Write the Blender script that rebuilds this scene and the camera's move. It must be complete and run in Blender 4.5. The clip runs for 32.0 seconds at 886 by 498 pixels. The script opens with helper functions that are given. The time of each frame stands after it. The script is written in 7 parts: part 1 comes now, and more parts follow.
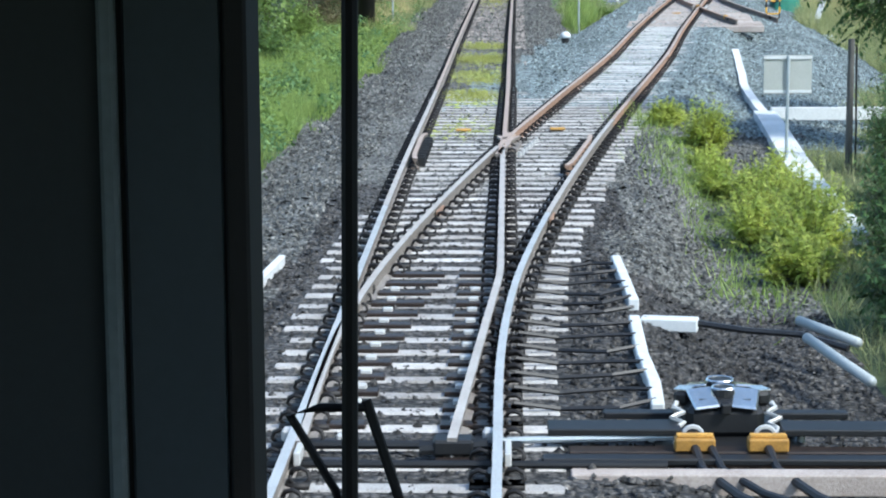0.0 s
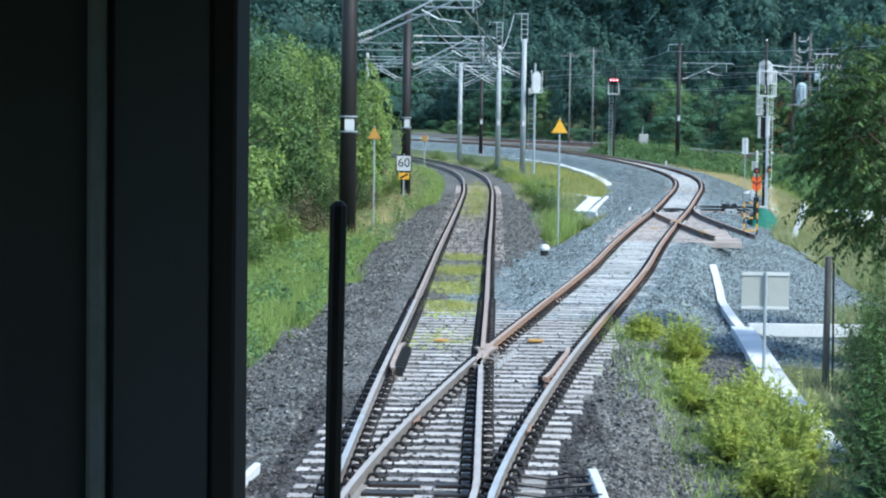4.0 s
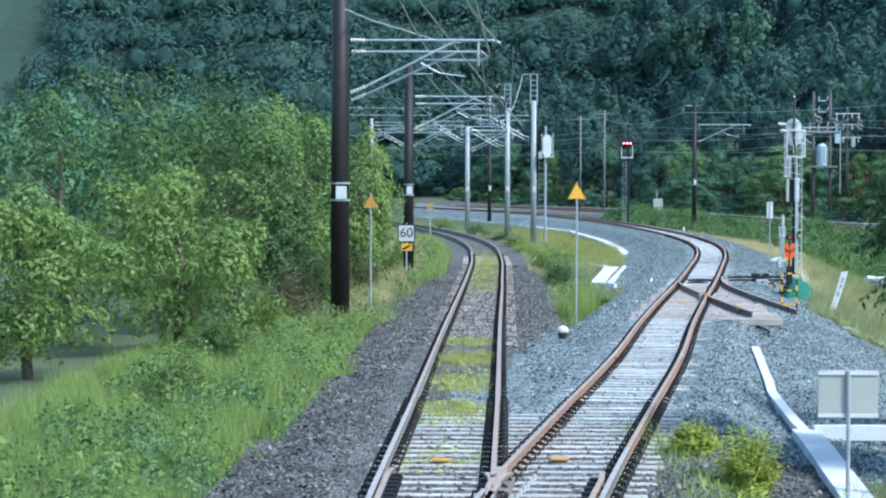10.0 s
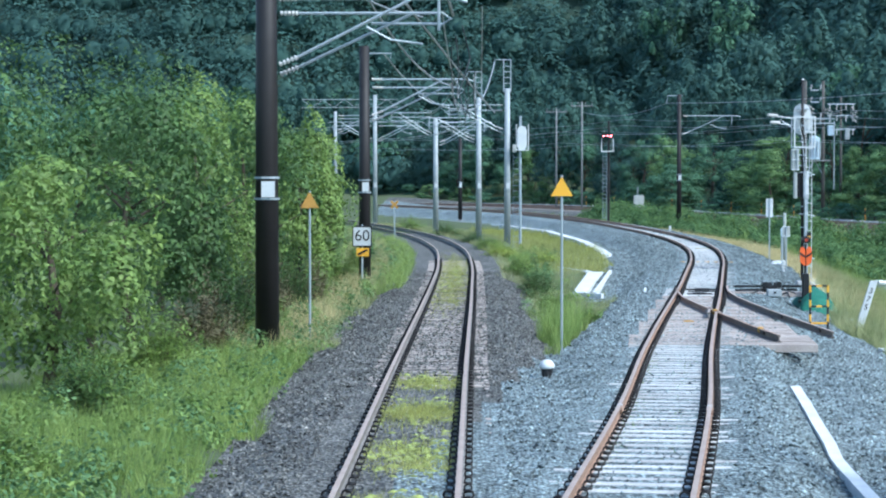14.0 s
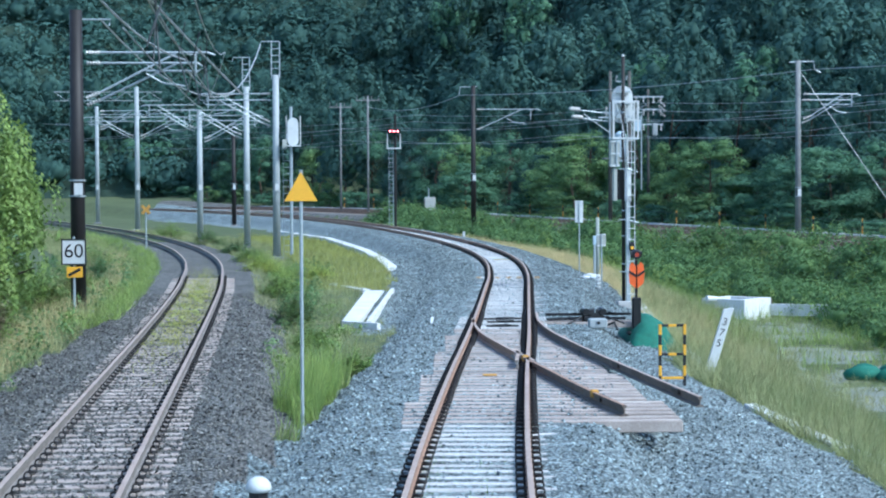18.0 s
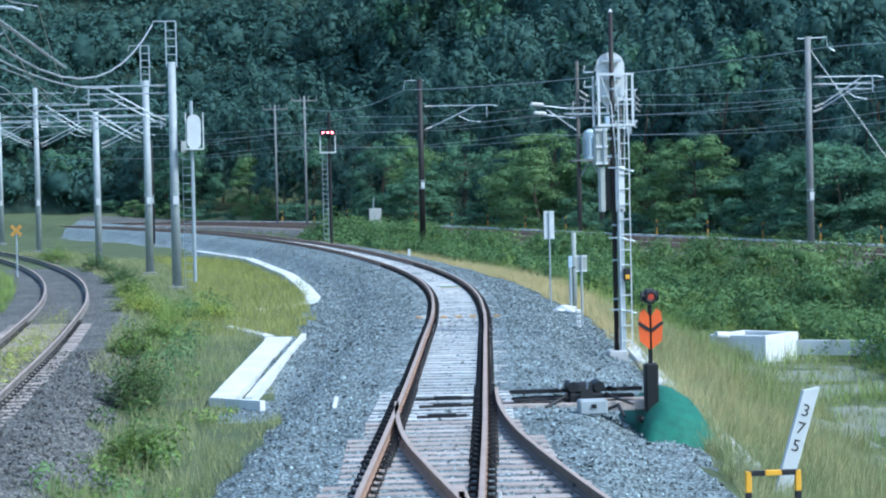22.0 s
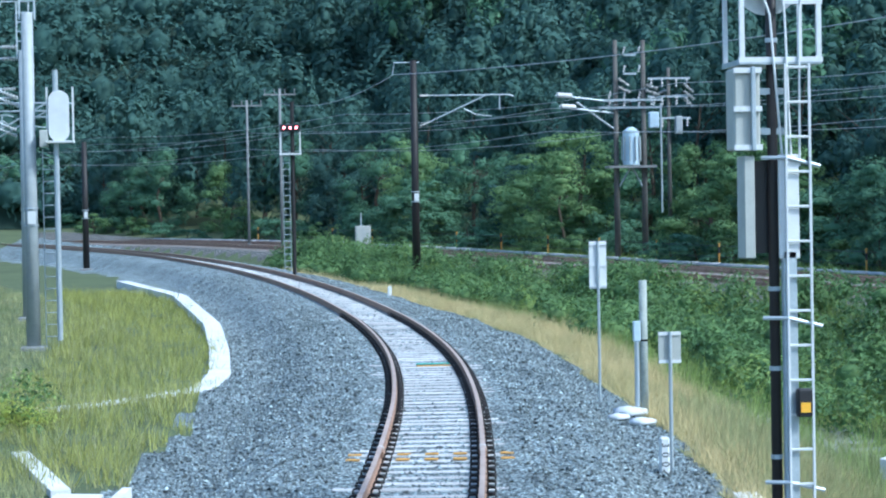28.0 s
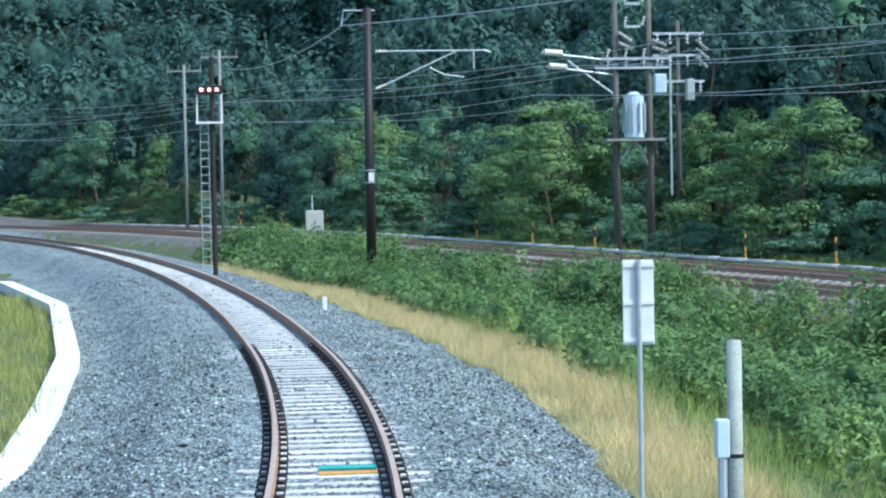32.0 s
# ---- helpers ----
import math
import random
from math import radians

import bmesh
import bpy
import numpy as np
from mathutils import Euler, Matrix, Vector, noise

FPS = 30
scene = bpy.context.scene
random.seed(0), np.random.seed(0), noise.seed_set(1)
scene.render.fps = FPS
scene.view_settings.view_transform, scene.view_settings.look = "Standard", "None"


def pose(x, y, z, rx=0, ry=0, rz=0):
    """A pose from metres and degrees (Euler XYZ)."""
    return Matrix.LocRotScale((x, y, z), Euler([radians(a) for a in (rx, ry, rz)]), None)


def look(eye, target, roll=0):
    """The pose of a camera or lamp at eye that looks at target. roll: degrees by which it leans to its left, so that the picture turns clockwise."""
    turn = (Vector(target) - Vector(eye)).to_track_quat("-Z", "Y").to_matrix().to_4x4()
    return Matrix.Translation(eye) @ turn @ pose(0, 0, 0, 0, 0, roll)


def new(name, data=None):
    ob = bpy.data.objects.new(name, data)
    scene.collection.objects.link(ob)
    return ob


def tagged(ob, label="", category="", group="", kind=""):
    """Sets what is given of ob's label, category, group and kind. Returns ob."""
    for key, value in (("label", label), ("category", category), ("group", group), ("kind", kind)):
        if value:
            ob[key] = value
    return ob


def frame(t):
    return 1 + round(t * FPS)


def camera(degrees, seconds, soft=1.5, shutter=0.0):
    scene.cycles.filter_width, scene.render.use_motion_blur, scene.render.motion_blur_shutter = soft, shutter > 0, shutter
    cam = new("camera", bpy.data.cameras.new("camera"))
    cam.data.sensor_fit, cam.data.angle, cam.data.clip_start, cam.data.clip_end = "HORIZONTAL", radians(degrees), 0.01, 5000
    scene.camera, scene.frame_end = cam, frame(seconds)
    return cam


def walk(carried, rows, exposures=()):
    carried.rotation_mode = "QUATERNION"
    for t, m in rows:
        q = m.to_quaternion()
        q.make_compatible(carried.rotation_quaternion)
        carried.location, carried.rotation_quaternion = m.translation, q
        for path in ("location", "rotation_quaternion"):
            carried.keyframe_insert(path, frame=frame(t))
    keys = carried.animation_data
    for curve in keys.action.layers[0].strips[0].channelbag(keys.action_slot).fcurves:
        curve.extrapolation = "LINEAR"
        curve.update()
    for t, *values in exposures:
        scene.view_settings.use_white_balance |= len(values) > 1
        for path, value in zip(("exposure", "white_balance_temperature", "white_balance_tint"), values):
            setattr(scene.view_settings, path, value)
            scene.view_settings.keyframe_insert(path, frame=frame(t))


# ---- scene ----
cam = camera(24.01, 32.0, soft=2.1)
# seconds, eye x, y, z, yaw, pitch, roll (degrees)
ROWS = [
    (0.0, 0.044, 0.009, 3.834, 1.794, -9.345, -0.247),
    (0.5, 0.044, 0.009, 3.835, 2.319, -8.106, -0.246),
    (1.0, 0.045, 0.011, 3.836, 1.686, -6.890, 0.209),
    (1.5, 0.044, 0.011, 3.836, 1.245, -4.911, 0.568),
    (2.0, 0.044, 0.010, 3.837, 1.151, -3.645, 0.851),
    (2.5, 0.043, 0.009, 3.837, 1.300, -3.724, 0.561),
    (4.5, 0.033, -0.002, 3.831, 1.184, -3.354, 0.897),
    (5.0, 0.033, 0.184, 3.825, 1.211, -2.519, 0.771),
    (5.5, 0.033, 0.443, 3.826, 1.398, -2.084, 0.743),
    (6.0, 0.032, 0.808, 3.819, 1.138, -1.881, 0.925),
    (6.5, 0.030, 1.287, 3.815, 0.356, -1.994, 0.849),
    (7.0, 0.029, 1.876, 3.813, 0.206, -1.941, 0.613),
    (7.5, 0.032, 2.568, 3.807, 0.497, -1.922, 0.480),
    (8.0, 0.032, 3.368, 3.805, 0.883, -1.894, 0.527),
    (8.5, 0.033, 4.268, 3.799, 1.143, -1.878, 0.515),
    (9.0, 0.031, 5.256, 3.794, 1.296, -1.841, 0.309),
    (9.5, 0.035, 6.347, 3.794, 1.406, -1.791, 0.274),
    (10.0, 0.037, 7.526, 3.792, 1.489, -1.726, 0.147),
    (10.5, 0.017, 8.778, 3.782, 1.441, -1.522, 0.092),
    (11.0, 0.000, 10.107, 3.778, 1.413, -1.369, 0.143),
    (11.5, -0.014, 11.530, 3.773, 1.398, -1.330, 0.067),
    (12.0, -0.012, 13.049, 3.769, 1.589, -1.436, -0.037),
    (12.5, 0.012, 14.620, 3.759, 1.607, -1.535, -0.054),
    (13.0, 0.056, 16.292, 3.755, 1.369, -1.600, -0.105),
    (13.5, 0.125, 18.016, 3.743, 1.083, -1.664, -0.174),
    (15.5, 0.587, 25.764, 3.714, -0.644, -2.179, 0.255),
    (16.0, 0.795, 27.878, 3.708, -1.236, -2.100, -0.057),
    (16.5, 1.018, 30.045, 3.693, -2.051, -1.883, -0.179),
    (17.0, 1.267, 32.262, 3.682, -3.171, -1.757, -0.084),
    (17.5, 1.565, 34.567, 3.687, -4.029, -1.722, -0.157),
    (18.0, 1.876, 36.984, 3.676, -4.879, -1.767, -0.300),
    (18.5, 2.170, 39.462, 3.677, -5.647, -1.830, -0.181),
    (19.0, 2.509, 41.971, 3.664, -6.141, -1.799, -0.107),
    (19.5, 2.837, 44.517, 3.669, -6.077, -1.392, -0.361),
    (20.0, 3.174, 47.051, 3.654, -5.715, -1.009, -0.612),
    (20.5, 3.523, 49.673, 3.652, -5.668, -1.057, -0.922),
    (21.0, 3.880, 52.295, 3.634, -5.833, -1.199, -1.155),
    (21.5, 4.245, 54.888, 3.636, -5.933, -1.303, -1.363),
    (22.0, 4.609, 57.510, 3.644, -5.981, -1.535, -1.263),
    (22.5, 4.970, 60.081, 3.653, -6.026, -1.816, -1.093),
    (23.0, 5.328, 62.657, 3.656, -5.979, -1.972, -0.994),
    (23.5, 5.697, 65.230, 3.675, -5.733, -2.048, -0.966),
    (24.0, 5.992, 67.735, 3.663, -5.545, -2.065, -0.799),
    (24.5, 6.360, 70.288, 3.675, -5.216, -2.042, -0.870),
    (25.0, 6.697, 72.748, 3.714, -4.955, -1.804, -0.838),
    (25.5, 7.045, 75.193, 3.714, -5.595, -1.657, -0.843),
    (27.5, 8.299, 84.964, 3.730, -5.590, -1.467, -1.029),
    (28.0, 8.613, 87.345, 3.720, -5.530, -1.172, -1.017),
    (28.5, 8.934, 89.755, 3.729, -5.588, -1.211, -0.862),
    (29.0, 9.257, 92.282, 3.775, -5.589, -1.259, -0.679),
    (29.5, 9.594, 94.735, 3.782, -5.712, -1.269, -0.573),
    (30.0, 9.928, 97.222, 3.795, -5.990, -1.343, -0.507),
    (30.5, 10.279, 99.688, 3.803, -6.251, -1.563, -0.393),
    (31.0, 10.617, 102.082, 3.816, -6.352, -1.614, -0.686),
    (31.5, 10.941, 104.553, 3.827, -6.396, -1.631, -0.783),
    (32.0, 11.258, 106.873, 3.846, -6.086, -1.774, -1.044),
]
walk(cam, [(t, pose(x, y, z, 90 + pitch, 0, yaw) @ pose(0, 0, 0, 0, 0, roll)) for t, x, y, z, yaw, pitch, roll in ROWS],
     exposures=[(0.0, 1.08, 5750, 3), (5.0, 1.02, 5450, 3), (9.0, 1.05, 5300, 3), (13.0, 1.05, 5300, 3), (16.5, 0.94, 5200, 3), (19.0, 0.94, 5100, 3), (22.0, 0.93, 5100, 3), (25.0, 0.78, 5000, 3), (28.0, 1.04, 5100, 3), (32.0, 1.15, 5450, 3)])

# ---- sky, sun ----
world = bpy.data.worlds.new("world")
scene.world = world
world.use_nodes = True
sky = world.node_tree.nodes.new("ShaderNodeTexSky")
sky.sky_type = "NISHITA"
sky.sun_disc = False
SUN_EL, SUN_AZ = 46.0, 124.0  # degrees; azimuth from +y towards +x
sky.sun_elevation, sky.sun_rotation = radians(SUN_EL), radians(SUN_AZ)
sky.air_density, sky.dust_density = 1.2, 1.5
bg = world.node_tree.nodes["Background"]
bg.inputs["Strength"].default_value = 0.13
world.node_tree.links.new(sky.outputs[0], bg.inputs["Color"])
sun_data = bpy.data.lights.new("sun", "SUN")
sun_data.energy, sun_data.angle, sun_data.color = 2.3, radians(9.0), (1.0, 0.93, 0.83)
sun = new("sun", sun_data)
_d = Vector((math.sin(radians(SUN_AZ)) * math.cos(radians(SUN_EL)), math.cos(radians(SUN_AZ)) * math.cos(radians(SUN_EL)), math.sin(radians(SUN_EL))))
sun.matrix_basis = look(_d * 300, (0, 0, 0))


# ---- materials ----
def mat(name, base, rough=0.8, metal=0.0, var=None, scale=6.0, fine=60.0, amount=0.35, bump=0.0, bump_scale=80.0, rand=0.0, spec=0.5, transl=0.0, island=0.0):
    """A procedural material: two noises mix base with var, Object Info's Random (rand) or the island's random (island) shifts the value."""
    m = bpy.data.materials.new(name)
    m.use_nodes = True
    nt = m.node_tree
    b = nt.nodes["Principled BSDF"]
    b.inputs["Roughness"].default_value = rough
    b.inputs["Metallic"].default_value = metal
    b.inputs["Specular IOR Level"].default_value = spec
    tc = nt.nodes.new("ShaderNodeTexCoord")
    geo = nt.nodes.new("ShaderNodeNewGeometry")
    n1 = nt.nodes.new("ShaderNodeTexNoise")
    n1.inputs["Scale"].default_value = scale
    n1.inputs["Detail"].default_value = 5
    n2 = nt.nodes.new("ShaderNodeTexNoise")
    n2.inputs["Scale"].default_value = fine
    n2.inputs["Detail"].default_value = 3
    nt.links.new(geo.outputs["Position"], n1.inputs["Vector"])
    nt.links.new(geo.outputs["Position"], n2.inputs["Vector"])
    add = nt.nodes.new("ShaderNodeMath")
    add.operation = "ADD"
    nt.links.new(n1.outputs["Fac"], add.inputs[0])
    nt.links.new(n2.outputs["Fac"], add.inputs[1])
    ramp = nt.nodes.new("ShaderNodeMapRange")
    ramp.inputs["From Min"].default_value = 0.7
    ramp.inputs["From Max"].default_value = 1.3
    nt.links.new(add.outputs[0], ramp.inputs["Value"])
    mix = nt.nodes.new("ShaderNodeMix")
    mix.data_type = "RGBA"
    var = var or tuple(c * (1 - amount) for c in base)
    mix.inputs["A"].default_value = (*var, 1)
    mix.inputs["B"].default_value = (*base, 1)
    nt.links.new(ramp.outputs["Result"], mix.inputs["Factor"])
    col = mix.outputs["Result"]
    if rand or island:
        hsv = nt.nodes.new("ShaderNodeHueSaturation")
        mr = nt.nodes.new("ShaderNodeMapRange")
        k = rand or island
        mr.inputs["To Min"].default_value = 1 - k
        mr.inputs["To Max"].default_value = 1 + k
        if rand:
            oi = nt.nodes.new("ShaderNodeObjectInfo")
            nt.links.new(oi.outputs["Random"], mr.inputs["Value"])
        else:
            nt.links.new(geo.outputs["Random Per Island"], mr.inputs["Value"])
        nt.links.new(mr.outputs["Result"], hsv.inputs["Value"])
        nt.links.new(col, hsv.inputs["Color"])
        col = hsv.outputs["Color"]
    nt.links.new(col, b.inputs["Base Color"])
    if transl:
        tr = nt.nodes.new("ShaderNodeBsdfTranslucent")
        nt.links.new(col, tr.inputs["Color"])
        ms = nt.nodes.new("ShaderNodeMixShader")
        ms.inputs[0].default_value = transl
        nt.links.new(b.outputs[0], ms.inputs[1])
        nt.links.new(tr.outputs[0], ms.inputs[2])
        nt.links.new(ms.outputs[0], nt.nodes["Material Output"].inputs["Surface"])
    if bump:
        n3 = nt.nodes.new("ShaderNodeTexNoise")
        n3.inputs["Scale"].default_value = bump_scale
        n3.inputs["Detail"].default_value = 4
        nt.links.new(geo.outputs["Position"], n3.inputs["Vector"])
        bp = nt.nodes.new("ShaderNodeBump")
        bp.inputs["Strength"].default_value = bump
        bp.inputs["Distance"].default_value = 0.02
        nt.links.new(n3.outputs["Fac"], bp.inputs["Height"])
        nt.links.new(bp.outputs[0], b.inputs["Normal"])
    return m


def glow(name, rgb, strength):
    m = bpy.data.materials.new(name)
    m.use_nodes = True
    b = m.node_tree.nodes["Principled BSDF"]
    b.inputs["Base Color"].default_value = (*rgb, 1)
    b.inputs["Emission Color"].default_value = (*rgb, 1)
    b.inputs["Emission Strength"].default_value = strength
    return m


def stone_bed(name, base, var, tint):
    """Crushed stone: cells of a few centimetres, each with its own grey, dark joints and relief, stained at a larger scale."""
    m = mat(name, base, 0.9, var=var, scale=0.7, fine=20, island=0.5)
    nt = m.node_tree
    b = nt.nodes["Principled BSDF"]
    geo = nt.nodes.new("ShaderNodeNewGeometry")
    vo = nt.nodes.new("ShaderNodeTexVoronoi")
    vo.inputs["Scale"].default_value = 15.0
    nt.links.new(geo.outputs["Position"], vo.inputs["Vector"])
    sep = nt.nodes.new("ShaderNodeSeparateColor")
    nt.links.new(vo.outputs["Color"], sep.inputs[0])
    hue = nt.nodes.new("ShaderNodeMix")
    hue.data_type = "RGBA"
    hue.inputs["A"].default_value = (0.42, 0.42, 0.42, 1)
    hue.inputs["B"].default_value = (*tint, 1)
    nt.links.new(sep.outputs[0], hue.inputs["Factor"])
    mul = nt.nodes.new("ShaderNodeMix")
    mul.data_type, mul.blend_type = "RGBA", "MULTIPLY"
    mul.inputs["Factor"].default_value = 1.0
    src = b.inputs["Base Color"].links[0].from_socket
    nt.links.new(src, mul.inputs["A"])
    nt.links.new(hue.outputs["Result"], mul.inputs["B"])
    nt.links.new(mul.outputs["Result"], b.inputs["Base Color"])
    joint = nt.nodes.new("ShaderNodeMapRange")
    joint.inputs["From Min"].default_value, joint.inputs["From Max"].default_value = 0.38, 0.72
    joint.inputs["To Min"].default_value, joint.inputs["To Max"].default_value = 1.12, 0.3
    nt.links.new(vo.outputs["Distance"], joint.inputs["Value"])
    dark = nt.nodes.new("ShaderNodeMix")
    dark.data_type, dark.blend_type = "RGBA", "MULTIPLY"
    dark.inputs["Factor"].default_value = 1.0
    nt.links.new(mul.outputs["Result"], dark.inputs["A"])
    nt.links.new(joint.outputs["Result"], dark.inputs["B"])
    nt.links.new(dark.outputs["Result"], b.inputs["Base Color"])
    bp = nt.nodes.new("ShaderNodeBump")
    bp.invert = True
    bp.inputs["Strength"].default_value = 1.0
    bp.inputs["Distance"].default_value = 0.05
    nt.links.new(vo.outputs["Distance"], bp.inputs["Height"])
    nt.links.new(bp.outputs[0], b.inputs["Normal"])
    return m


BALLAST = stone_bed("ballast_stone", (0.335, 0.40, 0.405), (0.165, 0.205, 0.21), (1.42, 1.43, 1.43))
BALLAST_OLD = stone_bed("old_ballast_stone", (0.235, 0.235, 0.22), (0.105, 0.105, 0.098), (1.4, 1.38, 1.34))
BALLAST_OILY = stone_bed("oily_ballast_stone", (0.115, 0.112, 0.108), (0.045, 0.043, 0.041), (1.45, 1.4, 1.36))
RAIL_RUST = mat("rusty_rail_steel", (0.40, 0.265, 0.19), 0.8, 0.1, var=(0.24, 0.15, 0.105), scale=3, fine=50, bump=0.2)
RAIL_TAN = mat("dusty_rail_steel", (0.34, 0.31, 0.28), 0.6, 0.35, var=(0.18, 0.155, 0.135), scale=2, fine=40)
LID = mat("polished_steel", (0.72, 0.74, 0.75), 0.2, 0.9, amount=0.3)
RAIL_DARK = mat("dark_rail_steel", (0.20, 0.165, 0.14), 0.75, 0.2, var=(0.11, 0.085, 0.07), scale=3, fine=50, bump=0.2)
RAIL_HEAD = mat("dull_rail_head", (0.50, 0.40, 0.33), 0.55, 0.15, var=(0.36, 0.26, 0.20), scale=2, fine=40)
RAIL_SHINE = mat("polished_rail_head", (0.74, 0.72, 0.69), 0.34, 0.5, var=(0.52, 0.49, 0.45), scale=2, fine=40)
RAIL_PALE = mat("pale_rail_head", (0.60, 0.55, 0.49), 0.42, 0.25, var=(0.42, 0.36, 0.31), scale=2, fine=40)
CONCRETE = mat("pale_concrete", (0.60, 0.60, 0.595), 0.9, var=(0.36, 0.355, 0.34), scale=2, fine=40, bump=0.25, rand=0.16)
CONCRETE_W = mat("white_concrete", (0.76, 0.77, 0.77), 0.85, var=(0.55, 0.56, 0.56), scale=1.5, fine=30, bump=0.15)
SLEEPER_TAN = mat("tan_sleeper_concrete", (0.47, 0.41, 0.37), 0.9, var=(0.30, 0.25, 0.22), scale=2, fine=40, bump=0.25, rand=0.15)
TIMBER = mat("weathered_turnout_timber", (0.56, 0.545, 0.53), 0.9, var=(0.26, 0.235, 0.21), scale=3, fine=50, bump=0.3, rand=0.2)
CLIP = mat("black_steel_clip", (0.028, 0.026, 0.026), 0.6, 0.4)
IRON = mat("black_cast_iron", (0.022, 0.023, 0.025), 0.5, 0.4, amount=0.3)
GALV = mat("galvanised_steel", (0.46, 0.51, 0.54), 0.5, 0.35, var=(0.34, 0.39, 0.42), scale=5, fine=50)
POLE_GREY = mat("grey_painted_pole", (0.40, 0.435, 0.445), 0.6, 0.1, var=(0.29, 0.32, 0.33), scale=3)
POLE_DARK = mat("dark_painted_pole", (0.021, 0.018, 0.018), 0.6, 0.1, scale=3)
POLE_CONC = mat("concrete_pole", (0.25, 0.26, 0.26), 0.85, scale=3)
POST_OLD = mat("weathered_concrete_post", (0.40, 0.43, 0.40), 0.9, var=(0.22, 0.25, 0.22), scale=4, fine=40, bump=0.2)
POLE_OLD = mat("weathered_brown_pole", (0.12, 0.115, 0.105), 0.9, scale=3, amount=0.4)
WHITE = mat("white_paint", (0.66, 0.68, 0.68), 0.55, amount=0.15, scale=4)
GREYBOX = mat("grey_sheet_back", (0.44, 0.455, 0.42), 0.6, 0.1, amount=0.15, scale=4)
YELLOW = mat("amber_sign_paint", (0.85, 0.45, 0.03), 0.5, amount=0.15, scale=4)
OCHRE = mat("ochre_terminal", (0.42, 0.22, 0.04), 0.6, amount=0.4, scale=12)
SLIDE = mat("oily_brown_plate", (0.05, 0.036, 0.029), 0.45, 0.4, amount=0.5, scale=9)
# worn paint, and the painted shade of the back-lit triangle plate
YELLOW_DULL = mat("worn_and_backlit_yellow", (0.62, 0.34, 0.07), 0.75, amount=0.4, scale=8)
ORANGE = mat("orange_sign_paint", (0.80, 0.13, 0.02), 0.5, amount=0.15)
BLACK = mat("black_paint", (0.018, 0.018, 0.02), 0.55, amount=0.3)
CABLE = mat("black_cable", (0.02, 0.02, 0.022), 0.5)
TEAL = mat("teal_paint", (0.05, 0.42, 0.34), 0.6, amount=0.3)
TARP = mat("green_mesh_tarp", (0.025, 0.17, 0.11), 0.8, amount=0.4, scale=6, bump=0.3)
INSUL = mat("pale_insulator", (0.5, 0.5, 0.49), 0.35, amount=0.1)
DISC = mat("grey_disc_insulator", (0.30, 0.31, 0.31), 0.3, amount=0.2)
BLUEBOX = mat("pale_blue_tank", (0.52, 0.64, 0.72), 0.5, 0.1, amount=0.15)
WIRE = mat("pale_wire", (0.50, 0.52, 0.53), 0.5, 0.4)
WIRE_DARK = mat("dark_wire", (0.05, 0.06, 0.065), 0.6)
GRASS = mat("fresh_grass", (0.25, 0.35, 0.10), 0.75, var=(0.12, 0.20, 0.05), scale=0.6, fine=4, island=0.35, transl=0.35)
GRASS_FRESH = mat("bright_grass", (0.40, 0.49, 0.14), 0.7, var=(0.20, 0.30, 0.075), scale=0.9, fine=3, island=0.4, transl=0.45)
GRASS_DRY = mat("dry_grass", (0.74, 0.59, 0.30), 0.8, var=(0.46, 0.42, 0.20), scale=0.4, fine=3, island=0.3, transl=0.3)
GRASS_MIX = mat("mixed_grass", (0.44, 0.42, 0.21), 0.8, var=(0.22, 0.28, 0.11), scale=0.4, fine=3, island=0.35, transl=0.3)
SOIL = mat("grassy_soil", (0.10, 0.13, 0.05), 0.95, var=(0.06, 0.075, 0.03), scale=0.3, fine=6, bump=0.5, bump_scale=10)
MUD = mat("grey_bare_earth", (0.27, 0.28, 0.25), 0.95, var=(0.15, 0.17, 0.12), scale=0.5, fine=9, bump=0.4, bump_scale=12)
MOSS = mat("yellow_green_moss", (0.36, 0.40, 0.115), 0.95, var=(0.20, 0.24, 0.07), scale=2, fine=18, bump=0.6, bump_scale=30, island=0.3)
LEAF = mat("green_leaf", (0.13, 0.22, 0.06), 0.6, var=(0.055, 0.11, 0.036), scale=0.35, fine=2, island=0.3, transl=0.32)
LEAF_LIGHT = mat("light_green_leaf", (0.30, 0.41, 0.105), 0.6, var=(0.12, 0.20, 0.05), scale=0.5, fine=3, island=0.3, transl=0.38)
LEAF_BUSH = mat("bush_leaf", (0.17, 0.28, 0.08), 0.6, var=(0.08, 0.15, 0.05), scale=0.6, fine=3, island=0.3, transl=0.35)
LEAF_YELLOW = mat("yellow_green_leaf", (0.56, 0.60, 0.14), 0.55, var=(0.28, 0.38, 0.08), scale=0.8, fine=4, island=0.3, transl=0.5)
# shade between the crowns is painted into the hill's floor colour
FOREST_FLOOR_SHADE = mat("forest_floor_gap_shade", (0.042, 0.078, 0.054), 0.95, var=(0.024, 0.046, 0.032), scale=0.1, fine=1.5, bump=0.6, bump_scale=0.8)
# far haze painted into the next two leaf colours, the second also shaded
LEAF_HAZE = mat("hazed_green_leaf", (0.104, 0.190, 0.160), 0.95, var=(0.064, 0.124, 0.106), scale=0.07, fine=0.35, island=0.08, transl=0.35, spec=0.1)
LEAF_HAZE_SHADE = mat("hazed_shaded_leaf", (0.080, 0.155, 0.134), 0.95, var=(0.05, 0.10, 0.088), scale=0.07, fine=0.35, island=0.08, transl=0.35, spec=0.1)
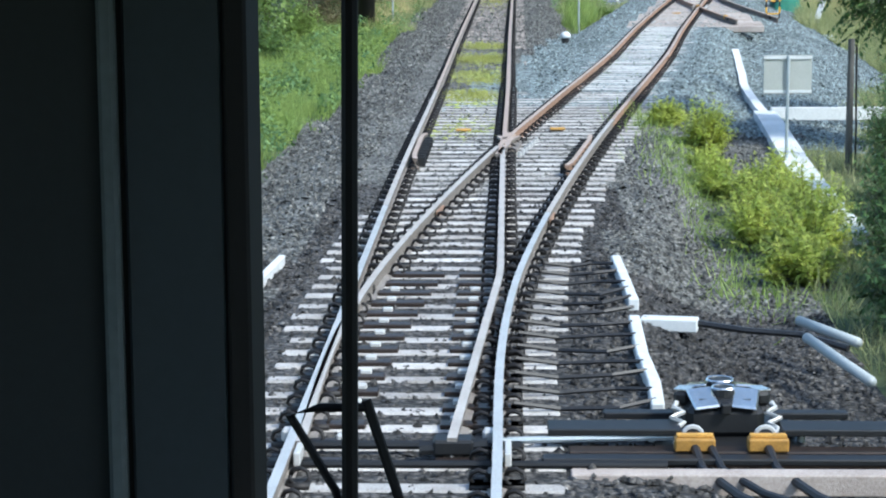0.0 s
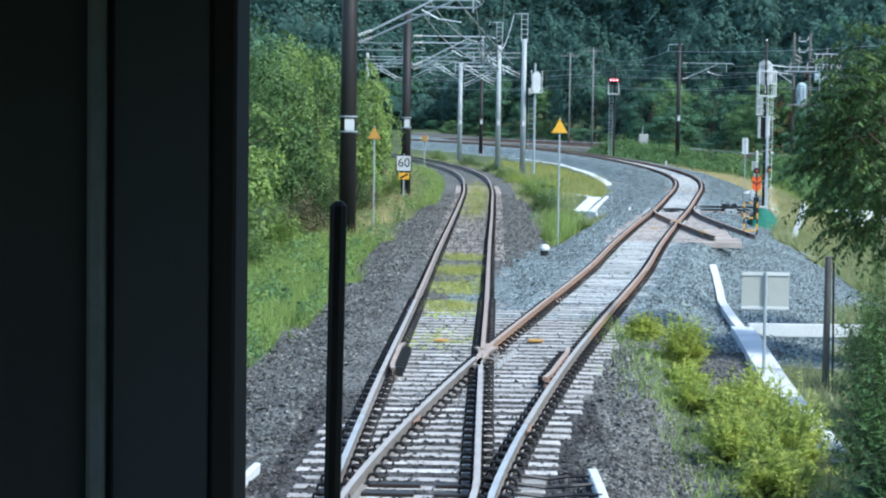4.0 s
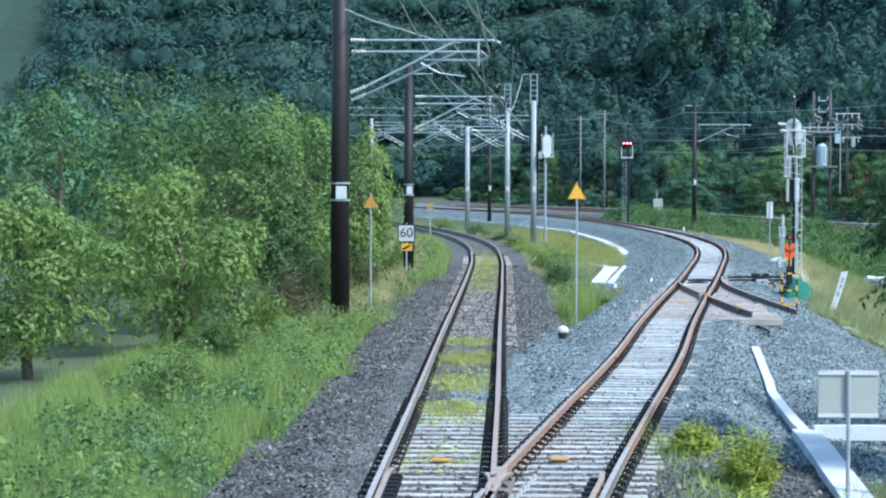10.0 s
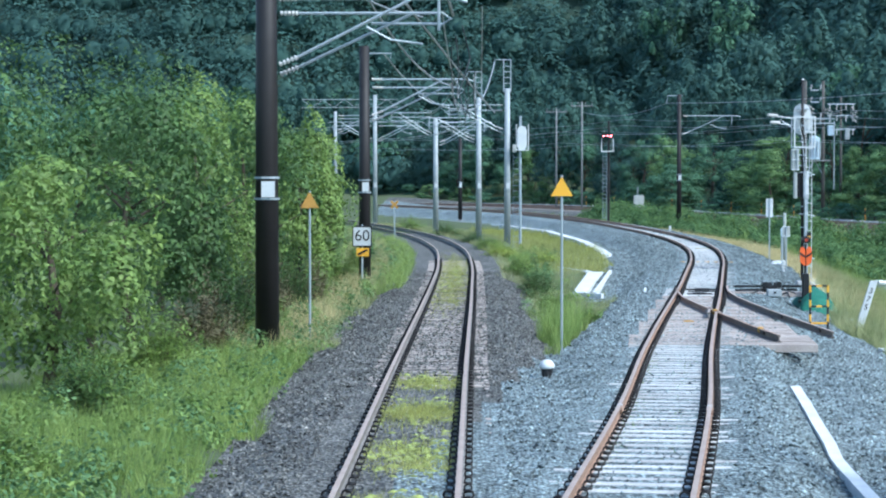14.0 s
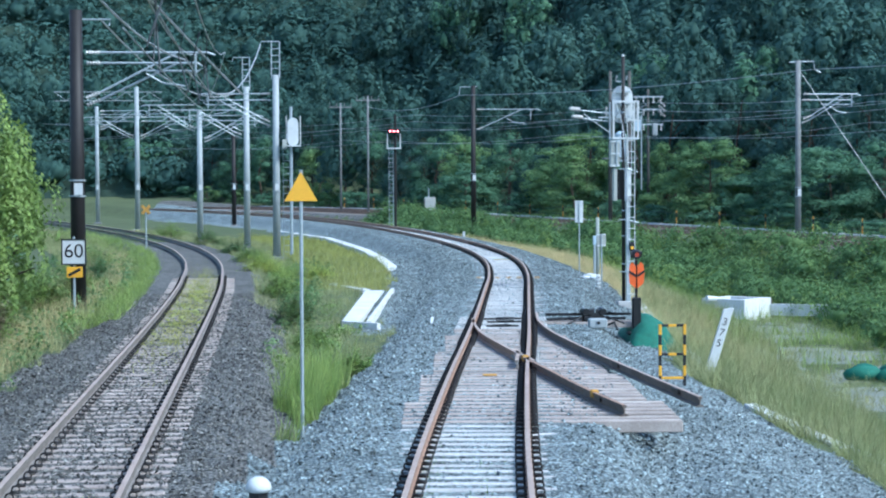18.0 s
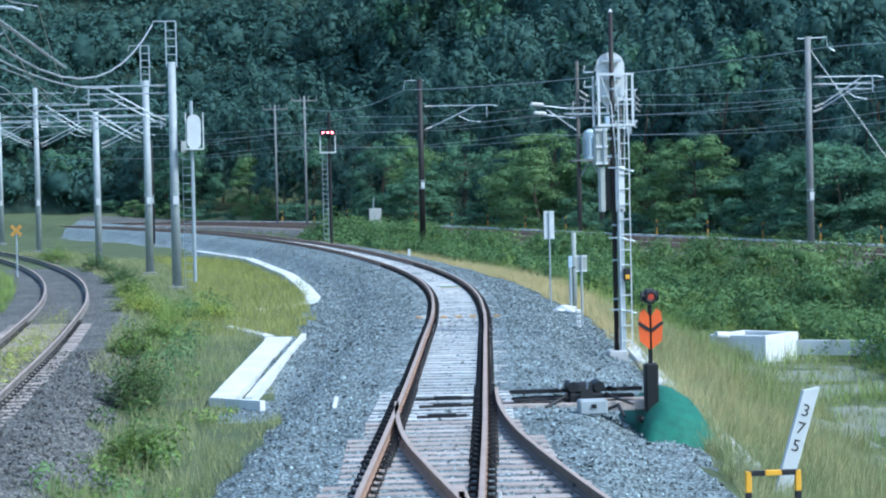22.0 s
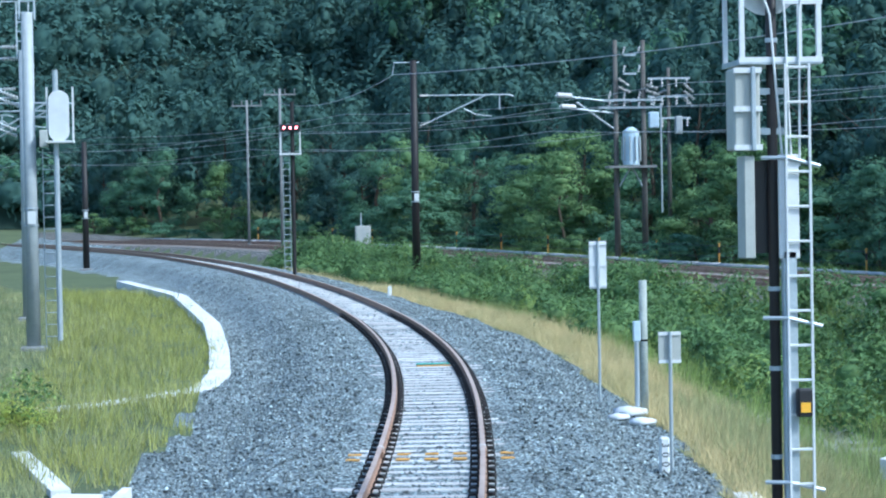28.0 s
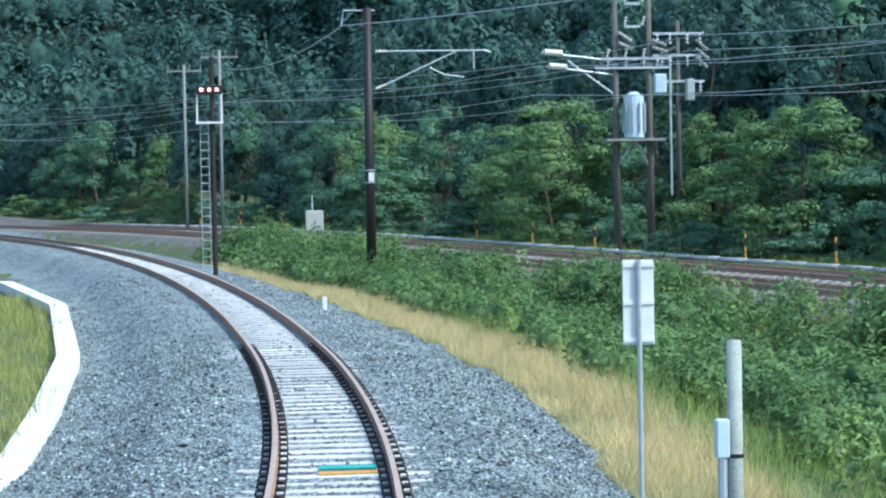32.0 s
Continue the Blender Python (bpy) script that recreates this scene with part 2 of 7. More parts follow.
LEAF_MID = mat("mid_green_leaf", (0.17, 0.305, 0.18), 0.9, var=(0.08, 0.17, 0.11), scale=0.12, fine=0.8, island=0.12, transl=0.35, spec=0.15)
LEAF_OLIVE = mat("olive_green_leaf", (0.24, 0.36, 0.15), 0.9, var=(0.11, 0.21, 0.10), scale=0.16, fine=1.0, island=0.13, transl=0.35, spec=0.15)
REED = mat("yellow_reed", (0.47, 0.46, 0.13), 0.75, var=(0.30, 0.33, 0.09), scale=0.6, fine=3, island=0.35, transl=0.4)
LEAF_RED = mat("reddish_young_leaf", (0.30, 0.085, 0.03), 0.65, amount=0.3, transl=0.3)
BARK = mat("grey_brown_bark", (0.11, 0.085, 0.06), 0.95, amount=0.4, scale=5, bump=0.4)
CAB_DARK = mat("dark_cab_plastic", (0.018, 0.023, 0.027), 0.55, amount=0.2, scale=3)
VINE = mat("vine_leaf", (0.20, 0.315, 0.11), 0.7, var=(0.085, 0.165, 0.07), scale=0.25, fine=1.6, island=0.25, transl=0.36, spec=0.25)
STRAW = mat("withered_vine", (0.25, 0.22, 0.12), 0.85, var=(0.12, 0.11, 0.06), scale=1.0, fine=6, island=0.3, transl=0.2)
CAB_PANEL = mat("grey_blue_cab_panel", (0.034, 0.046, 0.056), 0.5, amount=0.15, scale=3)
CAB_EDGE = mat("dull_aluminium_edge", (0.17, 0.21, 0.23), 0.45, 0.4, amount=0.2)
RUBBER = mat("black_rubber", (0.008, 0.008, 0.009), 0.8, amount=0.2)
RED_LIT = glow("lit_red_lens", (1.0, 0.16, 0.16), 7.0)
RED_LENS = mat("unlit_red_lens", (0.45, 0.06, 0.03), 0.3)


# ---- shaping helpers ----
def mesh_of(name, verts, faces, material):
    me = bpy.data.meshes.new(name)
    me.from_pydata([tuple(v) for v in verts], [], faces)
    for m in material if isinstance(material, (list, tuple)) else [material]:
        me.materials.append(m)
    return me


def put(name, me, parent=None, m=None, label=""):
    ob = new(name, me)
    if m is not None:
        ob.matrix_basis = m
    if parent is not None:
        ob.parent = parent
    if label:
        tagged(ob, label)
    return ob


def part(name, bm, material, parent=None, label="", smooth=False):
    me = bpy.data.meshes.new(name)
    bm.to_mesh(me)
    bm.free()
    me.materials.append(material)
    if smooth:
        for p in me.polygons:
            p.use_smooth = True
    return put(name, me, parent, label=label)


def thing(name, m, label, category, group=""):
    ob = new(name)
    ob.empty_display_size = 0.2
    ob.matrix_basis = m
    return tagged(ob, label, category, group)


def box(bm, size, at=(0, 0, 0), rot=(0, 0, 0), bevel=0.0, taper=1.0):
    """A box of that size centred on at; taper shrinks its top."""
    r = bmesh.ops.create_cube(bm, size=1.0)
    vs = r["verts"]
    for v in vs:
        k = taper if v.co.z > 0 else 1
        v.co = Vector((v.co.x * size[0] * k, v.co.y * size[1] * k, v.co.z * size[2]))
    if bevel:
        es = list({e for v in vs for e in v.link_edges})
        r2 = bmesh.ops.bevel(bm, geom=es, offset=bevel, segments=1, affect="EDGES")
        vs = list({v for f in r2["faces"] for v in f.verts} | {v for v in vs if v.is_valid})
    m = pose(*at, *rot)
    for v in vs:
        v.co = m @ v.co
    return bm


def rod(bm, a, b, r1, r2=None, n=8, caps=True):
    """A round bar from a to b."""
    a, b = Vector(a), Vector(b)
    r2 = r1 if r2 is None else r2
    q = (b - a).to_track_quat("Z", "Y").to_matrix()
    ring = []
    for c, r in ((a, r1), (b, r2)):
        ring.append([bm.verts.new(c + q @ Vector((r * math.cos(2 * math.pi * i / n), r * math.sin(2 * math.pi * i / n), 0))) for i in range(n)])
    for i in range(n):
        bm.faces.new((ring[0][i], ring[0][(i + 1) % n], ring[1][(i + 1) % n], ring[1][i]))
    if caps:
        bm.faces.new(ring[0][::-1])
        bm.faces.new(ring[1])
    return bm


def tube(bm, pts, r, n=6):
    """A round bar along points, mitred."""
    pts = [Vector(p) for p in pts]
    rings = []
    for i, p in enumerate(pts):
        d = (pts[min(i + 1, len(pts) - 1)] - pts[max(i - 1, 0)]).normalized()
        side = d.cross(Vector((0, 0, 1)))
        side = side.normalized() if side.length > 1e-3 else Vector((1, 0, 0))
        up = side.cross(d)
        rings.append([bm.verts.new(p + r * (math.cos(2 * math.pi * k / n) * side + math.sin(2 * math.pi * k / n) * up)) for k in range(n)])
    for a, b in zip(rings, rings[1:]):
        for k in range(n):
            bm.faces.new((a[k], a[(k + 1) % n], b[(k + 1) % n], b[k]))
    bm.faces.new(rings[0][::-1])
    bm.faces.new(rings[-1])
    return bm


def one(fn, *args, **kw):
    bm = bmesh.new()
    fn(bm, *args, **kw)
    return bm


# ---- plan: three track centre lines, as x over y ----
def spline(knots):
    ys = np.array([k[0] for k in knots], float)
    xs = np.array([k[1] for k in knots], float)
    d = np.gradient(xs, ys)

    def at(y):
        y = np.asarray(y, float)
        i = np.clip(np.searchsorted(ys, y) - 1, 0, len(ys) - 2)
        h = ys[i + 1] - ys[i]
        t = (y - ys[i]) / h
        t2, t3 = t * t, t * t * t
        return (2 * t3 - 3 * t2 + 1) * xs[i] + (t3 - 2 * t2 + t) * h * d[i] + (3 * t2 - 2 * t3) * xs[i + 1] + (t3 - t2) * h * d[i + 1]

    return at


# the route that the train takes, the straight track, and the double main line behind
ROUTE = spline([(-40, -0.78), (0, -0.78), (14, -0.78), (18, -0.76), (21, -0.64), (24.5, -0.36), (28, 0.0), (34, 0.70), (42, 1.75), (55, 3.49), (66.5, 4.84),
                (75, 5.9), (91, 7.98), (97.5, 8.8), (107, 10.0), (118, 11.36), (126, 12.15), (133, 12.6), (145, 12.75), (156, 12.3), (167, 11.5), (180, 10.1),
                (196, 7.6), (215, 3.5), (240, -3.6), (270, -14), (320, -36)])
STRAIGHT = spline([(-40, -0.78), (14, -0.78), (30, -0.78), (45, -0.7), (61, -0.65), (95, -0.5), (115, -0.5), (130, -0.9), (145, -2.2), (160, -4.5), (180, -9.0), (200, -15.0), (230, -27.0)])
MAIN = spline([(60, 47), (100, 43.0), (135, 38.0), (155, 34.5), (172, 30.5), (187, 26.0), (201, 21.5), (219, 15.5), (238, 8.0), (260, -2), (290, -18), (320, -36)])


def grade(y):
    """Height of the rail tops: level, then a gentle climb."""
    return 0.01 * np.clip(np.asarray(y, float) - 98, 0, 115) + 0.004 * np.clip(np.asarray(y, float) - 213, 0, 400)


def main_grade(y):
    return np.interp(y, [60, 135, 155, 172, 187, 201, 219, 238, 320], [0.1, 0.3, 0.45, 0.6, 0.75, 0.95, 1.2, 1.4, 1.6])


def slope_of(line, y):
    return float((line(y + 0.05) - line(y - 0.05)) / 0.1)


def off(line, y, d, z=0.0):
    """The point d metres to the right of a line at y."""
    s = slope_of(line, y)
    n = math.hypot(1, s)
    return Vector((float(line(y)) + d / n, y - d * s / n, z))


def fbm(x, y, s):
    return noise.noise(Vector((x * s, y * s, 0.3))) + 0.5 * noise.noise(Vector((x * s * 2.1, y * s * 2.1, 7.3)))


def ground_z(x, y):
    """The lie of the land: beds of the tracks, the low ground between and to the right, the bank of the main line, the wooded hill."""
    r, s, m = float(ROUTE(y)), float(STRAIGHT(y)), float(MAIN(np.clip(y, 60, 320)))
    dr, ds, dm = abs(x - r), abs(x - s), abs(x - m) * 0.85
    g, mg = float(grade(y)), float(main_grade(y))
    if x > r:
        low = -0.75 - float(np.interp(y, [135, 155], [0.3, 0.15])) * min(max(x - r - 4, 0), float(np.interp(y, [135, 155], [6, 9])))
        k = 1 / (1 + math.exp(-(y - 45) / 6))
        low = low * k + (-0.72) * (1 - k)
    else:
        low = -0.75
    if x < s:
        low = -0.45 - 0.03 * min(s - x - 3, 12)
    low += g * 0.85 + 0.12 * fbm(x, y, 0.12)
    bed = g - 0.22
    if dr < 1.25 or (ds < 1.25 and y < 60):
        bed = g - 0.192
    if dr < 0.75 and y > 44:
        bed = g - 0.2
    if 1.05 < dr < 1.75 and (y > 98 or 44 < y < 70):
        bed = g - 0.168
    if 27 < y < 60 and s - 2.1 < x < s - 0.95:
        bed = g - 0.15
    z = low
    for d, top, half in ((dr, bed, 2.5), (ds, bed if y < 240 else -9, 2.2)):
        steep = 1.25 if x > r and y < 72 and half > 2.3 else 1.7
        z = max(z, top - max(0.0, d - (2.1 if steep < 1.5 else half)) / steep)
    z = max(z, mg - 0.25 - max(0.0, dm - 4.4) / 1.8)
    if x > m:
        z = max(z, mg - 0.5)
        z += max(0.0, x - m - 9) * 0.12 + max(0.0, x - m - 24) * 0.35
    if y > 255:
        z += (y - 255) * 0.03
    return z


GX = np.concatenate([np.arange(-160, -24, 8), np.arange(-24, -8, 1.0), np.arange(-8, 21, 0.4), np.arange(21, 60, 1.0), np.arange(60, 260, 8)])
GY = np.concatenate([np.arange(-120, -20, 10), np.arange(-20, 10, 2.0), np.arange(10, 150, 0.8), np.arange(150, 280, 2.0), np.arange(280, 700, 15)])


def on_ballast(x, y):
    r, s, m = float(ROUTE(y)), float(STRAIGHT(y)), float(MAIN(np.clip(y, 60, 320)))
    w = 0.35 * fbm(x, y, 0.5)
    right = float(np.interp(y, [98, 101, 113, 125, 136, 150, 170], [4.6, 5.0, 4.6, 4.3, 4.2, 4.6, 4.6])) if y > 90 else 3.9 if y > 62 else 3.4 if y < 40 else 5.5
    if 9 < y < 30 + 4 * w and -1.55 + 0.6 * w < x - s and x - r < 1.55 + 0.6 * w:
        return 3
    if -5 < y < 23 + 6 * w and -3.3 + w < x - s and x - r < 4.2:
        return 3
    if y < 42 + 2 * w and -3.3 + w < x - s and x - r < 4.2:
        return 2
    if (-4.9 if y > 105 else -4.2) + w < x - r < right + w * (0.3 if y > 98 else 1) and (y > 98 or x > r - 3.2):
        return 1
    if 40 < y < 98 and 0 < x - r < np.interp(y, [40, 50, 64, 76, 82, 90, 98], [3.4, 4.0, 7.5, 6.6, 5.4, 4.2, 3.9]) + w:
        return 1
    if abs(x - s) < 2.9 + w * (2.4 if x > s and y > 66 else 1) and y < 160:
        return 2
    if 0 < x - s and x < r and y < 66 + 3 * w:
        return 2 if x - s < 2.8 else 1
    if abs(x - m) < 5.6 + w:
        return 2
    if -2 < y < 45 and x > r and x - r < 4.2:
        return 2
    if 92 < y < 140 and 8.2 + 3 * w < x - r < np.interp(y, [92, 120, 140], [19, 13.5, 10.5]) + 2 * w and fbm(x, y, 0.35) > -0.12:
        return 4
    return 0


HZ = np.array([[ground_z(float(x), float(y)) for x in GX] for y in GY])
KIND = np.zeros((len(GY) - 1, len(GX) - 1), int)


def lay(x, y):
    """Height of the ground sheet at many places, and the kind of its surface there."""
    x, y = np.asarray(x, float), np.asarray(y, float)
    i, j = np.clip(np.searchsorted(GX, x) - 1, 0, len(GX) - 2), np.clip(np.searchsorted(GY, y) - 1, 0, len(GY) - 2)
    u, v = (x - GX[i]) / (GX[i + 1] - GX[i]), (y - GY[j]) / (GY[j + 1] - GY[j])
    z = (HZ[j, i] * (1 - u) + HZ[j, i + 1] * u) * (1 - v) + (HZ[j + 1, i] * (1 - u) + HZ[j + 1, i + 1] * u) * v
    return z, KIND[j, i]


def build_ground():
    verts = [(float(x), float(y), float(HZ[j, i])) for j, y in enumerate(GY) for i, x in enumerate(GX)]
    n = len(GX)
    faces = [(j * n + i, j * n + i + 1, (j + 1) * n + i + 1, (j + 1) * n + i) for j in range(len(GY) - 1) for i in range(n - 1)]
    me = mesh_of("ground", verts, faces, [SOIL, BALLAST, BALLAST_OLD, BALLAST_OILY, MUD])
    for p in me.polygons:
        k = on_ballast(p.center.x, p.center.y) if -10 < p.center.x < 50 and -20 < p.center.y < 320 else 0
        KIND[p.index // (n - 1), p.index % (n - 1)] = p.material_index = k
        p.use_smooth = True
    ob = put("ground", me)
    tagged(ob, "grassy railway land with grey ballast beds", "ground", kind="structure")


build_ground()

# ---- rails ----
RAIL_SECTION = [(-0.036, 0.0), (0.036, 0.0), (0.036, -0.04), (0.009, -0.055), (0.009, -0.145), (0.07, -0.165), (0.07, -0.176), (-0.07, -0.176), (-0.07, -0.165), (-0.009, -0.145), (-0.009, -0.055), (-0.036, -0.04)]


def rail(name, pts, side_mat, head_mat, label, parent=None, bevel=True):
    """A rail swept along points of its head's middle; the head's running top is a second material."""
    pts = [Vector(p) for p in pts]
    verts, faces, mats = [], [], []
    k = len(RAIL_SECTION)
    for i, p in enumerate(pts):
        d = (pts[min(i + 1, len(pts) - 1)] - pts[max(i - 1, 0)])
        d.z = 0
        d.normalize()
        side = Vector((d.y, -d.x, 0))
        for a, b in RAIL_SECTION:
            verts.append(p + side * a + Vector((0, 0, b)))
    for i in range(len(pts) - 1):
        for j in range(k):
            a, b = i * k + j, i * k + (j + 1) % k
            faces.append((a, b, b + k, a + k))
            mats.append(1 if j == 0 else 0)
    faces.append(tuple(range(k)))
    faces.append(tuple(range((len(pts) - 1) * k, len(pts) * k))[::-1])
    mats += [0, 0]
    me = mesh_of(name, verts, faces, [side_mat, head_mat])
    for p, m in zip(me.polygons, mats):
        p.material_index = m
    ob = put(name, me, parent)
    if parent is None:
        tagged(ob, label, "rail")
    return ob


def line_points(line, y0, y1, d, step=1.0, gr=grade):
    n = max(2, int((y1 - y0) / step) + 1)
    return [off(line, float(y), d, float(gr(y))) for y in np.linspace(y0, y1, n)]


G = 0.754


# ---- joined small pieces, made from a template and placed with numpy ----
def scatter(name, tv, tf, mats, material, parent=None, m_index=None):
    """One mesh of many copies of a template. mats: N x 3 x 4 placing matrices."""
    tv, mats = np.asarray(tv, np.float32), np.asarray(mats, np.float32)
    n, k = len(mats), len(tv)
    co = np.einsum("nij,kj->nki", mats[:, :, :3], tv) + mats[:, None, :, 3]
    return raw_mesh(name, co.reshape(-1, 3), np.concatenate([np.asarray(tf, np.int64)[None] + k * np.arange(n)[:, None, None]]).reshape(-1, len(tf[0])), material, parent)


def raw_mesh(name, co, faces, material, parent=None):
    co, faces = np.ascontiguousarray(co, np.float32), np.ascontiguousarray(faces, np.int32)
    me = bpy.data.meshes.new(name)
    nf, w = faces.shape
    me.vertices.add(len(co))
    me.vertices.foreach_set("co", co.ravel())
    me.loops.add(nf * w)
    me.loops.foreach_set("vertex_index", faces.ravel())
    me.polygons.add(nf)
    me.polygons.foreach_set("loop_start", np.arange(0, nf * w, w, dtype=np.int32))
    me.polygons.foreach_set("loop_total", np.full(nf, w, np.int32))
    me.update(calc_edges=True)
    me.materials.append(material)
    return put(name, me, parent)


def placing(pos, yaw=None, scale=None, tilt=None):
    """N placing matrices from places, turns about z (radians), sizes (N x 3) and a lean."""
    pos = np.asarray(pos, float)
    n = len(pos)
    yaw = np.zeros(n) if yaw is None else np.asarray(yaw, float)
    scale = np.ones((n, 3)) if scale is None else np.asarray(scale, float)
    c, s = np.cos(yaw), np.sin(yaw)
    m = np.zeros((n, 3, 4))
    m[:, 0, 0], m[:, 0, 1], m[:, 1, 0], m[:, 1, 1], m[:, 2, 2] = c, -s, s, c, 1
    if tilt is not None:
        t = np.asarray(tilt, float)
        rx = np.zeros((n, 3, 3))
        ct, st = np.cos(t), np.sin(t)
        rx[:, 0, 0], rx[:, 1, 1], rx[:, 1, 2], rx[:, 2, 1], rx[:, 2, 2] = 1, ct, -st, st, ct
        m[:, :, :3] = m[:, :, :3] @ rx
    m[:, :, :3] *= scale[:, None, :]
    m[:, :, 3] = pos
    return m


def template(fn):
    bm = bmesh.new()
    fn(bm)
    bmesh.ops.triangulate(bm, faces=bm.faces[:])
    bm.verts.index_update()
    v, f = [tuple(p.co) for p in bm.verts], [tuple(p.index for p in q.verts) for q in bm.faces]
    bm.free()
    return v, f


def clip_shape(bm):
    """A coiled spring clip on its shoulder, its heel towards -x."""
    box(bm, (0.12, 0.12, 0.03), (0.01, 0, 0.015))
    ring = [(0.0 + 0.05 * math.cos(q), 0.028 * (q / 3.3 - 1), 0.055 + 0.042 * math.sin(q)) for q in np.linspace(0, 6.6, 9)]
    tube(bm, ring, 0.013, 4)


CLIP_V, CLIP_F = template(clip_shape)


def clips(parent, line, ys, offsets, gr=grade, size=1.0, out=0.115):
    """The black spring clips on both sides of each rail."""
    pos, yaw = [], []
    for y in ys:
        s = math.atan(slope_of(line, float(y)))
        for d in offsets:
            for side in (-1, 1):
                pos.append(off(line, float(y), d + side * out, float(gr(y)) - 0.185))
                yaw.append(-s + (math.pi if side > 0 else 0))
    if pos:
        ob = scatter("rail_clip", CLIP_V, CLIP_F, placing(pos, yaw, np.full((len(pos), 3), size)), CLIP, parent)
        tagged(ob, "rows of black coiled spring clips", kind="stuff")


def sleeper_mesh(name, length, width, height, material):
    bm = bmesh.new()
    box(bm, (length, width, height), (0, 0, -height / 2), bevel=0.015)
    me = bpy.data.meshes.new(name)
    bm.to_mesh(me)
    bm.free()
    me.materials.append(material)
    return me


def sleepers(parent, line, ys, me, gr=grade, drop=0.18, shift=0.0, name="sleeper", rng=random.Random(5)):
    for y in ys:
        p = off(line, float(y), shift, float(gr(y)) - drop + rng.uniform(-0.012, 0.006))
        put(name, me, parent, pose(*p, 0, rng.uniform(-0.5, 0.5), -math.degrees(math.atan(slope_of(line, float(y)))) + rng.uniform(-0.6, 0.6)))


def track(name, label):
    return thing(name, pose(0, 0, 0), label, "railway track")


# ---- the turnout at the start and the curving track beyond it ----
turnout = track("turnout", "railway turnout on pale timbers, its blades set for the branching track")
route = track("curving_track", "rusty single track on white concrete sleepers, curving away")
straight = track("straight_track", "dark overgrown single track with moss between its rails")

rail("rail", line_points(ROUTE, 54.9, 300, -G), RAIL_RUST, RAIL_HEAD, "", route)
rail("rail", line_points(ROUTE, 54.9, 300, G), RAIL_RUST, RAIL_HEAD, "", route)
rail("rail", line_points(STRAIGHT, 44, 228, -G), RAIL_TAN, RAIL_HEAD, "", straight)
rail("rail", line_points(STRAIGHT, 44, 228, G), RAIL_TAN, RAIL_HEAD, "", straight)
# through rails of the turnout: left stock rail, right stock rail, and the track behind the train
rail("stock_rail", line_points(STRAIGHT, -30, 26.78, -G), RAIL_TAN, RAIL_SHINE, "", turnout)
rail("stock_rail", line_points(STRAIGHT, 26.8, 43.98, -G), RAIL_TAN, RAIL_PALE, "", turnout)
rail("stock_rail", line_points(ROUTE, -30, 26.28, G, 0.5), RAIL_TAN, RAIL_SHINE, "", turnout)
rail("stock_rail", line_points(ROUTE, 26.3, 37.98, G, 0.5), RAIL_TAN, RAIL_PALE, "", turnout)
rail("stock_rail", line_points(ROUTE, 38.0, 54.88, G, 0.5), RAIL_RUST, RAIL_HEAD, "", turnout)
# left blade, closed, and its closure rail up to the crossing
blade = [off(ROUTE, float(y), -G + 0.0, 0.0) + Vector((0.075 * max(0, 1 - (y - 14.6) / 4.0), 0, 0)) for y in np.linspace(14.7, 33.5, 34)]
rail("switch_blade", blade, RAIL_TAN, RAIL_PALE, "", turnout)
rail("closure_rail", line_points(ROUTE, 34.6, 54.88, -G, 0.7), RAIL_RUST, RAIL_HEAD, "", turnout)
# right blade, standing open, and the straight closure rail
blade = [Vector((-0.33 + 0.33 * min(1, (y - 14.8) / 7.0) - 0.03, y, 0)) for y in np.linspace(14.8, 33.4, 34)]
rail("switch_blade", blade, RAIL_TAN, RAIL_PALE, "", turnout)
rail("closure_rail", line_points(STRAIGHT, 34.6, 43.98, G, 0.7), RAIL_DARK, RAIL_HEAD, "", turnout)


def crossing(parent, x, y, a1, a2, material):
    """The frog: a cast block with its point, two wing rails and bolts. a1, a2: slopes of the two ways."""
    bm = bmesh.new()
    for k, (s, d) in enumerate(((a1, -0.12), (a2, 0.12))):
        # wing rails flare away from the point
        pts = [(x + s * (t - y) * 1.0 + d * (0.3 if t > y else 0.55), t, 0) for t in np.linspace(y - 1.5, y + 1.1, 7)]
        pts = [(px + (math.copysign(0.06, d) if i == 6 else 0), py, pz - 0.07) for i, (px, py, pz) in enumerate(pts)]
        rail("wing_rail", [(px, py, pz + 0.07) for px, py, pz in pts], RAIL_TAN, material, "", parent)
    box(bm, (0.17, 1.7, 0.10), (x + 0.5 * (a1 + a2) * 0.8, y + 0.85, -0.055), (0, 0, -math.degrees(math.atan((a1 + a2) / 2))), bevel=0.02)
    part("crossing_point", bm, material, parent, "rusty cast crossing point")
    part("crossing_plate", one(box, (0.34, 1.2, 0.06), (x + 0.08, y + 0.6, -0.12), (0, 0, -math.degrees(math.atan((a1 + a2) / 2))), bevel=0.01), RAIL_TAN, parent)
    tmp = part("bolt", one(rod, (0, 0, -0.05), (0, 0, 0.04), 0.03, n=6), INSUL)
    me = tmp.data
    bpy.data.objects.remove(tmp)
    for i in range(7):
        for d in (-0.2, 0.24):
            put("bolt", me, parent, pose(x + d + 0.05 * i, y - 0.9 + 0.35 * i, -0.08))


crossing(turnout, 0.0, 34.0, 0.0, 0.125, RAIL_HEAD)


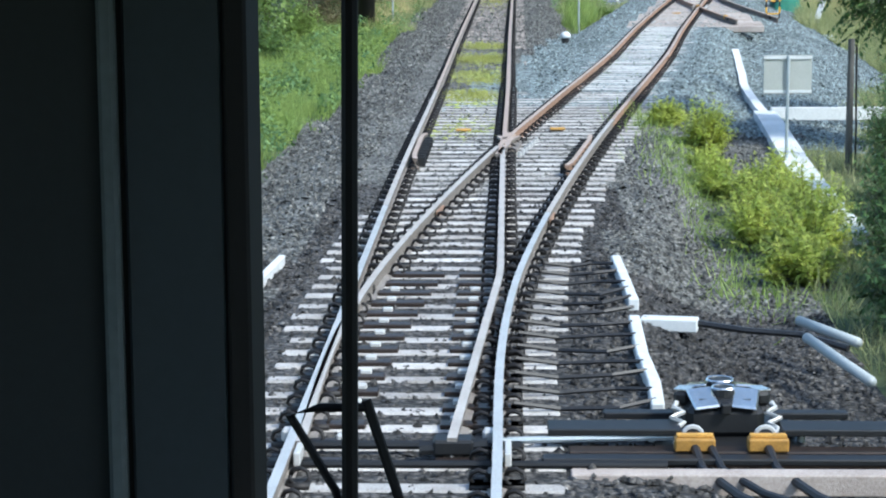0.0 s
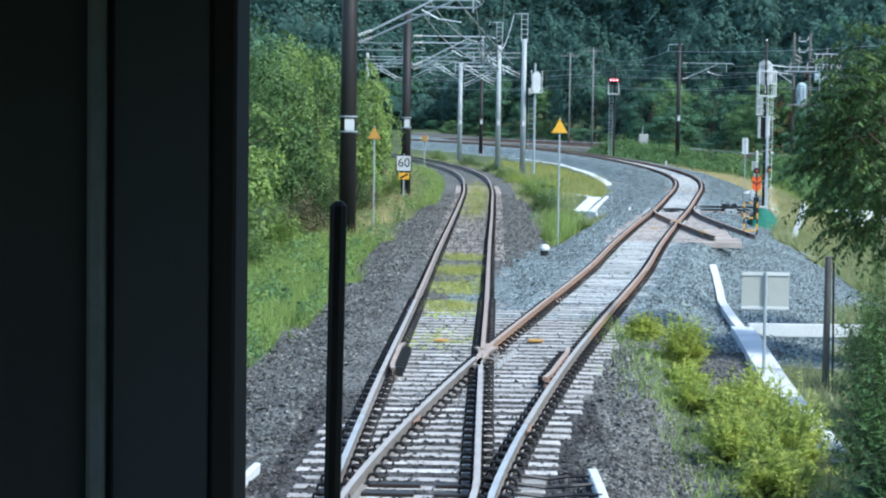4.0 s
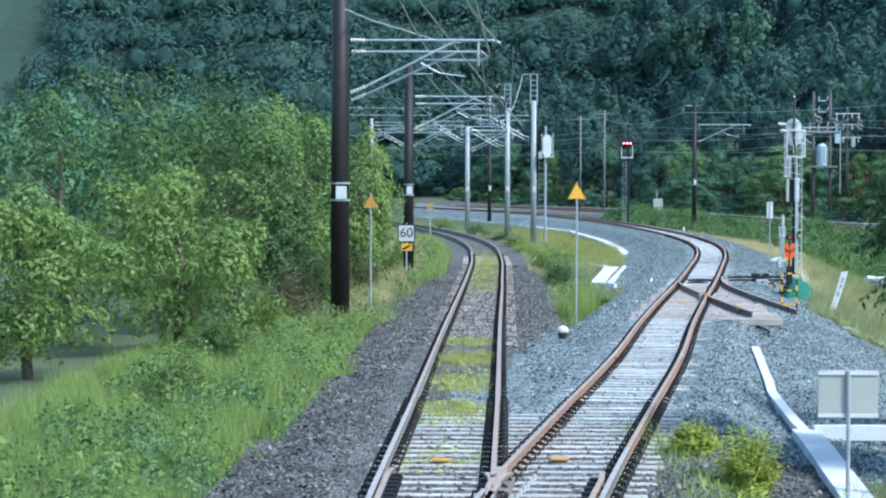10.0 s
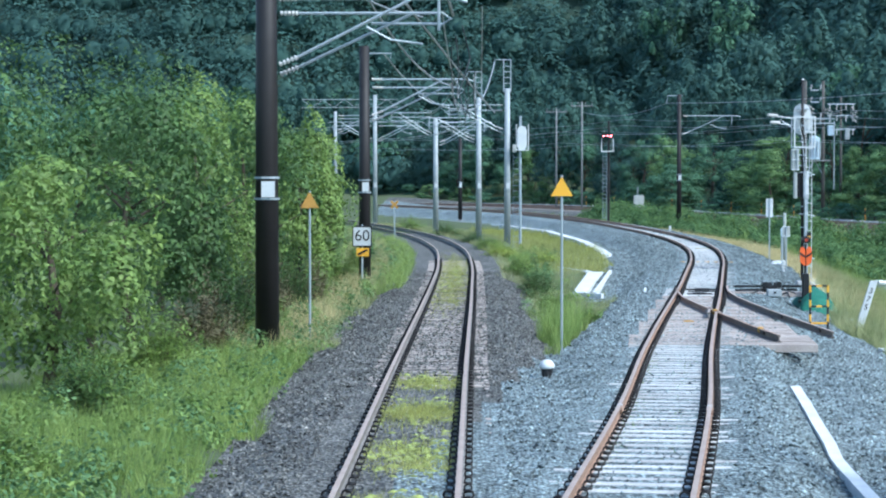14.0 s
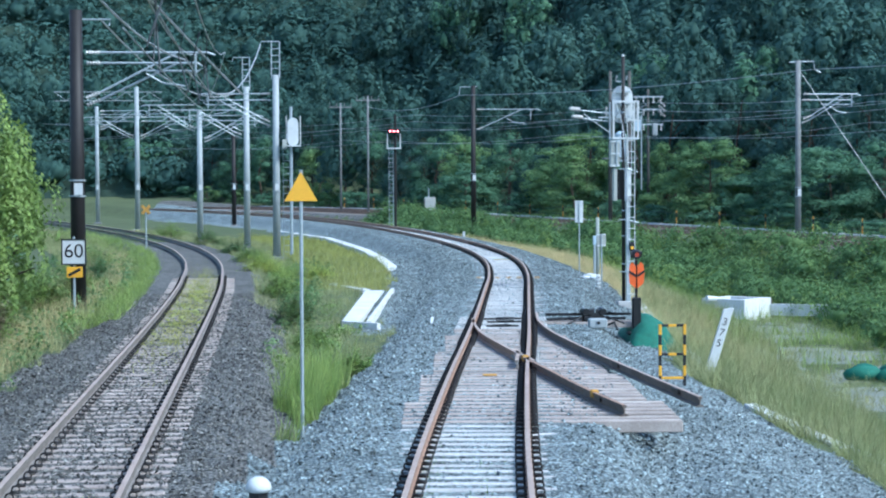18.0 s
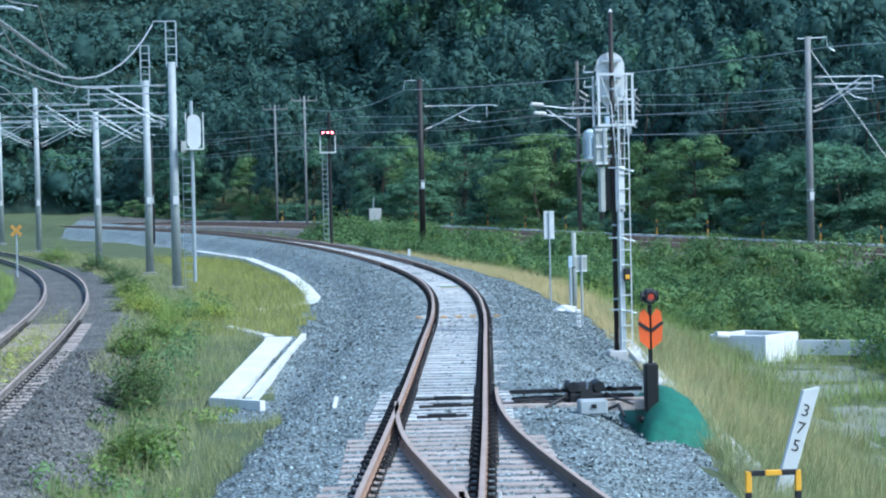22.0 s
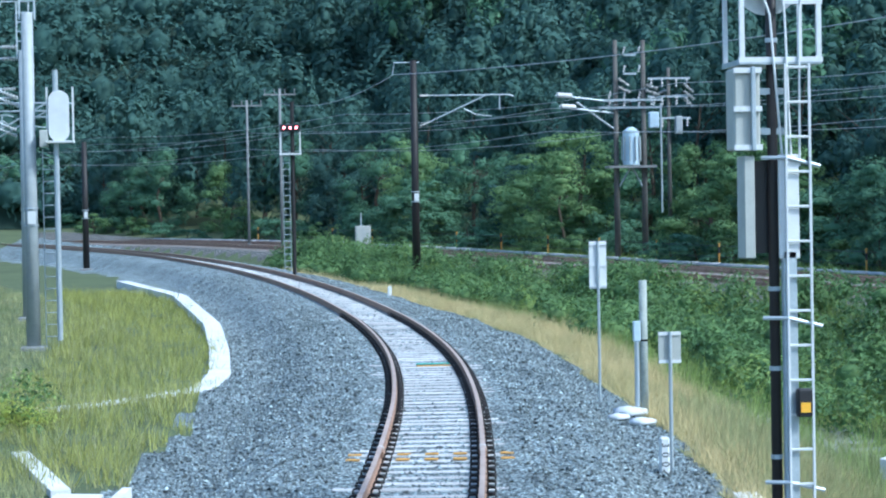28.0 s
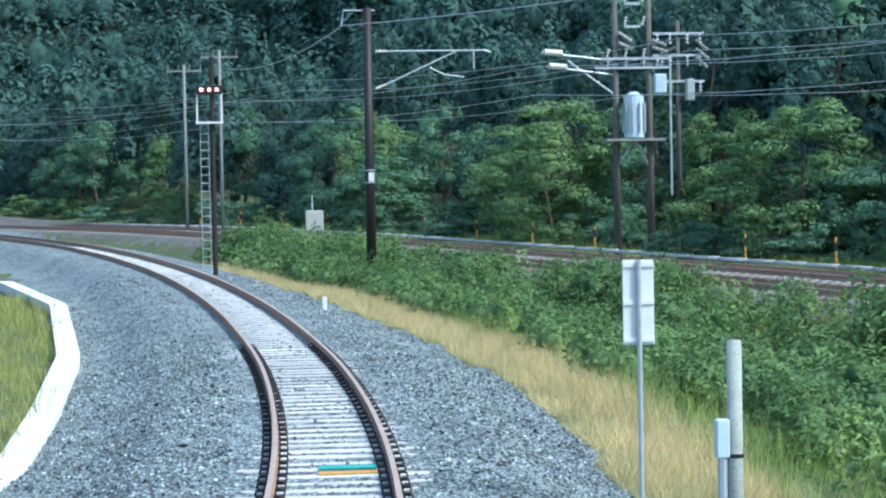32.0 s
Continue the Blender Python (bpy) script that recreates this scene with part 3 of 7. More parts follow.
def guard_rail(parent, line, y0, y1, d, flare, material):
    """A check rail beside a running rail, bent away at its ends, with its row of ribbed brackets."""
    pts = []
    for y in np.linspace(y0, y1, 13):
        e = max(0, abs((y - (y0 + y1) / 2) / ((y1 - y0) / 2)) - 0.72)
        pts.append(off(line, float(y), d + flare * e * 0.5, 0.015))
    rail("check_rail", pts, material, RAIL_HEAD, "", parent)
    sg = math.copysign(1, flare)
    tmp = part("check_bracket", one(box, (0.16, 0.05, 0.15), (0, 0, 0), bevel=0.008), IRON)
    me = tmp.data
    bpy.data.objects.remove(tmp)
    for y in np.linspace(y0 + 0.4, y1 - 0.4, 9):
        put("check_bracket", me, parent, Matrix.Translation(off(line, float(y), d + sg * 0.1, -0.09)))


guard_rail(turnout, STRAIGHT, 31.8, 35.4, -G + 0.115, 0.3, RAIL_DARK)
guard_rail(turnout, ROUTE, 31.0, 35.2, G - 0.115, -0.3, RAIL_RUST)

# timbers: they widen from one track to both
TIMBER_MESH = {}
rng = random.Random(3)
for i, y in enumerate(np.arange(10.2, 46, 0.56)):
    y = float(y)
    spread = max(0.0, float(ROUTE(y) - STRAIGHT(y)))
    length = round((2.55 + spread) * 4) / 4
    key = (length, y < 21)
    if key not in TIMBER_MESH:
        TIMBER_MESH[key] = sleeper_mesh("timber", length, 0.2, 0.2, TIMBER if y < 60 else CONCRETE)
    put("timber", TIMBER_MESH[key], turnout, pose(float(STRAIGHT(y)) + spread / 2, y, -0.178 + rng.uniform(-0.01, 0.005), 0, 0, rng.uniform(-0.7, 0.7)))
ys = np.arange(10.2, 46, 0.56)
for near in (True, False):
    yn = ys[(ys < 27) == near]
    k = 1.4 if near else 1.3
    clips(turnout, STRAIGHT, yn, (-G, G), size=k, out=0.125)
    clips(turnout, ROUTE, yn[yn > 12], (G,), size=k, out=0.125)
    clips(turnout, ROUTE, yn[yn > 22], (-G,), size=k, out=0.125)
# brown slide plates under the blades
tmp = part("slide_plate", one(box, (0.56, 0.17, 0.045), bevel=0.008), SLIDE)
for y in np.arange(14.7, 22.6, 0.56):
    for x in (-1.36 + 0.006 * (y - 14) ** 2, -0.2 + 0.0 * y):
        put("slide_plate", tmp.data, turnout, pose(float(x), float(y), -0.163))
bpy.data.objects.remove(tmp)
# small pale blocks that carry the inner clips
me = part("chair_block", one(box, (0.1, 0.08, 0.05), (0, 0, 0.02), bevel=0.01), INSUL).data
bpy.data.objects.remove(bpy.data.objects["chair_block"])
for y in np.arange(15.3, 22, 0.56):
    for d in (-0.42, 0.42):
        put("chair_block", me, turnout, pose(-0.78 + d + 0.01 * (y - 15), float(y) + 0.02, -0.15))
# stretcher bar and point rods across the toe
bm = bmesh.new()
rod(bm, (-1.5, 15.05, -0.12), (0.15, 15.05, -0.12), 0.035)
rod(bm, (-1.5, 14.62, -0.15), (1.2, 14.62, -0.15), 0.03)
box(bm, (0.3, 0.22, 0.12), (-0.35, 14.9, -0.08), bevel=0.02)
rod(bm, (-0.6, 14.85, -0.1), (-0.1, 14.85, -0.06), 0.05)
part("stretcher_bar", bm, IRON, turnout, "black stretcher bar joining the blades")
for d in (-1.46, 0.05):
    part("lock_bracket", one(box, (0.05, 0.4, 0.1), (d, 14.6, -0.06), bevel=0.008), INSUL, turnout, "pale steel lock bracket")
    part("lock_block", one(box, (0.12, 0.12, 0.1), (d - 0.13, 15.2, -0.08), bevel=0.02), INSUL, turnout)

# sleepers and clips of the two plain tracks
SLEEPER = sleeper_mesh("sleeper", 2.5, 0.2, 0.2, CONCRETE)
SLEEPER_OLD = sleeper_mesh("sleeper", 2.45, 0.24, 0.2, SLEEPER_TAN)
ys = np.arange(46.3, 152, 0.58)
ys_tan = [y for y in ys if 70.5 < y < 92.5]
sleepers(route, ROUTE, [y for y in ys if not 70.5 < y < 92.5], SLEEPER)
clips(route, ROUTE, ys, (-G, G), size=1.15, out=0.12)
far = np.arange(152, 215, 0.6)
sv, sf = template(lambda bm: box(bm, (2.5, 0.26, 0.2), (0, 0, -0.1)))
ob = scatter("far_sleeper", sv, sf, placing([off(ROUTE, float(y), 0, float(grade(y)) - 0.19) for y in far], [-math.atan(slope_of(ROUTE, float(y))) for y in far]), CONCRETE, route)
tagged(ob, "far concrete sleepers on the curve", kind="stuff")
ys = np.arange(46.2, 120, 0.64)
sleepers(straight, STRAIGHT, ys, SLEEPER_OLD, drop=0.2)
clips(straight, STRAIGHT, ys, (-G, G))

# fishplated joints and their pale bonds
def shared(name, bm, material):
    """A mesh to be shared by pieces that are alike."""
    ob = part(name, bm, material)
    me = ob.data
    bpy.data.objects.remove(ob)
    return me


PLATE = shared("fishplate", one(box, (0.03, 0.6, 0.08), bevel=0.006), RAIL_RUST)
PLATE_DARK = shared("fishplate", one(box, (0.05, 0.55, 0.09), bevel=0.008), RAIL_DARK)
BOND = shared("rail_bond", one(box, (0.09, 0.05, 0.05), bevel=0.006), WHITE)
for line, y, d in ((ROUTE, 54.9, -G), (ROUTE, 54.9, G), (ROUTE, 117.9, -G), (ROUTE, 117.9, G), (ROUTE, 26.3, G), (ROUTE, 26.8, -G)):
    for s in (-1, 1):
        put("fishplate", PLATE, route, pose(*off(line, y, d + s * 0.045, float(grade(y)) - 0.09), 0, 0, -math.degrees(math.atan(slope_of(line, y)))))
for y, d in ((54.9, -G), (54.9, G), (117.9, -G), (117.9, G)):
    put("rail_bond", BOND, route, pose(*off(ROUTE, y, d, float(grade(y)) - 0.02)), "white insulated joint marker")
for y, d in ((46.8, -G - 0.03), (42.0, -G - 0.03), (62, -G), (62, G)):
    put("fishplate", PLATE_DARK, straight, pose(*off(STRAIGHT, y, d - 0.03, -0.08)))

# painted sleepers and marker plates between the rails
for y, mtl, lab in ((133.9, TEAL, "teal painted sleeper end"), (133.4, YELLOW_DULL, "yellow painted sleeper end")):
    part("painted_band", one(box, (0.75, 0.27, 0.012), (0, 0, 0)), mtl, route, lab).matrix_basis = pose(*off(ROUTE, y, 0.2, float(grade(y)) - 0.166), 0, 0, -math.degrees(math.atan(slope_of(ROUTE, y))))
for x, y in ((-0.75, 37.4), (0.95, 37.6), (6.35, 78.5)):
    part("marker_plate", one(box, (0.27, 0.2, 0.03), (0, 0, 0.005), bevel=0.005), YELLOW_DULL, turnout if y < 60 else route, "worn yellow marker plate").matrix_basis = pose(x, y, -0.15)

# rows of yellow patches on the sleepers at the rail joint
PATCH = shared("yellow_patch", one(box, (0.2, 0.19, 0.012)), YELLOW_DULL)
for y in (117.64, 118.22):
    for d in (-1.15, -0.42, 0.0, 0.42, 1.12):
        put("yellow_patch", PATCH, route, pose(*off(ROUTE, y, d, float(grade(y)) - 0.166), 0, 0, -math.degrees(math.atan(slope_of(ROUTE, y)))), "worn yellow paint patch")

# ---- the short siding that ends in the ballast ----
siding = track("siding_stub", "short rusty siding ending in the ballast")


def stub(pts):
    pts = np.array(pts, float)
    yy = np.linspace(pts[0, 1], pts[-1, 1], 24)
    o = np.argsort(pts[:, 1])
    sp = spline([(pts[i, 1], pts[i, 0]) for i in o])
    return [Vector((float(sp(y)), float(y), 0.0)) for y in yy]


rail("rail", stub([(7.8, 71.1), (7.63, 73.7), (7.48, 77.5), (7.36, 80.9)]), RAIL_DARK, RAIL_RUST, "", siding)
rail("rail", stub([(7.34, 82.2), (7.26, 85.2), (7.22, 88.3), (7.36, 91.5), (7.55, 94.0)]), RAIL_RUST, RAIL_HEAD, "", siding)
rail("rail", stub([(9.33, 72.3), (9.2, 76.2), (9.06, 81.1), (9.0, 85.0), (9.04, 89.7), (9.25, 93.0), (9.6, 96.1)]), RAIL_DARK, RAIL_HEAD, "", siding)
for y in ys_tan:
    y = float(y)
    k = min(1.0, max(0, (93 - y) / 22))
    me = TIMBER_MESH.setdefault(("s", round(k * 4)), sleeper_mesh("sleeper", 2.6 + 2.0 * round(k * 4) / 4, 0.25, 0.2, SLEEPER_TAN))
    put("sleeper", me, siding, pose(float(ROUTE(y)) + k * 1.0, y, -0.182 + rng.uniform(-0.01, 0.004), 0, 0, -4 + rng.uniform(-0.8, 0.8)))
PLATE_IRON = shared("fishplate", one(box, (0.13, 0.55, 0.1), bevel=0.01), IRON)
CLAMP = shared("rail_end_clamp", one(box, (0.14, 0.16, 0.14), bevel=0.02), YELLOW_DULL)
for x, y in ((7.4, 80.2), (7.7, 73.0), (9.12, 79.5), (9.28, 74.0)):
    put("fishplate", PLATE_IRON, siding, pose(x, y, -0.06, 0, 0, 2))
for x, y in ((7.38, 81.0), (7.66, 73.4)):
    put("rail_end_clamp", CLAMP, siding, pose(x, y, -0.03), "yellowish clamp on the rail end")
crossing(siding, 7.35, 81.6, 0.13, -0.03, RAIL_HEAD)
# heavy chairs, stretcher bars and rods at the siding's toe
clips(siding, ROUTE, np.arange(86.5, 98, 0.58), (-G, G), size=1.15, out=0.15)
for y, x0, x1 in ((92.3, 7.75, 8.6), (94.0, 7.95, 8.95), (95.3, 8.0, 9.2)):
    bm = bmesh.new()
    rod(bm, (x0, y, -0.11), (x1, y + 0.05, -0.11), 0.03, n=6)
    box(bm, (0.5, 0.1, 0.07), ((x0 + x1) / 2, y + 0.02, -0.1), bevel=0.01)
    part("stretcher_bar", bm, IRON, siding, "black stretcher bar")
for y in (94.45, 94.75):
    part("point_rod", one(rod, (9.7, y, -0.1), (10.8, y - 0.05, -0.08), 0.03, n=6), IRON, siding)

# ---- the double main line on its bank ----
for o, label in ((-2.2, "near track of the main line, rusty rails on dark ballast"), (2.2, "far track of the main line, rusty rails on dark ballast")):
    main = track("main_line_track", label)
    for d in (-G, G):
        rail("rail", line_points(MAIN, 62, 310, d + o, 2.0, main_grade), RAIL_RUST, RAIL_HEAD, "", main)
    my = np.arange(100, 260, 0.62)
    ob = scatter("far_sleeper", sv, sf, placing([off(MAIN, float(y), o, float(main_grade(y)) - 0.19) for y in my], [-math.atan(slope_of(MAIN, float(y))) for y in my]), SLEEPER_TAN, main)
    tagged(ob, "rows of brownish sleepers", kind="stuff")
# the pale cable trough and the fence of short orange posts behind the main line
tv, tf = template(lambda bm: box(bm, (0.16, 1.96, 0.14), (0, 0, -0.07)))
my = np.arange(100, 290, 2.0)
trough = thing("cable_trough", pose(0, 0, 0), "long pale concrete cable trough behind the main line", "cable trough")
ob = scatter("trough_length", tv, tf, placing([off(MAIN, float(y), 5.3, float(main_grade(y)) + 0.0) for y in my], [-math.atan(slope_of(MAIN, float(y))) for y in my], np.array([[1, math.hypot(1, slope_of(MAIN, float(y))), 1] for y in my])), CONCRETE, trough)
tagged(ob, kind="stuff")
fence = thing("wire_fence", pose(0, 0, 0), "low wire fence on short orange and black posts", "fence")
for y in np.arange(132, 250, 6.0):
    p = off(MAIN, float(y), 5.9, float(main_grade(y)) - 0.3)
    put("fence_post", bpy.data.meshes.get("fence_post") or part("fence_post", one(rod, (0, 0, 0), (0, 0, 1.25), 0.045, n=6), YELLOW_DULL).data, fence, Matrix.Translation(p))
    put("post_band", bpy.data.meshes.get("post_band") or part("post_band", one(rod, (0, 0, 0), (0, 0, 0.3), 0.049, n=6), BLACK).data, fence, Matrix.Translation(p + Vector((0, 0, 0.75))))
for name in ("fence_post", "post_band"):
    bpy.data.objects.remove(bpy.data.objects[name])
bm = bmesh.new()
for h in (0.55, 1.1):
    tube(bm, [off(MAIN, float(y), 5.9, float(main_grade(y)) - 0.3 + h) for y in np.arange(132, 250, 6.0)], 0.012, 4)
part("fence_wire", bm, WIRE_DARK, fence)


# ---- loose ballast stones over the beds near the line ----
def stones():
    r = np.random.RandomState(11)
    tv = np.array([(-1, -0.2, 0), (0.25, -1, -0.1), (1, 0.2, 0.1), (-0.2, 1, 0), (0.3, 0.1, 0.85)], float)
    tf = [(0, 1, 4), (1, 2, 4), (2, 3, 4), (3, 0, 4)]
    for kind, material, label, count in ((1, BALLAST, "loose blue-grey ballast stones on the track beds", 72000), (2, BALLAST_OLD, "loose brownish ballast stones on the older beds", 37000), (3, BALLAST_OILY, "dark oil-stained ballast stones in the turnout", 14000)):
        m = count * (6 if kind < 3 else 60)
        y = np.where(r.rand(m) < 0.93, 13 + 142 * r.rand(m), 155 + 30 * r.rand(m))
        rt, st = ROUTE(y), STRAIGHT(y)
        lo, hi = np.where(y < 110, st - 3.2, rt - 5), np.where(y < 110, rt + 7.5, rt + 5)
        x = lo + (hi - lo) * r.rand(m)
        z, k = lay(x, y)
        near = np.minimum(abs(abs(x - rt) - G), abs(abs(x - st) - G))
        keep = np.flatnonzero((k == kind) & (near > 0.16))[:count]
        pts = np.stack([x, y, z + np.where((abs(x - rt) < 1.35) | ((abs(x - st) < 1.35) & (y < 60)), r.uniform(-0.022, 0.0, m), r.uniform(0, 0.03, m))], 1)[keep]
        n = len(pts)
        sc = (0.029 * np.exp(r.normal(0, 0.3, n)))[:, None] * r.uniform(0.65, 1.35, (n, 3))
        ob = scatter("ballast_stones", tv, tf, placing(pts, r.uniform(0, 6.28, n), sc, r.uniform(-0.6, 0.6, n)), material)
        tagged(ob, label, "stones", kind="stuff")


stones()


# ---- foliage: many small leaves on uneven clumps ----
def leaf_quads(cen, nrm, size, r):
    """Diamond leaves, N of them, lying across nrm."""
    n = len(cen)
    a = r.normal(size=(n, 3))
    a -= (a * nrm).sum(1, keepdims=True) * nrm
    a /= np.linalg.norm(a, axis=1, keepdims=True) + 1e-9
    b = np.cross(nrm, a)
    s = (size * r.uniform(0.6, 1.35, n))[:, None]
    w = s * r.uniform(0.4, 0.62, n)[:, None]
    co = np.stack([cen - a * s, cen - b * w + nrm * s * 0.12, cen + a * s, cen + b * w + nrm * s * 0.12], 1)
    return co.reshape(-1, 3)


def clump_points(c, rad, n, r, loose=1.0):
    """Points on and just inside an uneven ellipsoid, with the leaves' normals and the softer normals of the clump."""
    d = r.normal(size=(n, 3))
    d /= np.linalg.norm(d, axis=1, keepdims=True)
    d[:, 2] = np.where(d[:, 2] < -0.5, -d[:, 2], d[:, 2])
    k = 0.74 + 0.26 * np.sqrt(r.rand(n)) + 0.2 * np.sin(5 * d[:, 0] + 3 * d[:, 2] + c[0]) * np.cos(4 * d[:, 1] + c[1])
    p = np.asarray(c) + d * k[:, None] * np.asarray(rad)
    soft = d / np.asarray(rad)
    soft = soft / np.linalg.norm(soft, axis=1, keepdims=True) + np.array([0, 0, 0.25])
    nr = soft + r.normal(size=(n, 3)) * 0.42 * loose
    soft = soft + r.normal(size=(n, 3)) * 0.24 * loose
    return p, nr / np.linalg.norm(nr, axis=1, keepdims=True), soft / np.linalg.norm(soft, axis=1, keepdims=True)


CORE_V, CORE_F = template(lambda bm: bmesh.ops.create_icosphere(bm, subdivisions=1, radius=1))
CORE_V = np.array(CORE_V)


def foliage(name, clumps, size, material, parent=None, seed=1, far=False, loose=1.0, core=0.0):
    """clumps: (centre, radii, leaves). Far leaves are single triangles. Each clump has a shaded core of inner leaf mass."""
    r = np.random.RandomState(seed)
    pts = [clump_points(c, rad, n, r, loose) for c, rad, n in clumps]
    co = leaf_quads(np.concatenate([p[0] for p in pts]), np.concatenate([p[1] for p in pts]), size, r)
    nrm = np.concatenate([p[2] for p in pts])
    if far:
        co = co.reshape(-1, 4, 3)[:, [0, 1, 2]] * 1.0
        co[:, 1] += (co[:, 1] - 0.5 * (co[:, 0] + co[:, 2])) * 0.7
        co = co.reshape(-1, 3)
        nrm = np.repeat(nrm, 3, axis=0)
        faces = np.arange(len(co)).reshape(-1, 3)
    else:
        nrm = np.repeat(nrm, 4, axis=0)
        q = np.arange(len(co)).reshape(-1, 4)
        faces = np.concatenate([q[:, :3], q[:, [0, 2, 3]]])
    if core:
        size_of = np.array([min(rad) for _, rad, _ in clumps])
        clumps = [q for q, k in zip(clumps, size_of) if k < 1.9 * np.median(size_of)]
        cc = np.array([c for c, _, _ in clumps], float)[:, None] + CORE_V[None] * np.array([rad for _, rad, _ in clumps], float)[:, None] * core
        cf = (np.asarray(CORE_F)[None] + len(CORE_V) * np.arange(len(clumps))[:, None, None]).reshape(-1, 3) + len(co)
        co, faces = np.concatenate([co, cc.reshape(-1, 3)]), np.concatenate([faces, cf])
        nrm = np.concatenate([nrm, np.tile(CORE_V, (len(clumps), 1))])
    ob = raw_mesh(name, co, faces, material, parent)
    # leaves shade softly with the clump that they grow on
    me = ob.data
    me.polygons.foreach_set("use_smooth", np.ones(len(me.polygons), dtype=bool))
    me.normals_split_custom_set_from_vertices(nrm)
    return ob


def sprays(name, base, tip, droop, per, leaf, material, parent=None, seed=1, wide=0.36, fold=0.5):
    """Leaves in two rows along bending twigs. base, tip: N x 3; droop: how far each tip sinks; per: leaves a twig."""
    r = np.random.RandomState(seed)
    base, tip = np.asarray(base, float), np.asarray(tip, float)
    n = len(base)
    t = np.linspace(0.16, 1.0, per)[None, :, None] + r.uniform(-0.03, 0.03, (n, per, 1))
    way = tip - base
    ln = np.linalg.norm(way, axis=1)[:, None, None]
    p = base[:, None] + way[:, None] * t - np.array([0, 0, 1.0]) * (np.asarray(droop).reshape(-1, 1, 1) * t ** 2)
    tan = way[:, None] / ln - np.array([0, 0, 1.0]) * (2 * np.asarray(droop).reshape(-1, 1, 1) * t / ln)
    tan /= np.linalg.norm(tan, axis=2, keepdims=True)
    side = np.cross(tan, np.array([0, 0, 1.0]) + 0.25 * r.normal(size=(n, 1, 3)))
    side /= np.linalg.norm(side, axis=2, keepdims=True) + 1e-9
    sg = np.where(np.arange(per) % 2, 1.0, -1.0)[None, :, None]
    out = tan * r.uniform(0.35, 0.8, (n, per, 1)) + side * sg - np.array([0, 0, 1.0]) * r.uniform(0.0, fold, (n, per, 1)) + r.normal(size=(n, per, 3)) * 0.2
    out /= np.linalg.norm(out, axis=2, keepdims=True)
    size = leaf * r.uniform(0.6, 1.25, (n, per, 1)) * (1.1 - 0.35 * t)
    up = np.cross(np.cross(out, np.array([0, 0, 1.0])), out) + 0.3 * r.normal(size=(n, per, 3))
    cross = np.cross(out, up)
    cross /= np.linalg.norm(cross, axis=2, keepdims=True) + 1e-9
    mid = p + out * size * 0.45 + up * size * 0.06
    co = np.stack([p, mid + cross * size * wide * 0.5, p + out * size, mid - cross * size * wide * 0.5], 2).reshape(-1, 3)
    ob = raw_mesh(name, co, np.arange(len(co)).reshape(-1, 4), material, parent)
    up /= np.linalg.norm(up, axis=2, keepdims=True) + 1e-9
    soft = up * 0.6 + np.array([0, 0, 0.5]) + 0.45 * tan + 0.2 * r.normal(size=(n, per, 3))
    soft /= np.linalg.norm(soft, axis=2, keepdims=True)
    ob.data.polygons.foreach_set("use_smooth", np.ones(len(ob.data.polygons), dtype=bool))
    ob.data.normals_split_custom_set_from_vertices(np.repeat(soft.reshape(-1, 3), 4, axis=0))
    return ob


def twigs(name, base, tip, droop, thick, material, parent):
    """The thin bent stems of sprays."""
    bm = bmesh.new()
    for a, b, d in zip(base, tip, droop):
        a, b = Vector(a), Vector(b)
        m = a.lerp(b, 0.55) - Vector((0, 0, d * 0.3))
        rod(bm, a, m, thick, thick * 0.7, 3, False)
        rod(bm, m, b - Vector((0, 0, d)), thick * 0.7, thick * 0.3, 3, False)
    return part(name, bm, material, parent)


def sprig_shrub(name, x, y, h, rad, leaf, material, label, group, category, stems=60, per=16, seed=1, droop=0.25, wide=0.36, fold=0.5):
    """A shrub of many leafy stems that fan out from its foot."""
    r = np.random.RandomState(seed)
    ob = thing(name, pose(x, y, float(lay(x, y)[0]) - 0.05), label, category, group)
    a = r.uniform(0, 6.283, stems)
    k = np.sqrt(r.rand(stems))
    foot = np.stack([0.35 * rad * k * np.cos(a), 0.35 * rad * k * np.sin(a), h * 0.55 * r.rand(stems) ** 1.4 * (1 - k * 0.4)], 1)
    tall = h * (1.05 - 0.45 * k ** 2) * r.uniform(0.55, 1.05, stems)
    top = np.stack([rad * k * np.cos(a) + r.normal(0, 0.08, stems), rad * k * np.sin(a) + r.normal(0, 0.08, stems), np.maximum(tall, foot[:, 2] + 0.12)], 1)
    dr = droop * rad * k * r.uniform(0.2, 1.2, stems)
    twigs("stem_mass", foot[::2], top[::2], dr[::2], 0.005, BARK, ob)
    sprays("leaf_mass", foot, top, dr, per, leaf, material, ob, seed, wide, fold)
    return ob


def crown_clumps(c, rad, k, n, r, small=0.42, flat=1.0):
    """A crown as a cluster of smaller clumps on an ellipsoid."""
    out = [(tuple(c), tuple(np.asarray(rad) * 0.72), n)]
    for _ in range(k):
        d = r.normal(size=3)
        d /= np.linalg.norm(d)
        d[2] = d[2] * 0.9 + 0.12
        s = small * r.uniform(0.6, 1.25)
        out.append((tuple(np.asarray(c) + d * np.asarray(rad) * r.uniform(0.65, 0.95)), tuple(np.asarray(rad) * s * r.uniform(0.8, 1.2, 3) * np.array([1, 1, flat])), n))
    return out


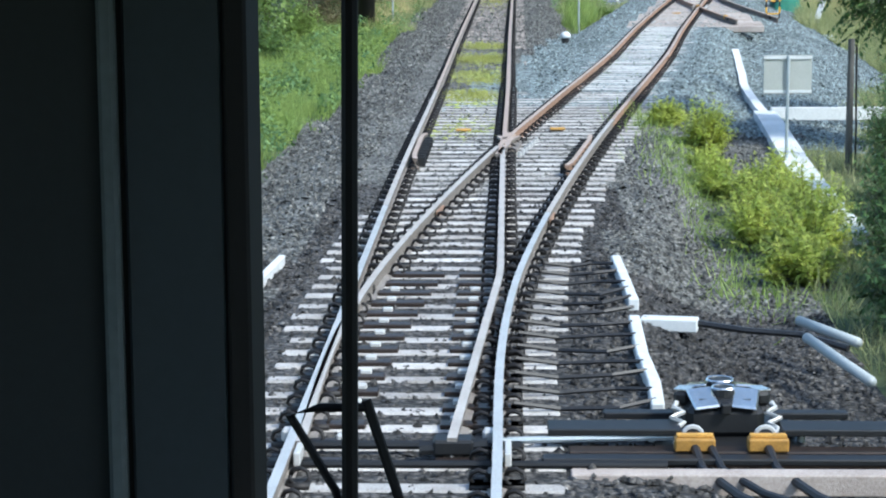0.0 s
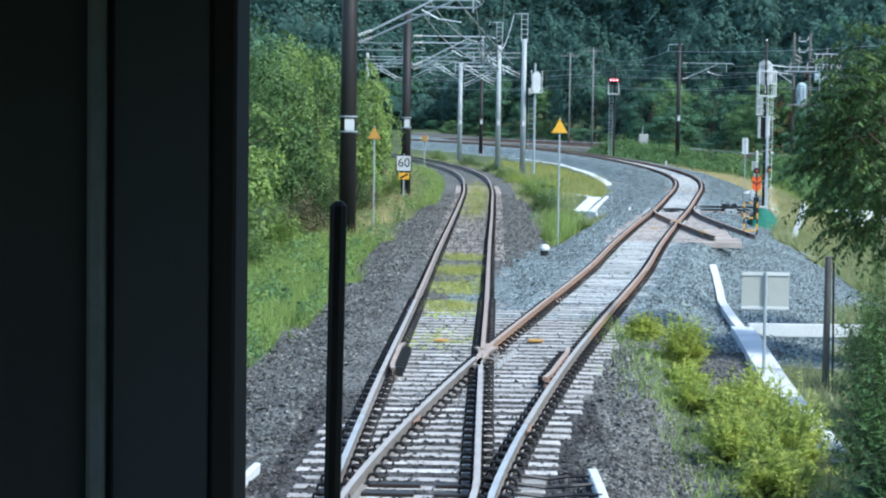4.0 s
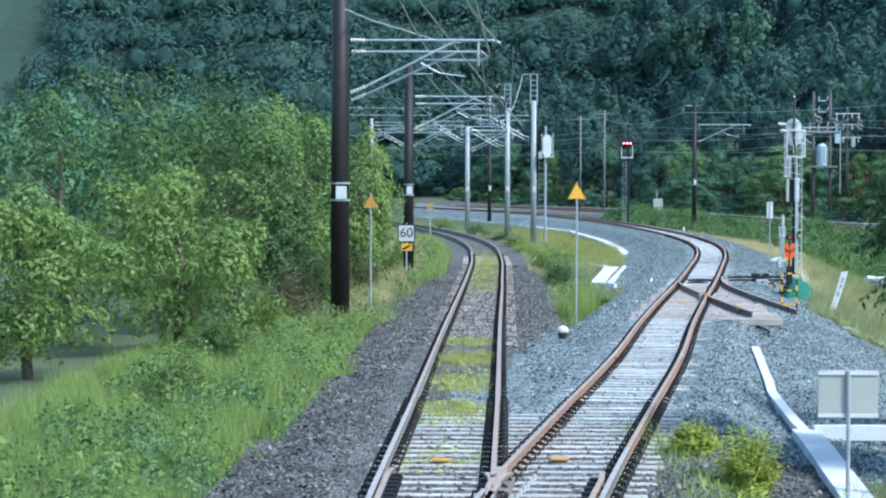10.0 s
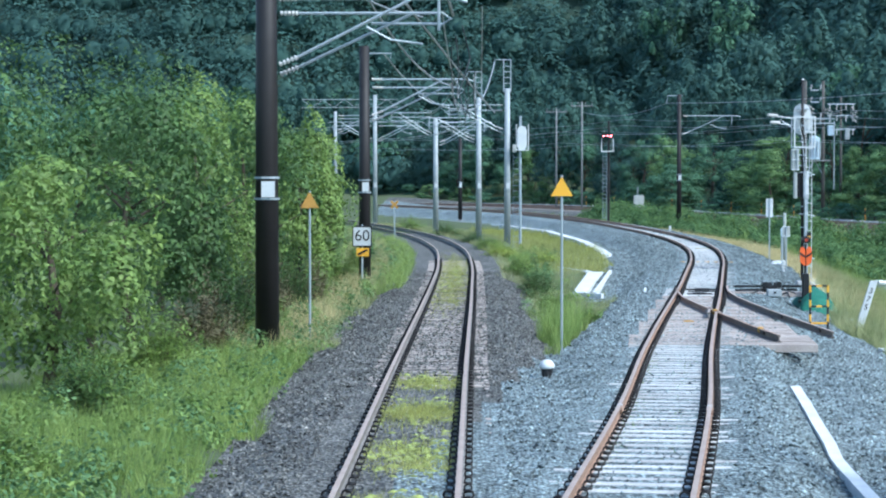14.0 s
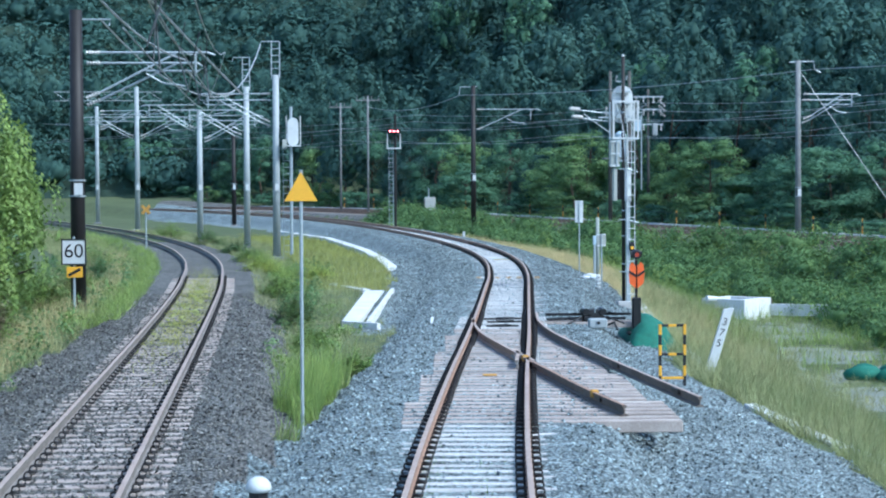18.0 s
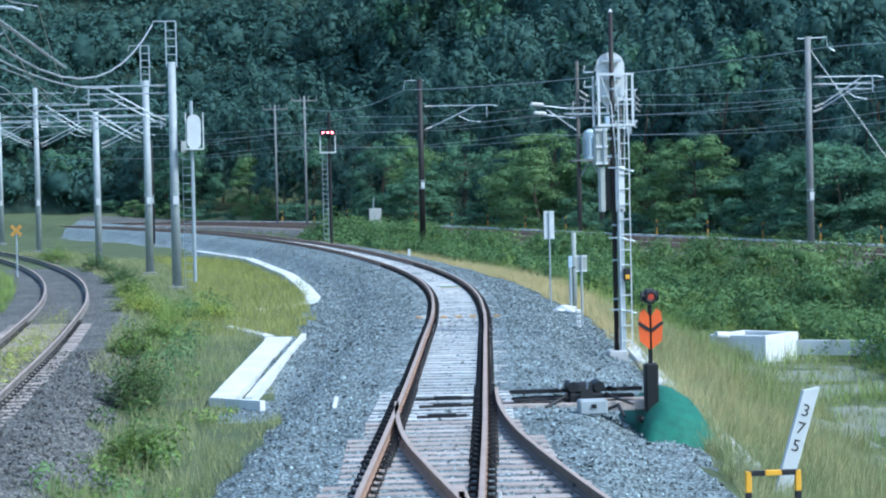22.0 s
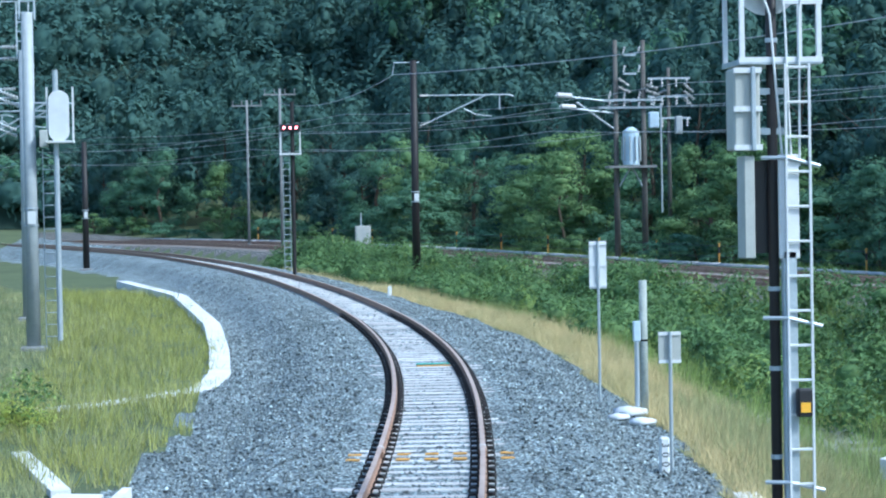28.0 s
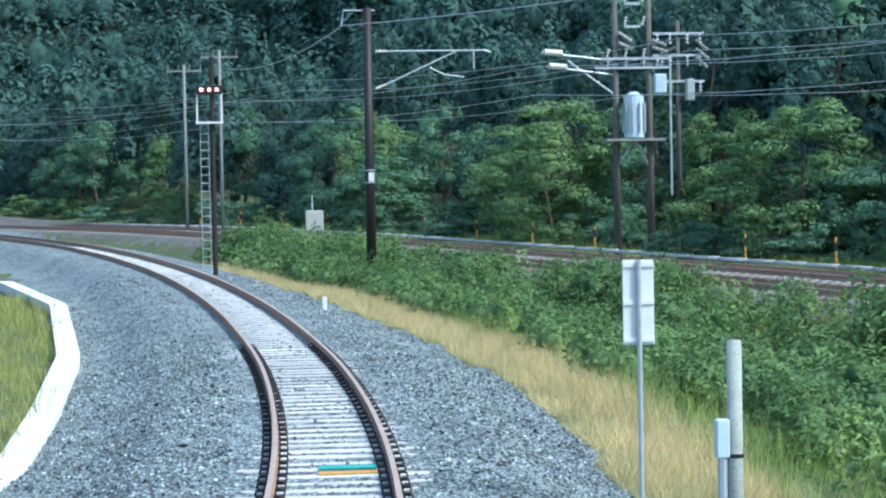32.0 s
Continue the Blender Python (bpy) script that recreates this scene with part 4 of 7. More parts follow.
def trunk(bm, base, top, r0, limbs, r):
    base, top = Vector(base), Vector(top)
    mid = (base + top) / 2 + Vector((r.uniform(-0.1, 0.1), r.uniform(-0.1, 0.1), 0)) * (top - base).length
    rod(bm, base, mid, r0, r0 * 0.75, 7)
    rod(bm, mid, top, r0 * 0.75, r0 * 0.3, 7)
    h = (top - base).length
    for i in range(limbs):
        a = r.uniform(0, 6.28)
        s = base.lerp(top, r.uniform(0.35, 0.85))
        e = s + Vector((math.cos(a), math.sin(a), r.uniform(0.3, 0.9))) * h * r.uniform(0.18, 0.34)
        rod(bm, s, e, r0 * 0.35, r0 * 0.1, 5)


def tree(name, x, y, h, rad, leaf, material, label, k=12, n=160, r0=0.14, seed=1, low=0.25, group="", z=None, category="tree", flat=1.0, far=False, small=0.42, loose=1.0):
    r = random.Random(seed)
    rr = np.random.RandomState(seed)
    z = float(lay(x, y)[0]) - 0.1 if z is None else z
    ob = thing(name, pose(x, y, z), label, category, group)
    bm = bmesh.new()
    trunk(bm, (0, 0, 0), (r.uniform(-0.3, 0.3), 0, h * 0.8), r0, 7, r)
    part("trunk", bm, BARK, ob)
    c = (0, 0, h * (0.5 + low / 2))
    foliage("crown", crown_clumps(c, (rad, rad, h * (0.5 - low / 2)), k, n, rr, small, flat), leaf, material, ob, seed, far, loose, 0.45 if flat < 1 else 0.0)
    return ob


def blades(name, x, y, height, width, material, label, lean=0.35, seed=1, z=None):
    """Grass: thin pointed blades in tufts that lean together."""
    r = np.random.RandomState(seed)
    n = len(x)
    z = (lay(x, y)[0] if z is None else z) - 0.03
    a = r.uniform(0, 6.283, n)
    u = np.stack([np.cos(a), np.sin(a), 0 * a], 1)
    b = 3.5 * np.sin(x * 2.3 + 1.7 * np.sin(y * 1.9)) + 2.5 * np.cos(y * 2.7 + x) + r.normal(0, 0.9, n)
    v = np.stack([np.cos(b), np.sin(b), 0 * b], 1)
    tall = 1 + 0.35 * np.sin(x * 1.1 + 2 * np.cos(y * 0.8)) * np.cos(y * 0.9)
    h = (height * r.uniform(0.55, 1.3, n) * tall)[:, None]
    w = (0.5 * width * r.uniform(0.7, 1.3, n))[:, None]
    p = np.stack([x, y, z], 1)
    up = np.array([0, 0, 1.0])
    l2 = lean * r.uniform(0.2, 1.9, n)[:, None]
    t = p + up * h * np.sqrt(np.clip(1 - 0.6 * l2 ** 2, 0.1, 1)) + v * h * l2
    co = np.stack([p - u * w, p + u * w, t], 1).reshape(-1, 3)
    ob = raw_mesh(name, co, np.arange(3 * n).reshape(-1, 3), material)
    return tagged(ob, label, "grass", kind="stuff")


RS = np.random.RandomState(21)


def band(n, y0, y1, lo, hi, clear=True):
    """Random places between two lines x = lo(y), hi(y), thinned by a patchy noise, off the ballast."""
    y = RS.uniform(y0, y1, n)
    a, b = lo(y), hi(y)
    x = a + (b - a) * RS.rand(n)
    keep = (np.sin(x * 1.9 + 1.3 * np.sin(y * 0.7)) * np.cos(y * 1.3 + x) > -0.75 + 0.6 * RS.rand(n))
    keep &= ~((y > 100.3) & (y < 119.5) & (x > 4.1 + (y - 101) * 0.089) & (x < 5.25 + (y - 101) * 0.103))
    if clear:
        keep &= lay(x, y)[1] == 0
    return x[keep], y[keep]


# left verge: bright tall grass
x, y = band(110000, 8, 70, lambda y: STRAIGHT(y) - 8.5, lambda y: STRAIGHT(y) - 2.5)
blades("tall_grass", x, y, 0.55, 0.013, GRASS_FRESH, "tall bright green grass on the verge", seed=2)
x, y = band(62000, 68, 190, lambda y: STRAIGHT(y) - 6.5, lambda y: STRAIGHT(y) - 2.6)
blades("verge_grass", x, y, 0.42, 0.018, GRASS_MIX, "mixed green and yellow verge grass", seed=3)
x, y = band(16000, 68, 140, lambda y: STRAIGHT(y) - 5.5, lambda y: STRAIGHT(y) - 3.2)
blades("dry_stalks", x, y, 0.7, 0.012, GRASS_DRY, "dry pale grass stalks on the verge", seed=4)
# between the two tracks
x, y = band(80000, 66, 200, lambda y: STRAIGHT(y) + 2.3, lambda y: np.minimum(ROUTE(y) - 3.0, STRAIGHT(y) + 9))
half = RS.rand(len(x)) < np.interp(y, [66, 95, 130], [0.45, 0.6, 1.0])
x, y = x[half], y[half]
blades("middle_grass", x, y, 0.32, 0.016, GRASS_MIX, "thin green and yellow grass between the two tracks", seed=5)
x, y = band(22000, 120, 185, lambda y: ROUTE(y) - 9.5, lambda y: ROUTE(y) - 4.6)
blades("reed_grass", x, y, 0.42, 0.022, REED, "yellow reed grass inside the white kerb", seed=6)
# tall tufts round the sign and the shrubs between the tracks
q = RS.randint(0, 5, 15000)
tufts = np.array([(3.0, 74.0), (2.9, 77.0), (3.4, 79), (3.2, 71.5), (2.2, 128)])
x, y = tufts[q, 0] + RS.normal(0, 0.5, 15000), tufts[q, 1] + RS.normal(0, 1.6, 15000)
ok = lay(x, y)[1] == 0
blades("tall_tufts", x[ok], y[ok], 1.0, 0.014, GRASS_FRESH, "tall green grass tufts between the tracks", lean=0.3, seed=15)
# right: dry grass along the drain, and the field beyond
x, y = band(135000, 92, 205, lambda y: ROUTE(y) + 3.9, lambda y: ROUTE(y) + 7.6)
blades("dry_grass", x, y, 0.5, 0.011, GRASS_DRY, "straw-coloured dry grass beside the drain", lean=0.5, seed=7)
x, y = band(105000, 70, 132, lambda y: ROUTE(y) + np.interp(y, [70, 78, 92, 128], [5.6, 5.0, 4.4, 5.2]), lambda y: ROUTE(y) + 9.5)
blades("soft_grass", x, y, 0.6, 0.013, GRASS_MIX, "soft yellow-green grass on the low ground", lean=0.5, seed=8)
x, y = band(46000, 104, 200, lambda y: ROUTE(y) + 7, lambda y: np.minimum(MAIN(y) - 5.4, ROUTE(y) + 22))
blades("bank_grass", x, y, 0.75, 0.022, GRASS_FRESH, "tall green grass on the bank of the main line", seed=9)
x, y = band(30000, 105, 240, lambda y: MAIN(y) + 6, lambda y: MAIN(y) + 9)
blades("lineside_grass", x, y, 0.55, 0.03, GRASS_FRESH, "green grass behind the main line", seed=10)
x, y = band(30000, 13, 60, lambda y: ROUTE(y) + 3.9, lambda y: ROUTE(y) + 10.5)
blades("slope_grass", x, y, 0.45, 0.016, GRASS_MIX, "rough grass under the trees beside the turnout", lean=0.6, seed=11)
x, y = band(16000, 98, 180, lambda y: STRAIGHT(y) - 3.5, lambda y: STRAIGHT(y) - 1.9, False)
blades("shoulder_weeds", x, y, 0.45, 0.02, GRASS_FRESH, "tall weeds on the shoulder of the straight track", lean=0.6, seed=17)
x, y = band(9000, 104, 180, lambda y: STRAIGHT(y) + 2.0, lambda y: STRAIGHT(y) + 3.2, False)
blades("shoulder_weeds", x, y, 0.35, 0.02, GRASS_MIX, "short weeds on the shoulder of the straight track", lean=0.6, seed=18)
x, y = band(26000, 92, 142, lambda y: ROUTE(y) + 7.5, lambda y: ROUTE(y) + 15, False)
blades("field_weeds", x, y, 0.28, 0.02, GRASS_MIX, "sparse weeds and grass on the bare field", lean=0.7, seed=16)
# weeds in the bed between the rails and beside the turnout
x = RS.normal(0, 0.38, 28800)
y = np.concatenate([RS.normal(c, s, n) for c, s, n in ((38.3, 1.2, 900), (44.3, 0.8, 3600), (49.6, 0.9, 4600), (55.2, 1.0, 4200), (60.5, 0.8, 2000), (93, 5, 4500), (107, 8, 9000))])
x = STRAIGHT(y) + np.clip(x, -0.62, 0.62)
blades("track_weeds", x, y, 0.13, 0.016, REED, "green and yellow weeds between the rails", lean=0.8, seed=12, z=np.full(len(x), -0.2) + grade(y))
y = np.concatenate([RS.normal(c, s, 260) for c, s in ((52, 1.5), (56, 1.0), (61, 2.5), (64, 1.5))])
x = ROUTE(y) + RS.choice([-0.6, -0.55, -0.4, 0.2], len(y)) + RS.normal(0, 0.1, len(y))
blades("track_weeds", x, y, 0.1, 0.015, GRASS, "thin green weeds between the rusty rails", lean=0.9, seed=13, z=np.full(len(x), -0.2))
q = RS.randint(0, 8, 2400)
y = np.array([24, 26.5, 29, 31.5, 33.5, 36, 38.5, 40.5])[q] + RS.normal(0, 0.8, 2400)
x = np.array([3.0, 3.1, 3.0, 2.9, 2.8, 3.0, 2.7, 2.7])[q] + RS.normal(0, 0.35, 2400)
blades("trackside_weeds", x, y, 0.22, 0.024, GRASS_FRESH, "green weeds at the edge of the ballast", lean=0.7, seed=14)

# leafy weeds standing in the verge and between the tracks
def weeds():
    r = np.random.RandomState(35)
    for mt, n, lab in ((LEAF_LIGHT, 420, "light green leafy weeds in the grass"), (LEAF_OLIVE, 330, "olive green weeds and seed heads in the grass"), (LEAF, 200, "dark green leafy weeds in the grass")):
        cl = []
        while len(cl) < n:
            y = r.uniform(20, 135)
            st = float(STRAIGHT(y))
            x = st - r.uniform(2.8, 7.0) if r.rand() < 0.72 or y < 66 else r.uniform(st + 2.4, max(st + 2.6, min(float(ROUTE(y)) - 4.2, st + 5.5)))
            z, k = lay(x, y)
            if k or (98 < y < 126 and 3.9 < x < 7.4):
                continue
            s, h = r.uniform(0.15, 0.5), r.uniform(0.15, 0.5)
            cl.append(((x, y, float(z) + h * 0.7), (s, s, h), 75))
        tagged(foliage("verge_weeds", cl, 0.045, mt, None, 36), lab, "weeds", kind="stuff")


weeds()

# moss pads in the bed of the straight track
def moss():
    r = np.random.RandomState(31)
    pos, sc = [], []
    for c, s, n in ((38.3, 1.2, 80), (44.3, 1.0, 170), (50.0, 1.1, 220), (56.0, 1.2, 190), (61, 0.9, 90), (104, 6, 160)):
        for _ in range(n):
            y = r.normal(c, s)
            pos.append((float(STRAIGHT(y)) + np.clip(r.normal(0, 0.35), -0.6, 0.6), y, -0.205 + float(grade(y))))
            sc.append(np.array([1, 1, 0.45]) * r.uniform(0.03, 0.11))
    def dome(bm):
        bmesh.ops.create_icosphere(bm, subdivisions=1, radius=1)
        for v in bm.verts:
            v.co *= 1 + 0.18 * math.sin(7 * v.co.x + 5 * v.co.y)
    tv, tf = template(dome)
    ob = scatter("moss_pads", tv, tf, placing(pos, r.uniform(0, 6, len(pos)), sc), MOSS)
    tagged(ob, "yellow-green moss pads between dark rails", "moss", kind="stuff")


moss()

# ---- shrubs and trees by the line ----
# left: one dense thicket behind and round the dark mast
for i, (tx, ty, th, tr, mt) in enumerate([(-8.4, 62, 4.6, 2.4, LEAF_LIGHT), (-7.9, 70, 6.2, 2.3, LEAF), (-9.8, 75, 7.4, 3.0, LEAF), (-7.5, 80, 6.7, 2.1, LEAF_LIGHT), (-7.2, 88, 6.9, 2.2, LEAF), (-5.75, 94, 6.3, 1.35, LEAF_LIGHT),
                                          (-5.9, 99, 5.6, 1.4, LEAF_LIGHT), (-7.6, 97, 6.6, 2.0, LEAF), (-10.5, 92, 8.0, 3.2, LEAF), (-12, 66, 7.0, 3.2, LEAF), (-11, 108, 6.5, 3.0, LEAF), (-8.6, 112, 3.6, 1.8, LEAF_MID), (-10.5, 54, 4.0, 2.2, LEAF_LIGHT)]):
    tree("broadleaf_tree", tx, ty, th, tr, 0.075, mt, "dense sunlit broadleaf tree beside the straight track", k=26, n=440, seed=40 + i, low=-0.05, group="trees beside the straight track", far=True, small=0.4, loose=0.9)
for i, (tx, ty, th, tr, mt) in enumerate([(-6.4, 56, 1.7, 1.0, LEAF), (-6.2, 63, 2.0, 1.1, LEAF_LIGHT), (-5.9, 73, 3.4, 1.0, LEAF), (-5.7, 80, 2.6, 0.9, STRAW), (-5.5, 86, 3.0, 0.9, LEAF), (-5.2, 91, 1.9, 0.8, STRAW), (-5.3, 104, 2.0, 0.9, LEAF_LIGHT), (-6.2, 48, 1.3, 1.0, LEAF_LIGHT), (-6.0, 68, 2.4, 0.9, STRAW), (-5.4, 77, 1.6, 0.8, LEAF_LIGHT), (-4.9, 112, 1.6, 0.8, LEAF_LIGHT), (-4.8, 121, 1.7, 0.9, LEAF_OLIVE), (-5.6, 130, 1.5, 1.0, LEAF_LIGHT), (-7.2, 140, 1.6, 1.0, LEAF_OLIVE)]):
    sprig_shrub("verge_shrub", tx, ty, th, tr, 0.15, mt, "withered brown vines in the thicket" if mt == STRAW else "leafy shrub with arching stems in the verge grass", "shrubs on the verge", "shrub", 150, 16, 60 + i, 0.5)
# between the tracks
for i, (tx, ty, th, tr, mt) in enumerate([(2.75, 100, 1.65, 0.95, LEAF), (2.2, 110, 1.1, 0.8, LEAF_LIGHT), (1.7, 126, 1.2, 1.1, LEAF_YELLOW), (2.6, 118, 0.9, 0.9, LEAF_LIGHT), (1.2, 134, 1.0, 1.0, LEAF_LIGHT), (3.9, 84, 0.6, 0.6, LEAF_LIGHT), (0.4, 144, 1.1, 1.2, LEAF), (4.2, 128, 0.8, 0.9, LEAF_YELLOW), (3.0, 92, 0.9, 0.7, LEAF_LIGHT), (-1.4, 156, 1.2, 1.3, LEAF), (-4.0, 166, 1.3, 1.4, LEAF_LIGHT)]):
    sprig_shrub("low_shrub", tx, ty, th, tr, 0.11, mt, "low leafy shrub in grass between the tracks", "shrubs between the tracks", "shrub", 170, 14, 80 + i, 0.4, 0.45)
# right of the turnout: young yellow-green plants
for i, (tx, ty, th, tr) in enumerate([(3.5, 36.2, 1.25, 0.42), (3.0, 38.8, 0.55, 0.35), (3.3, 32.2, 0.75, 0.5), (3.75, 30, 0.9, 0.6), (3.4, 27.8, 0.9, 0.55), (3.95, 26.6, 1.05, 0.6), (3.55, 24.8, 0.75, 0.45), (4.25, 29.0, 1.1, 0.6), (3.3, 34.4, 0.5, 0.4), (4.1, 32.0, 0.95, 0.55)]):
    sprig_shrub("young_shrub", tx, ty, th, tr * 1.15, 0.125, LEAF_YELLOW, "young yellow-green shrub at the ballast edge", "shrubs beside the turnout", "shrub", 130, 22, 100 + i, 0.3, 0.34)
# right: dark bushes and the tall overhanging tree
for i, (tx, ty, th, tr) in enumerate([(4.55, 21.8, 1.6, 0.85), (5.0, 24.5, 2.2, 0.95), (5.55, 27.5, 2.5, 0.95), (4.35, 19.2, 0.8, 0.6), (6.7, 30.5, 2.4, 0.9), (5.6, 23.0, 2.2, 1.0), (5.0, 20.2, 1.5, 0.9), (6.3, 26.0, 2.6, 1.1), (6.35, 32.3, 2.7, 0.85), (7.0, 36.2, 2.5, 0.85), (5.2, 17.6, 1.2, 0.9)]):
    sprig_shrub("dark_bush", tx, ty, th, tr, 0.13, (LEAF, LEAF_BUSH)[i % 2], "dark green leafy bush beside the turnout", "bushes beside the turnout", "bush", 330, 18, 120 + i, 0.5, 0.3, 0.9)


def overhanging_tree(x, y, seed, label, centre, radii, count):
    """A tree whose long twigs hang over the channel, leafy in two rows, reddish at some tips."""
    r = np.random.RandomState(seed)
    zb = float(lay(x, y)[0]) - 0.1
    ob = thing("overhanging_tree", pose(x, y, zb), label, "tree")
    bm = bmesh.new()
    c, rad = np.array(centre) - (x, y, zb), np.array(radii)
    trunk(bm, (0, 0, 0), tuple(c + (0, 0, rad[2] * 0.6)), 0.12, 0, random.Random(seed))
    for i in range(16):
        d = r.normal(size=3)
        d[2] = abs(d[2]) * 0.7 - 0.35
        d /= np.linalg.norm(d)
        e = c + d * rad * 0.62
        s = c * np.array([0, 0, 1]) * r.uniform(0.45, 1.1)
        rod(bm, s, e, 0.045, 0.016, 5)
    part("trunk", bm, BARK, ob)
    d = r.normal(size=(count, 3))
    d /= np.linalg.norm(d, axis=1, keepdims=True)
    base = c + d * rad * (r.uniform(0.25, 1.0, (count, 1)) ** 0.5) * 0.78
    out = d * np.array([1, 1, 0.35]) + r.normal(size=(count, 3)) * 0.3
    tip = base + out / np.linalg.norm(out, axis=1, keepdims=True) * r.uniform(0.4, 0.85, (count, 1))
    dr = r.uniform(0.1, 0.45, count)
    twigs("twig_mass", base, tip, dr, 0.007, BARK, ob)
    sprays("crown", base, tip, dr, 18, 0.175, LEAF, ob, seed, 0.4, 0.9)
    # lighter leaf colour on the upper twigs paints the sunlit top of the crown
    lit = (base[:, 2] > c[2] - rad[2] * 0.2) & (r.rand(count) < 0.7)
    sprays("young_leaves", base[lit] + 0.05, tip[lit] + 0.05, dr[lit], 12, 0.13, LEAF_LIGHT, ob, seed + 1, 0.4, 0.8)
    red = np.argsort(tip[:, 0] - 0.25 * tip[:, 2])[:9]
    tagged(sprays("reddish_leaf_mass", tip[red] - (0, 0, 0.15), tip[red] + (-0.2, 0, 0.05), dr[red], 7, 0.11, LEAF_RED, ob, seed + 2, 0.4, 0.6), "reddish young leaves", kind="stuff")
    return ob


overhanging_tree(8.3, 40.0, 131, "tall green tree overhanging the channel, reddish leaves at its tips", (8.1, 40.0, 3.55), (2.55, 1.9, 2.85), 950)
tree("background_tree", 11.4, 46.0, 8.5, 2.2, 0.085, LEAF, "tall green tree behind the channel", k=26, n=300, r0=0.13, seed=132, low=0.05, far=True, small=0.36)

# bank of the main line: thick low vines and weeds
def bank_plants():
    r = np.random.RandomState(51)
    n = 1250
    y = r.uniform(104, 212, n)
    lo = ROUTE(y) + np.interp(y, [98, 116, 134, 142, 150, 205], [14.0, 14.0, 12.0, 9.0, 8.0, 6.5])
    hi = MAIN(y) - 5.2
    ok = hi > lo
    x = lo + (hi - lo) * r.rand(n)
    z = lay(x, y)[0]
    hump = 0.5 + 0.5 * np.sin(x * 0.9 + 1.3 * np.cos(y * 0.5)) * np.cos(y * 0.35 + x * 0.4)
    for mt, sel, lab in ((VINE, 0, "thick green vines on the bank"), (LEAF, 1, "leafy green weeds on the bank"), (LEAF_LIGHT, 2, "pale green weeds on the bank")):
        cl = [((x[i], y[i], z[i] + 0.15), (r.uniform(0.4, 0.95), r.uniform(0.4, 0.95), r.uniform(0.35, 0.75) + 0.75 * hump[i]), 120) for i in range(n) if ok[i] and (0, 1, 0, 2, 0, 0, 1)[i % 7] == sel]
        tagged(foliage("bank_vines", cl, 0.085, mt, None, 52 + sel, True, 1.1), lab, "vines", kind="stuff")
    cl = []
    for i in np.flatnonzero(ok)[::9]:
        w = r.uniform(0.9, 1.7)
        cl += [((x[i] + a, y[i] + b, z[i] + 0.3 + c), (w * q, w * q, w * q * 0.7), 150) for a, b, c, q in ((0, 0, 0, 1), (0.7 * w, 0.3 * w, 0.25, 0.6), (-0.5 * w, -0.5 * w, 0.35, 0.55))]
    tagged(foliage("vine_mounds", cl, 0.1, VINE, None, 57, True, 1.0, 0.5), "rounded mounds of green vines on the bank", "vines", kind="stuff")
    # arching shoots that stand out of the vines
    pick = ok & (r.rand(n) < 0.75)
    bx = np.repeat(np.stack([x[pick], y[pick], z[pick] + 0.5 + 0.7 * hump[pick]], 1), 3, axis=0) + r.normal(0, 0.25, (3 * pick.sum(), 3))
    tp = bx + r.normal(0, 0.3, bx.shape) + np.array([0, 0, 0.45])
    tagged(sprays("bank_shoots", bx, tp, r.uniform(0, 0.3, len(bx)), 11, 0.16, VINE, None, 58, 0.5, 0.6), "arching leafy shoots on the bank", "vines", kind="stuff")


bank_plants()
# row of trees behind the main line
i = 0
for ty in np.concatenate([np.arange(118, 160, 9.0), np.arange(162, 252, 5.2), np.arange(256, 318, 6.5)]):
    for row in range(2):
        r = random.Random(200 + i)
        th = r.uniform(4.5, 8.4) if row == 0 else r.uniform(9, 12)
        tx = float(MAIN(ty)) + (12.8 if row == 0 else 17.5) + r.uniform(-1.2, 1.6)
        if row == 0 and 186 < ty < 200:
            th = 4.2
        hidden = ty < 160
        mt = (LEAF_OLIVE, LEAF_MID, LEAF_MID, LEAF_HAZE)[r.randrange(4)] if row == 0 else LEAF_HAZE
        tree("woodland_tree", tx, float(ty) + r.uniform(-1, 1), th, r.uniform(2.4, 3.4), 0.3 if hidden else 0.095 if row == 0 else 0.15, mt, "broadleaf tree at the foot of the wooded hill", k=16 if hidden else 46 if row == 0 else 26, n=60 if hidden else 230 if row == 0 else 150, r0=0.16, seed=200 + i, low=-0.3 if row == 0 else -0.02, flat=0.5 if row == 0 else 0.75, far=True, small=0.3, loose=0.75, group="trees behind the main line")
        i += 1


# broad tiered shrubs standing out before the dark woods
for i, (tx, ty, th, tr, mt) in enumerate([(27.8, 209, 7.4, 3.8, LEAF_OLIVE), (34.9, 190.5, 7.2, 3.5, LEAF_OLIVE), (39.0, 173, 6.4, 3.8, LEAF_MID), (20.6, 227, 5.0, 3.0, LEAF_MID)]):
    tree("broad_shrub", tx, ty, th, tr, 0.095, mt, "broad light green shrub with leaves in tiers", k=95, n=190, r0=0.1, seed=700 + i, low=-0.25, group="broad shrubs behind the main line", category="shrub", flat=0.36, far=True, small=0.26, loose=0.8)

# undergrowth between the main line and its trees
i = 0
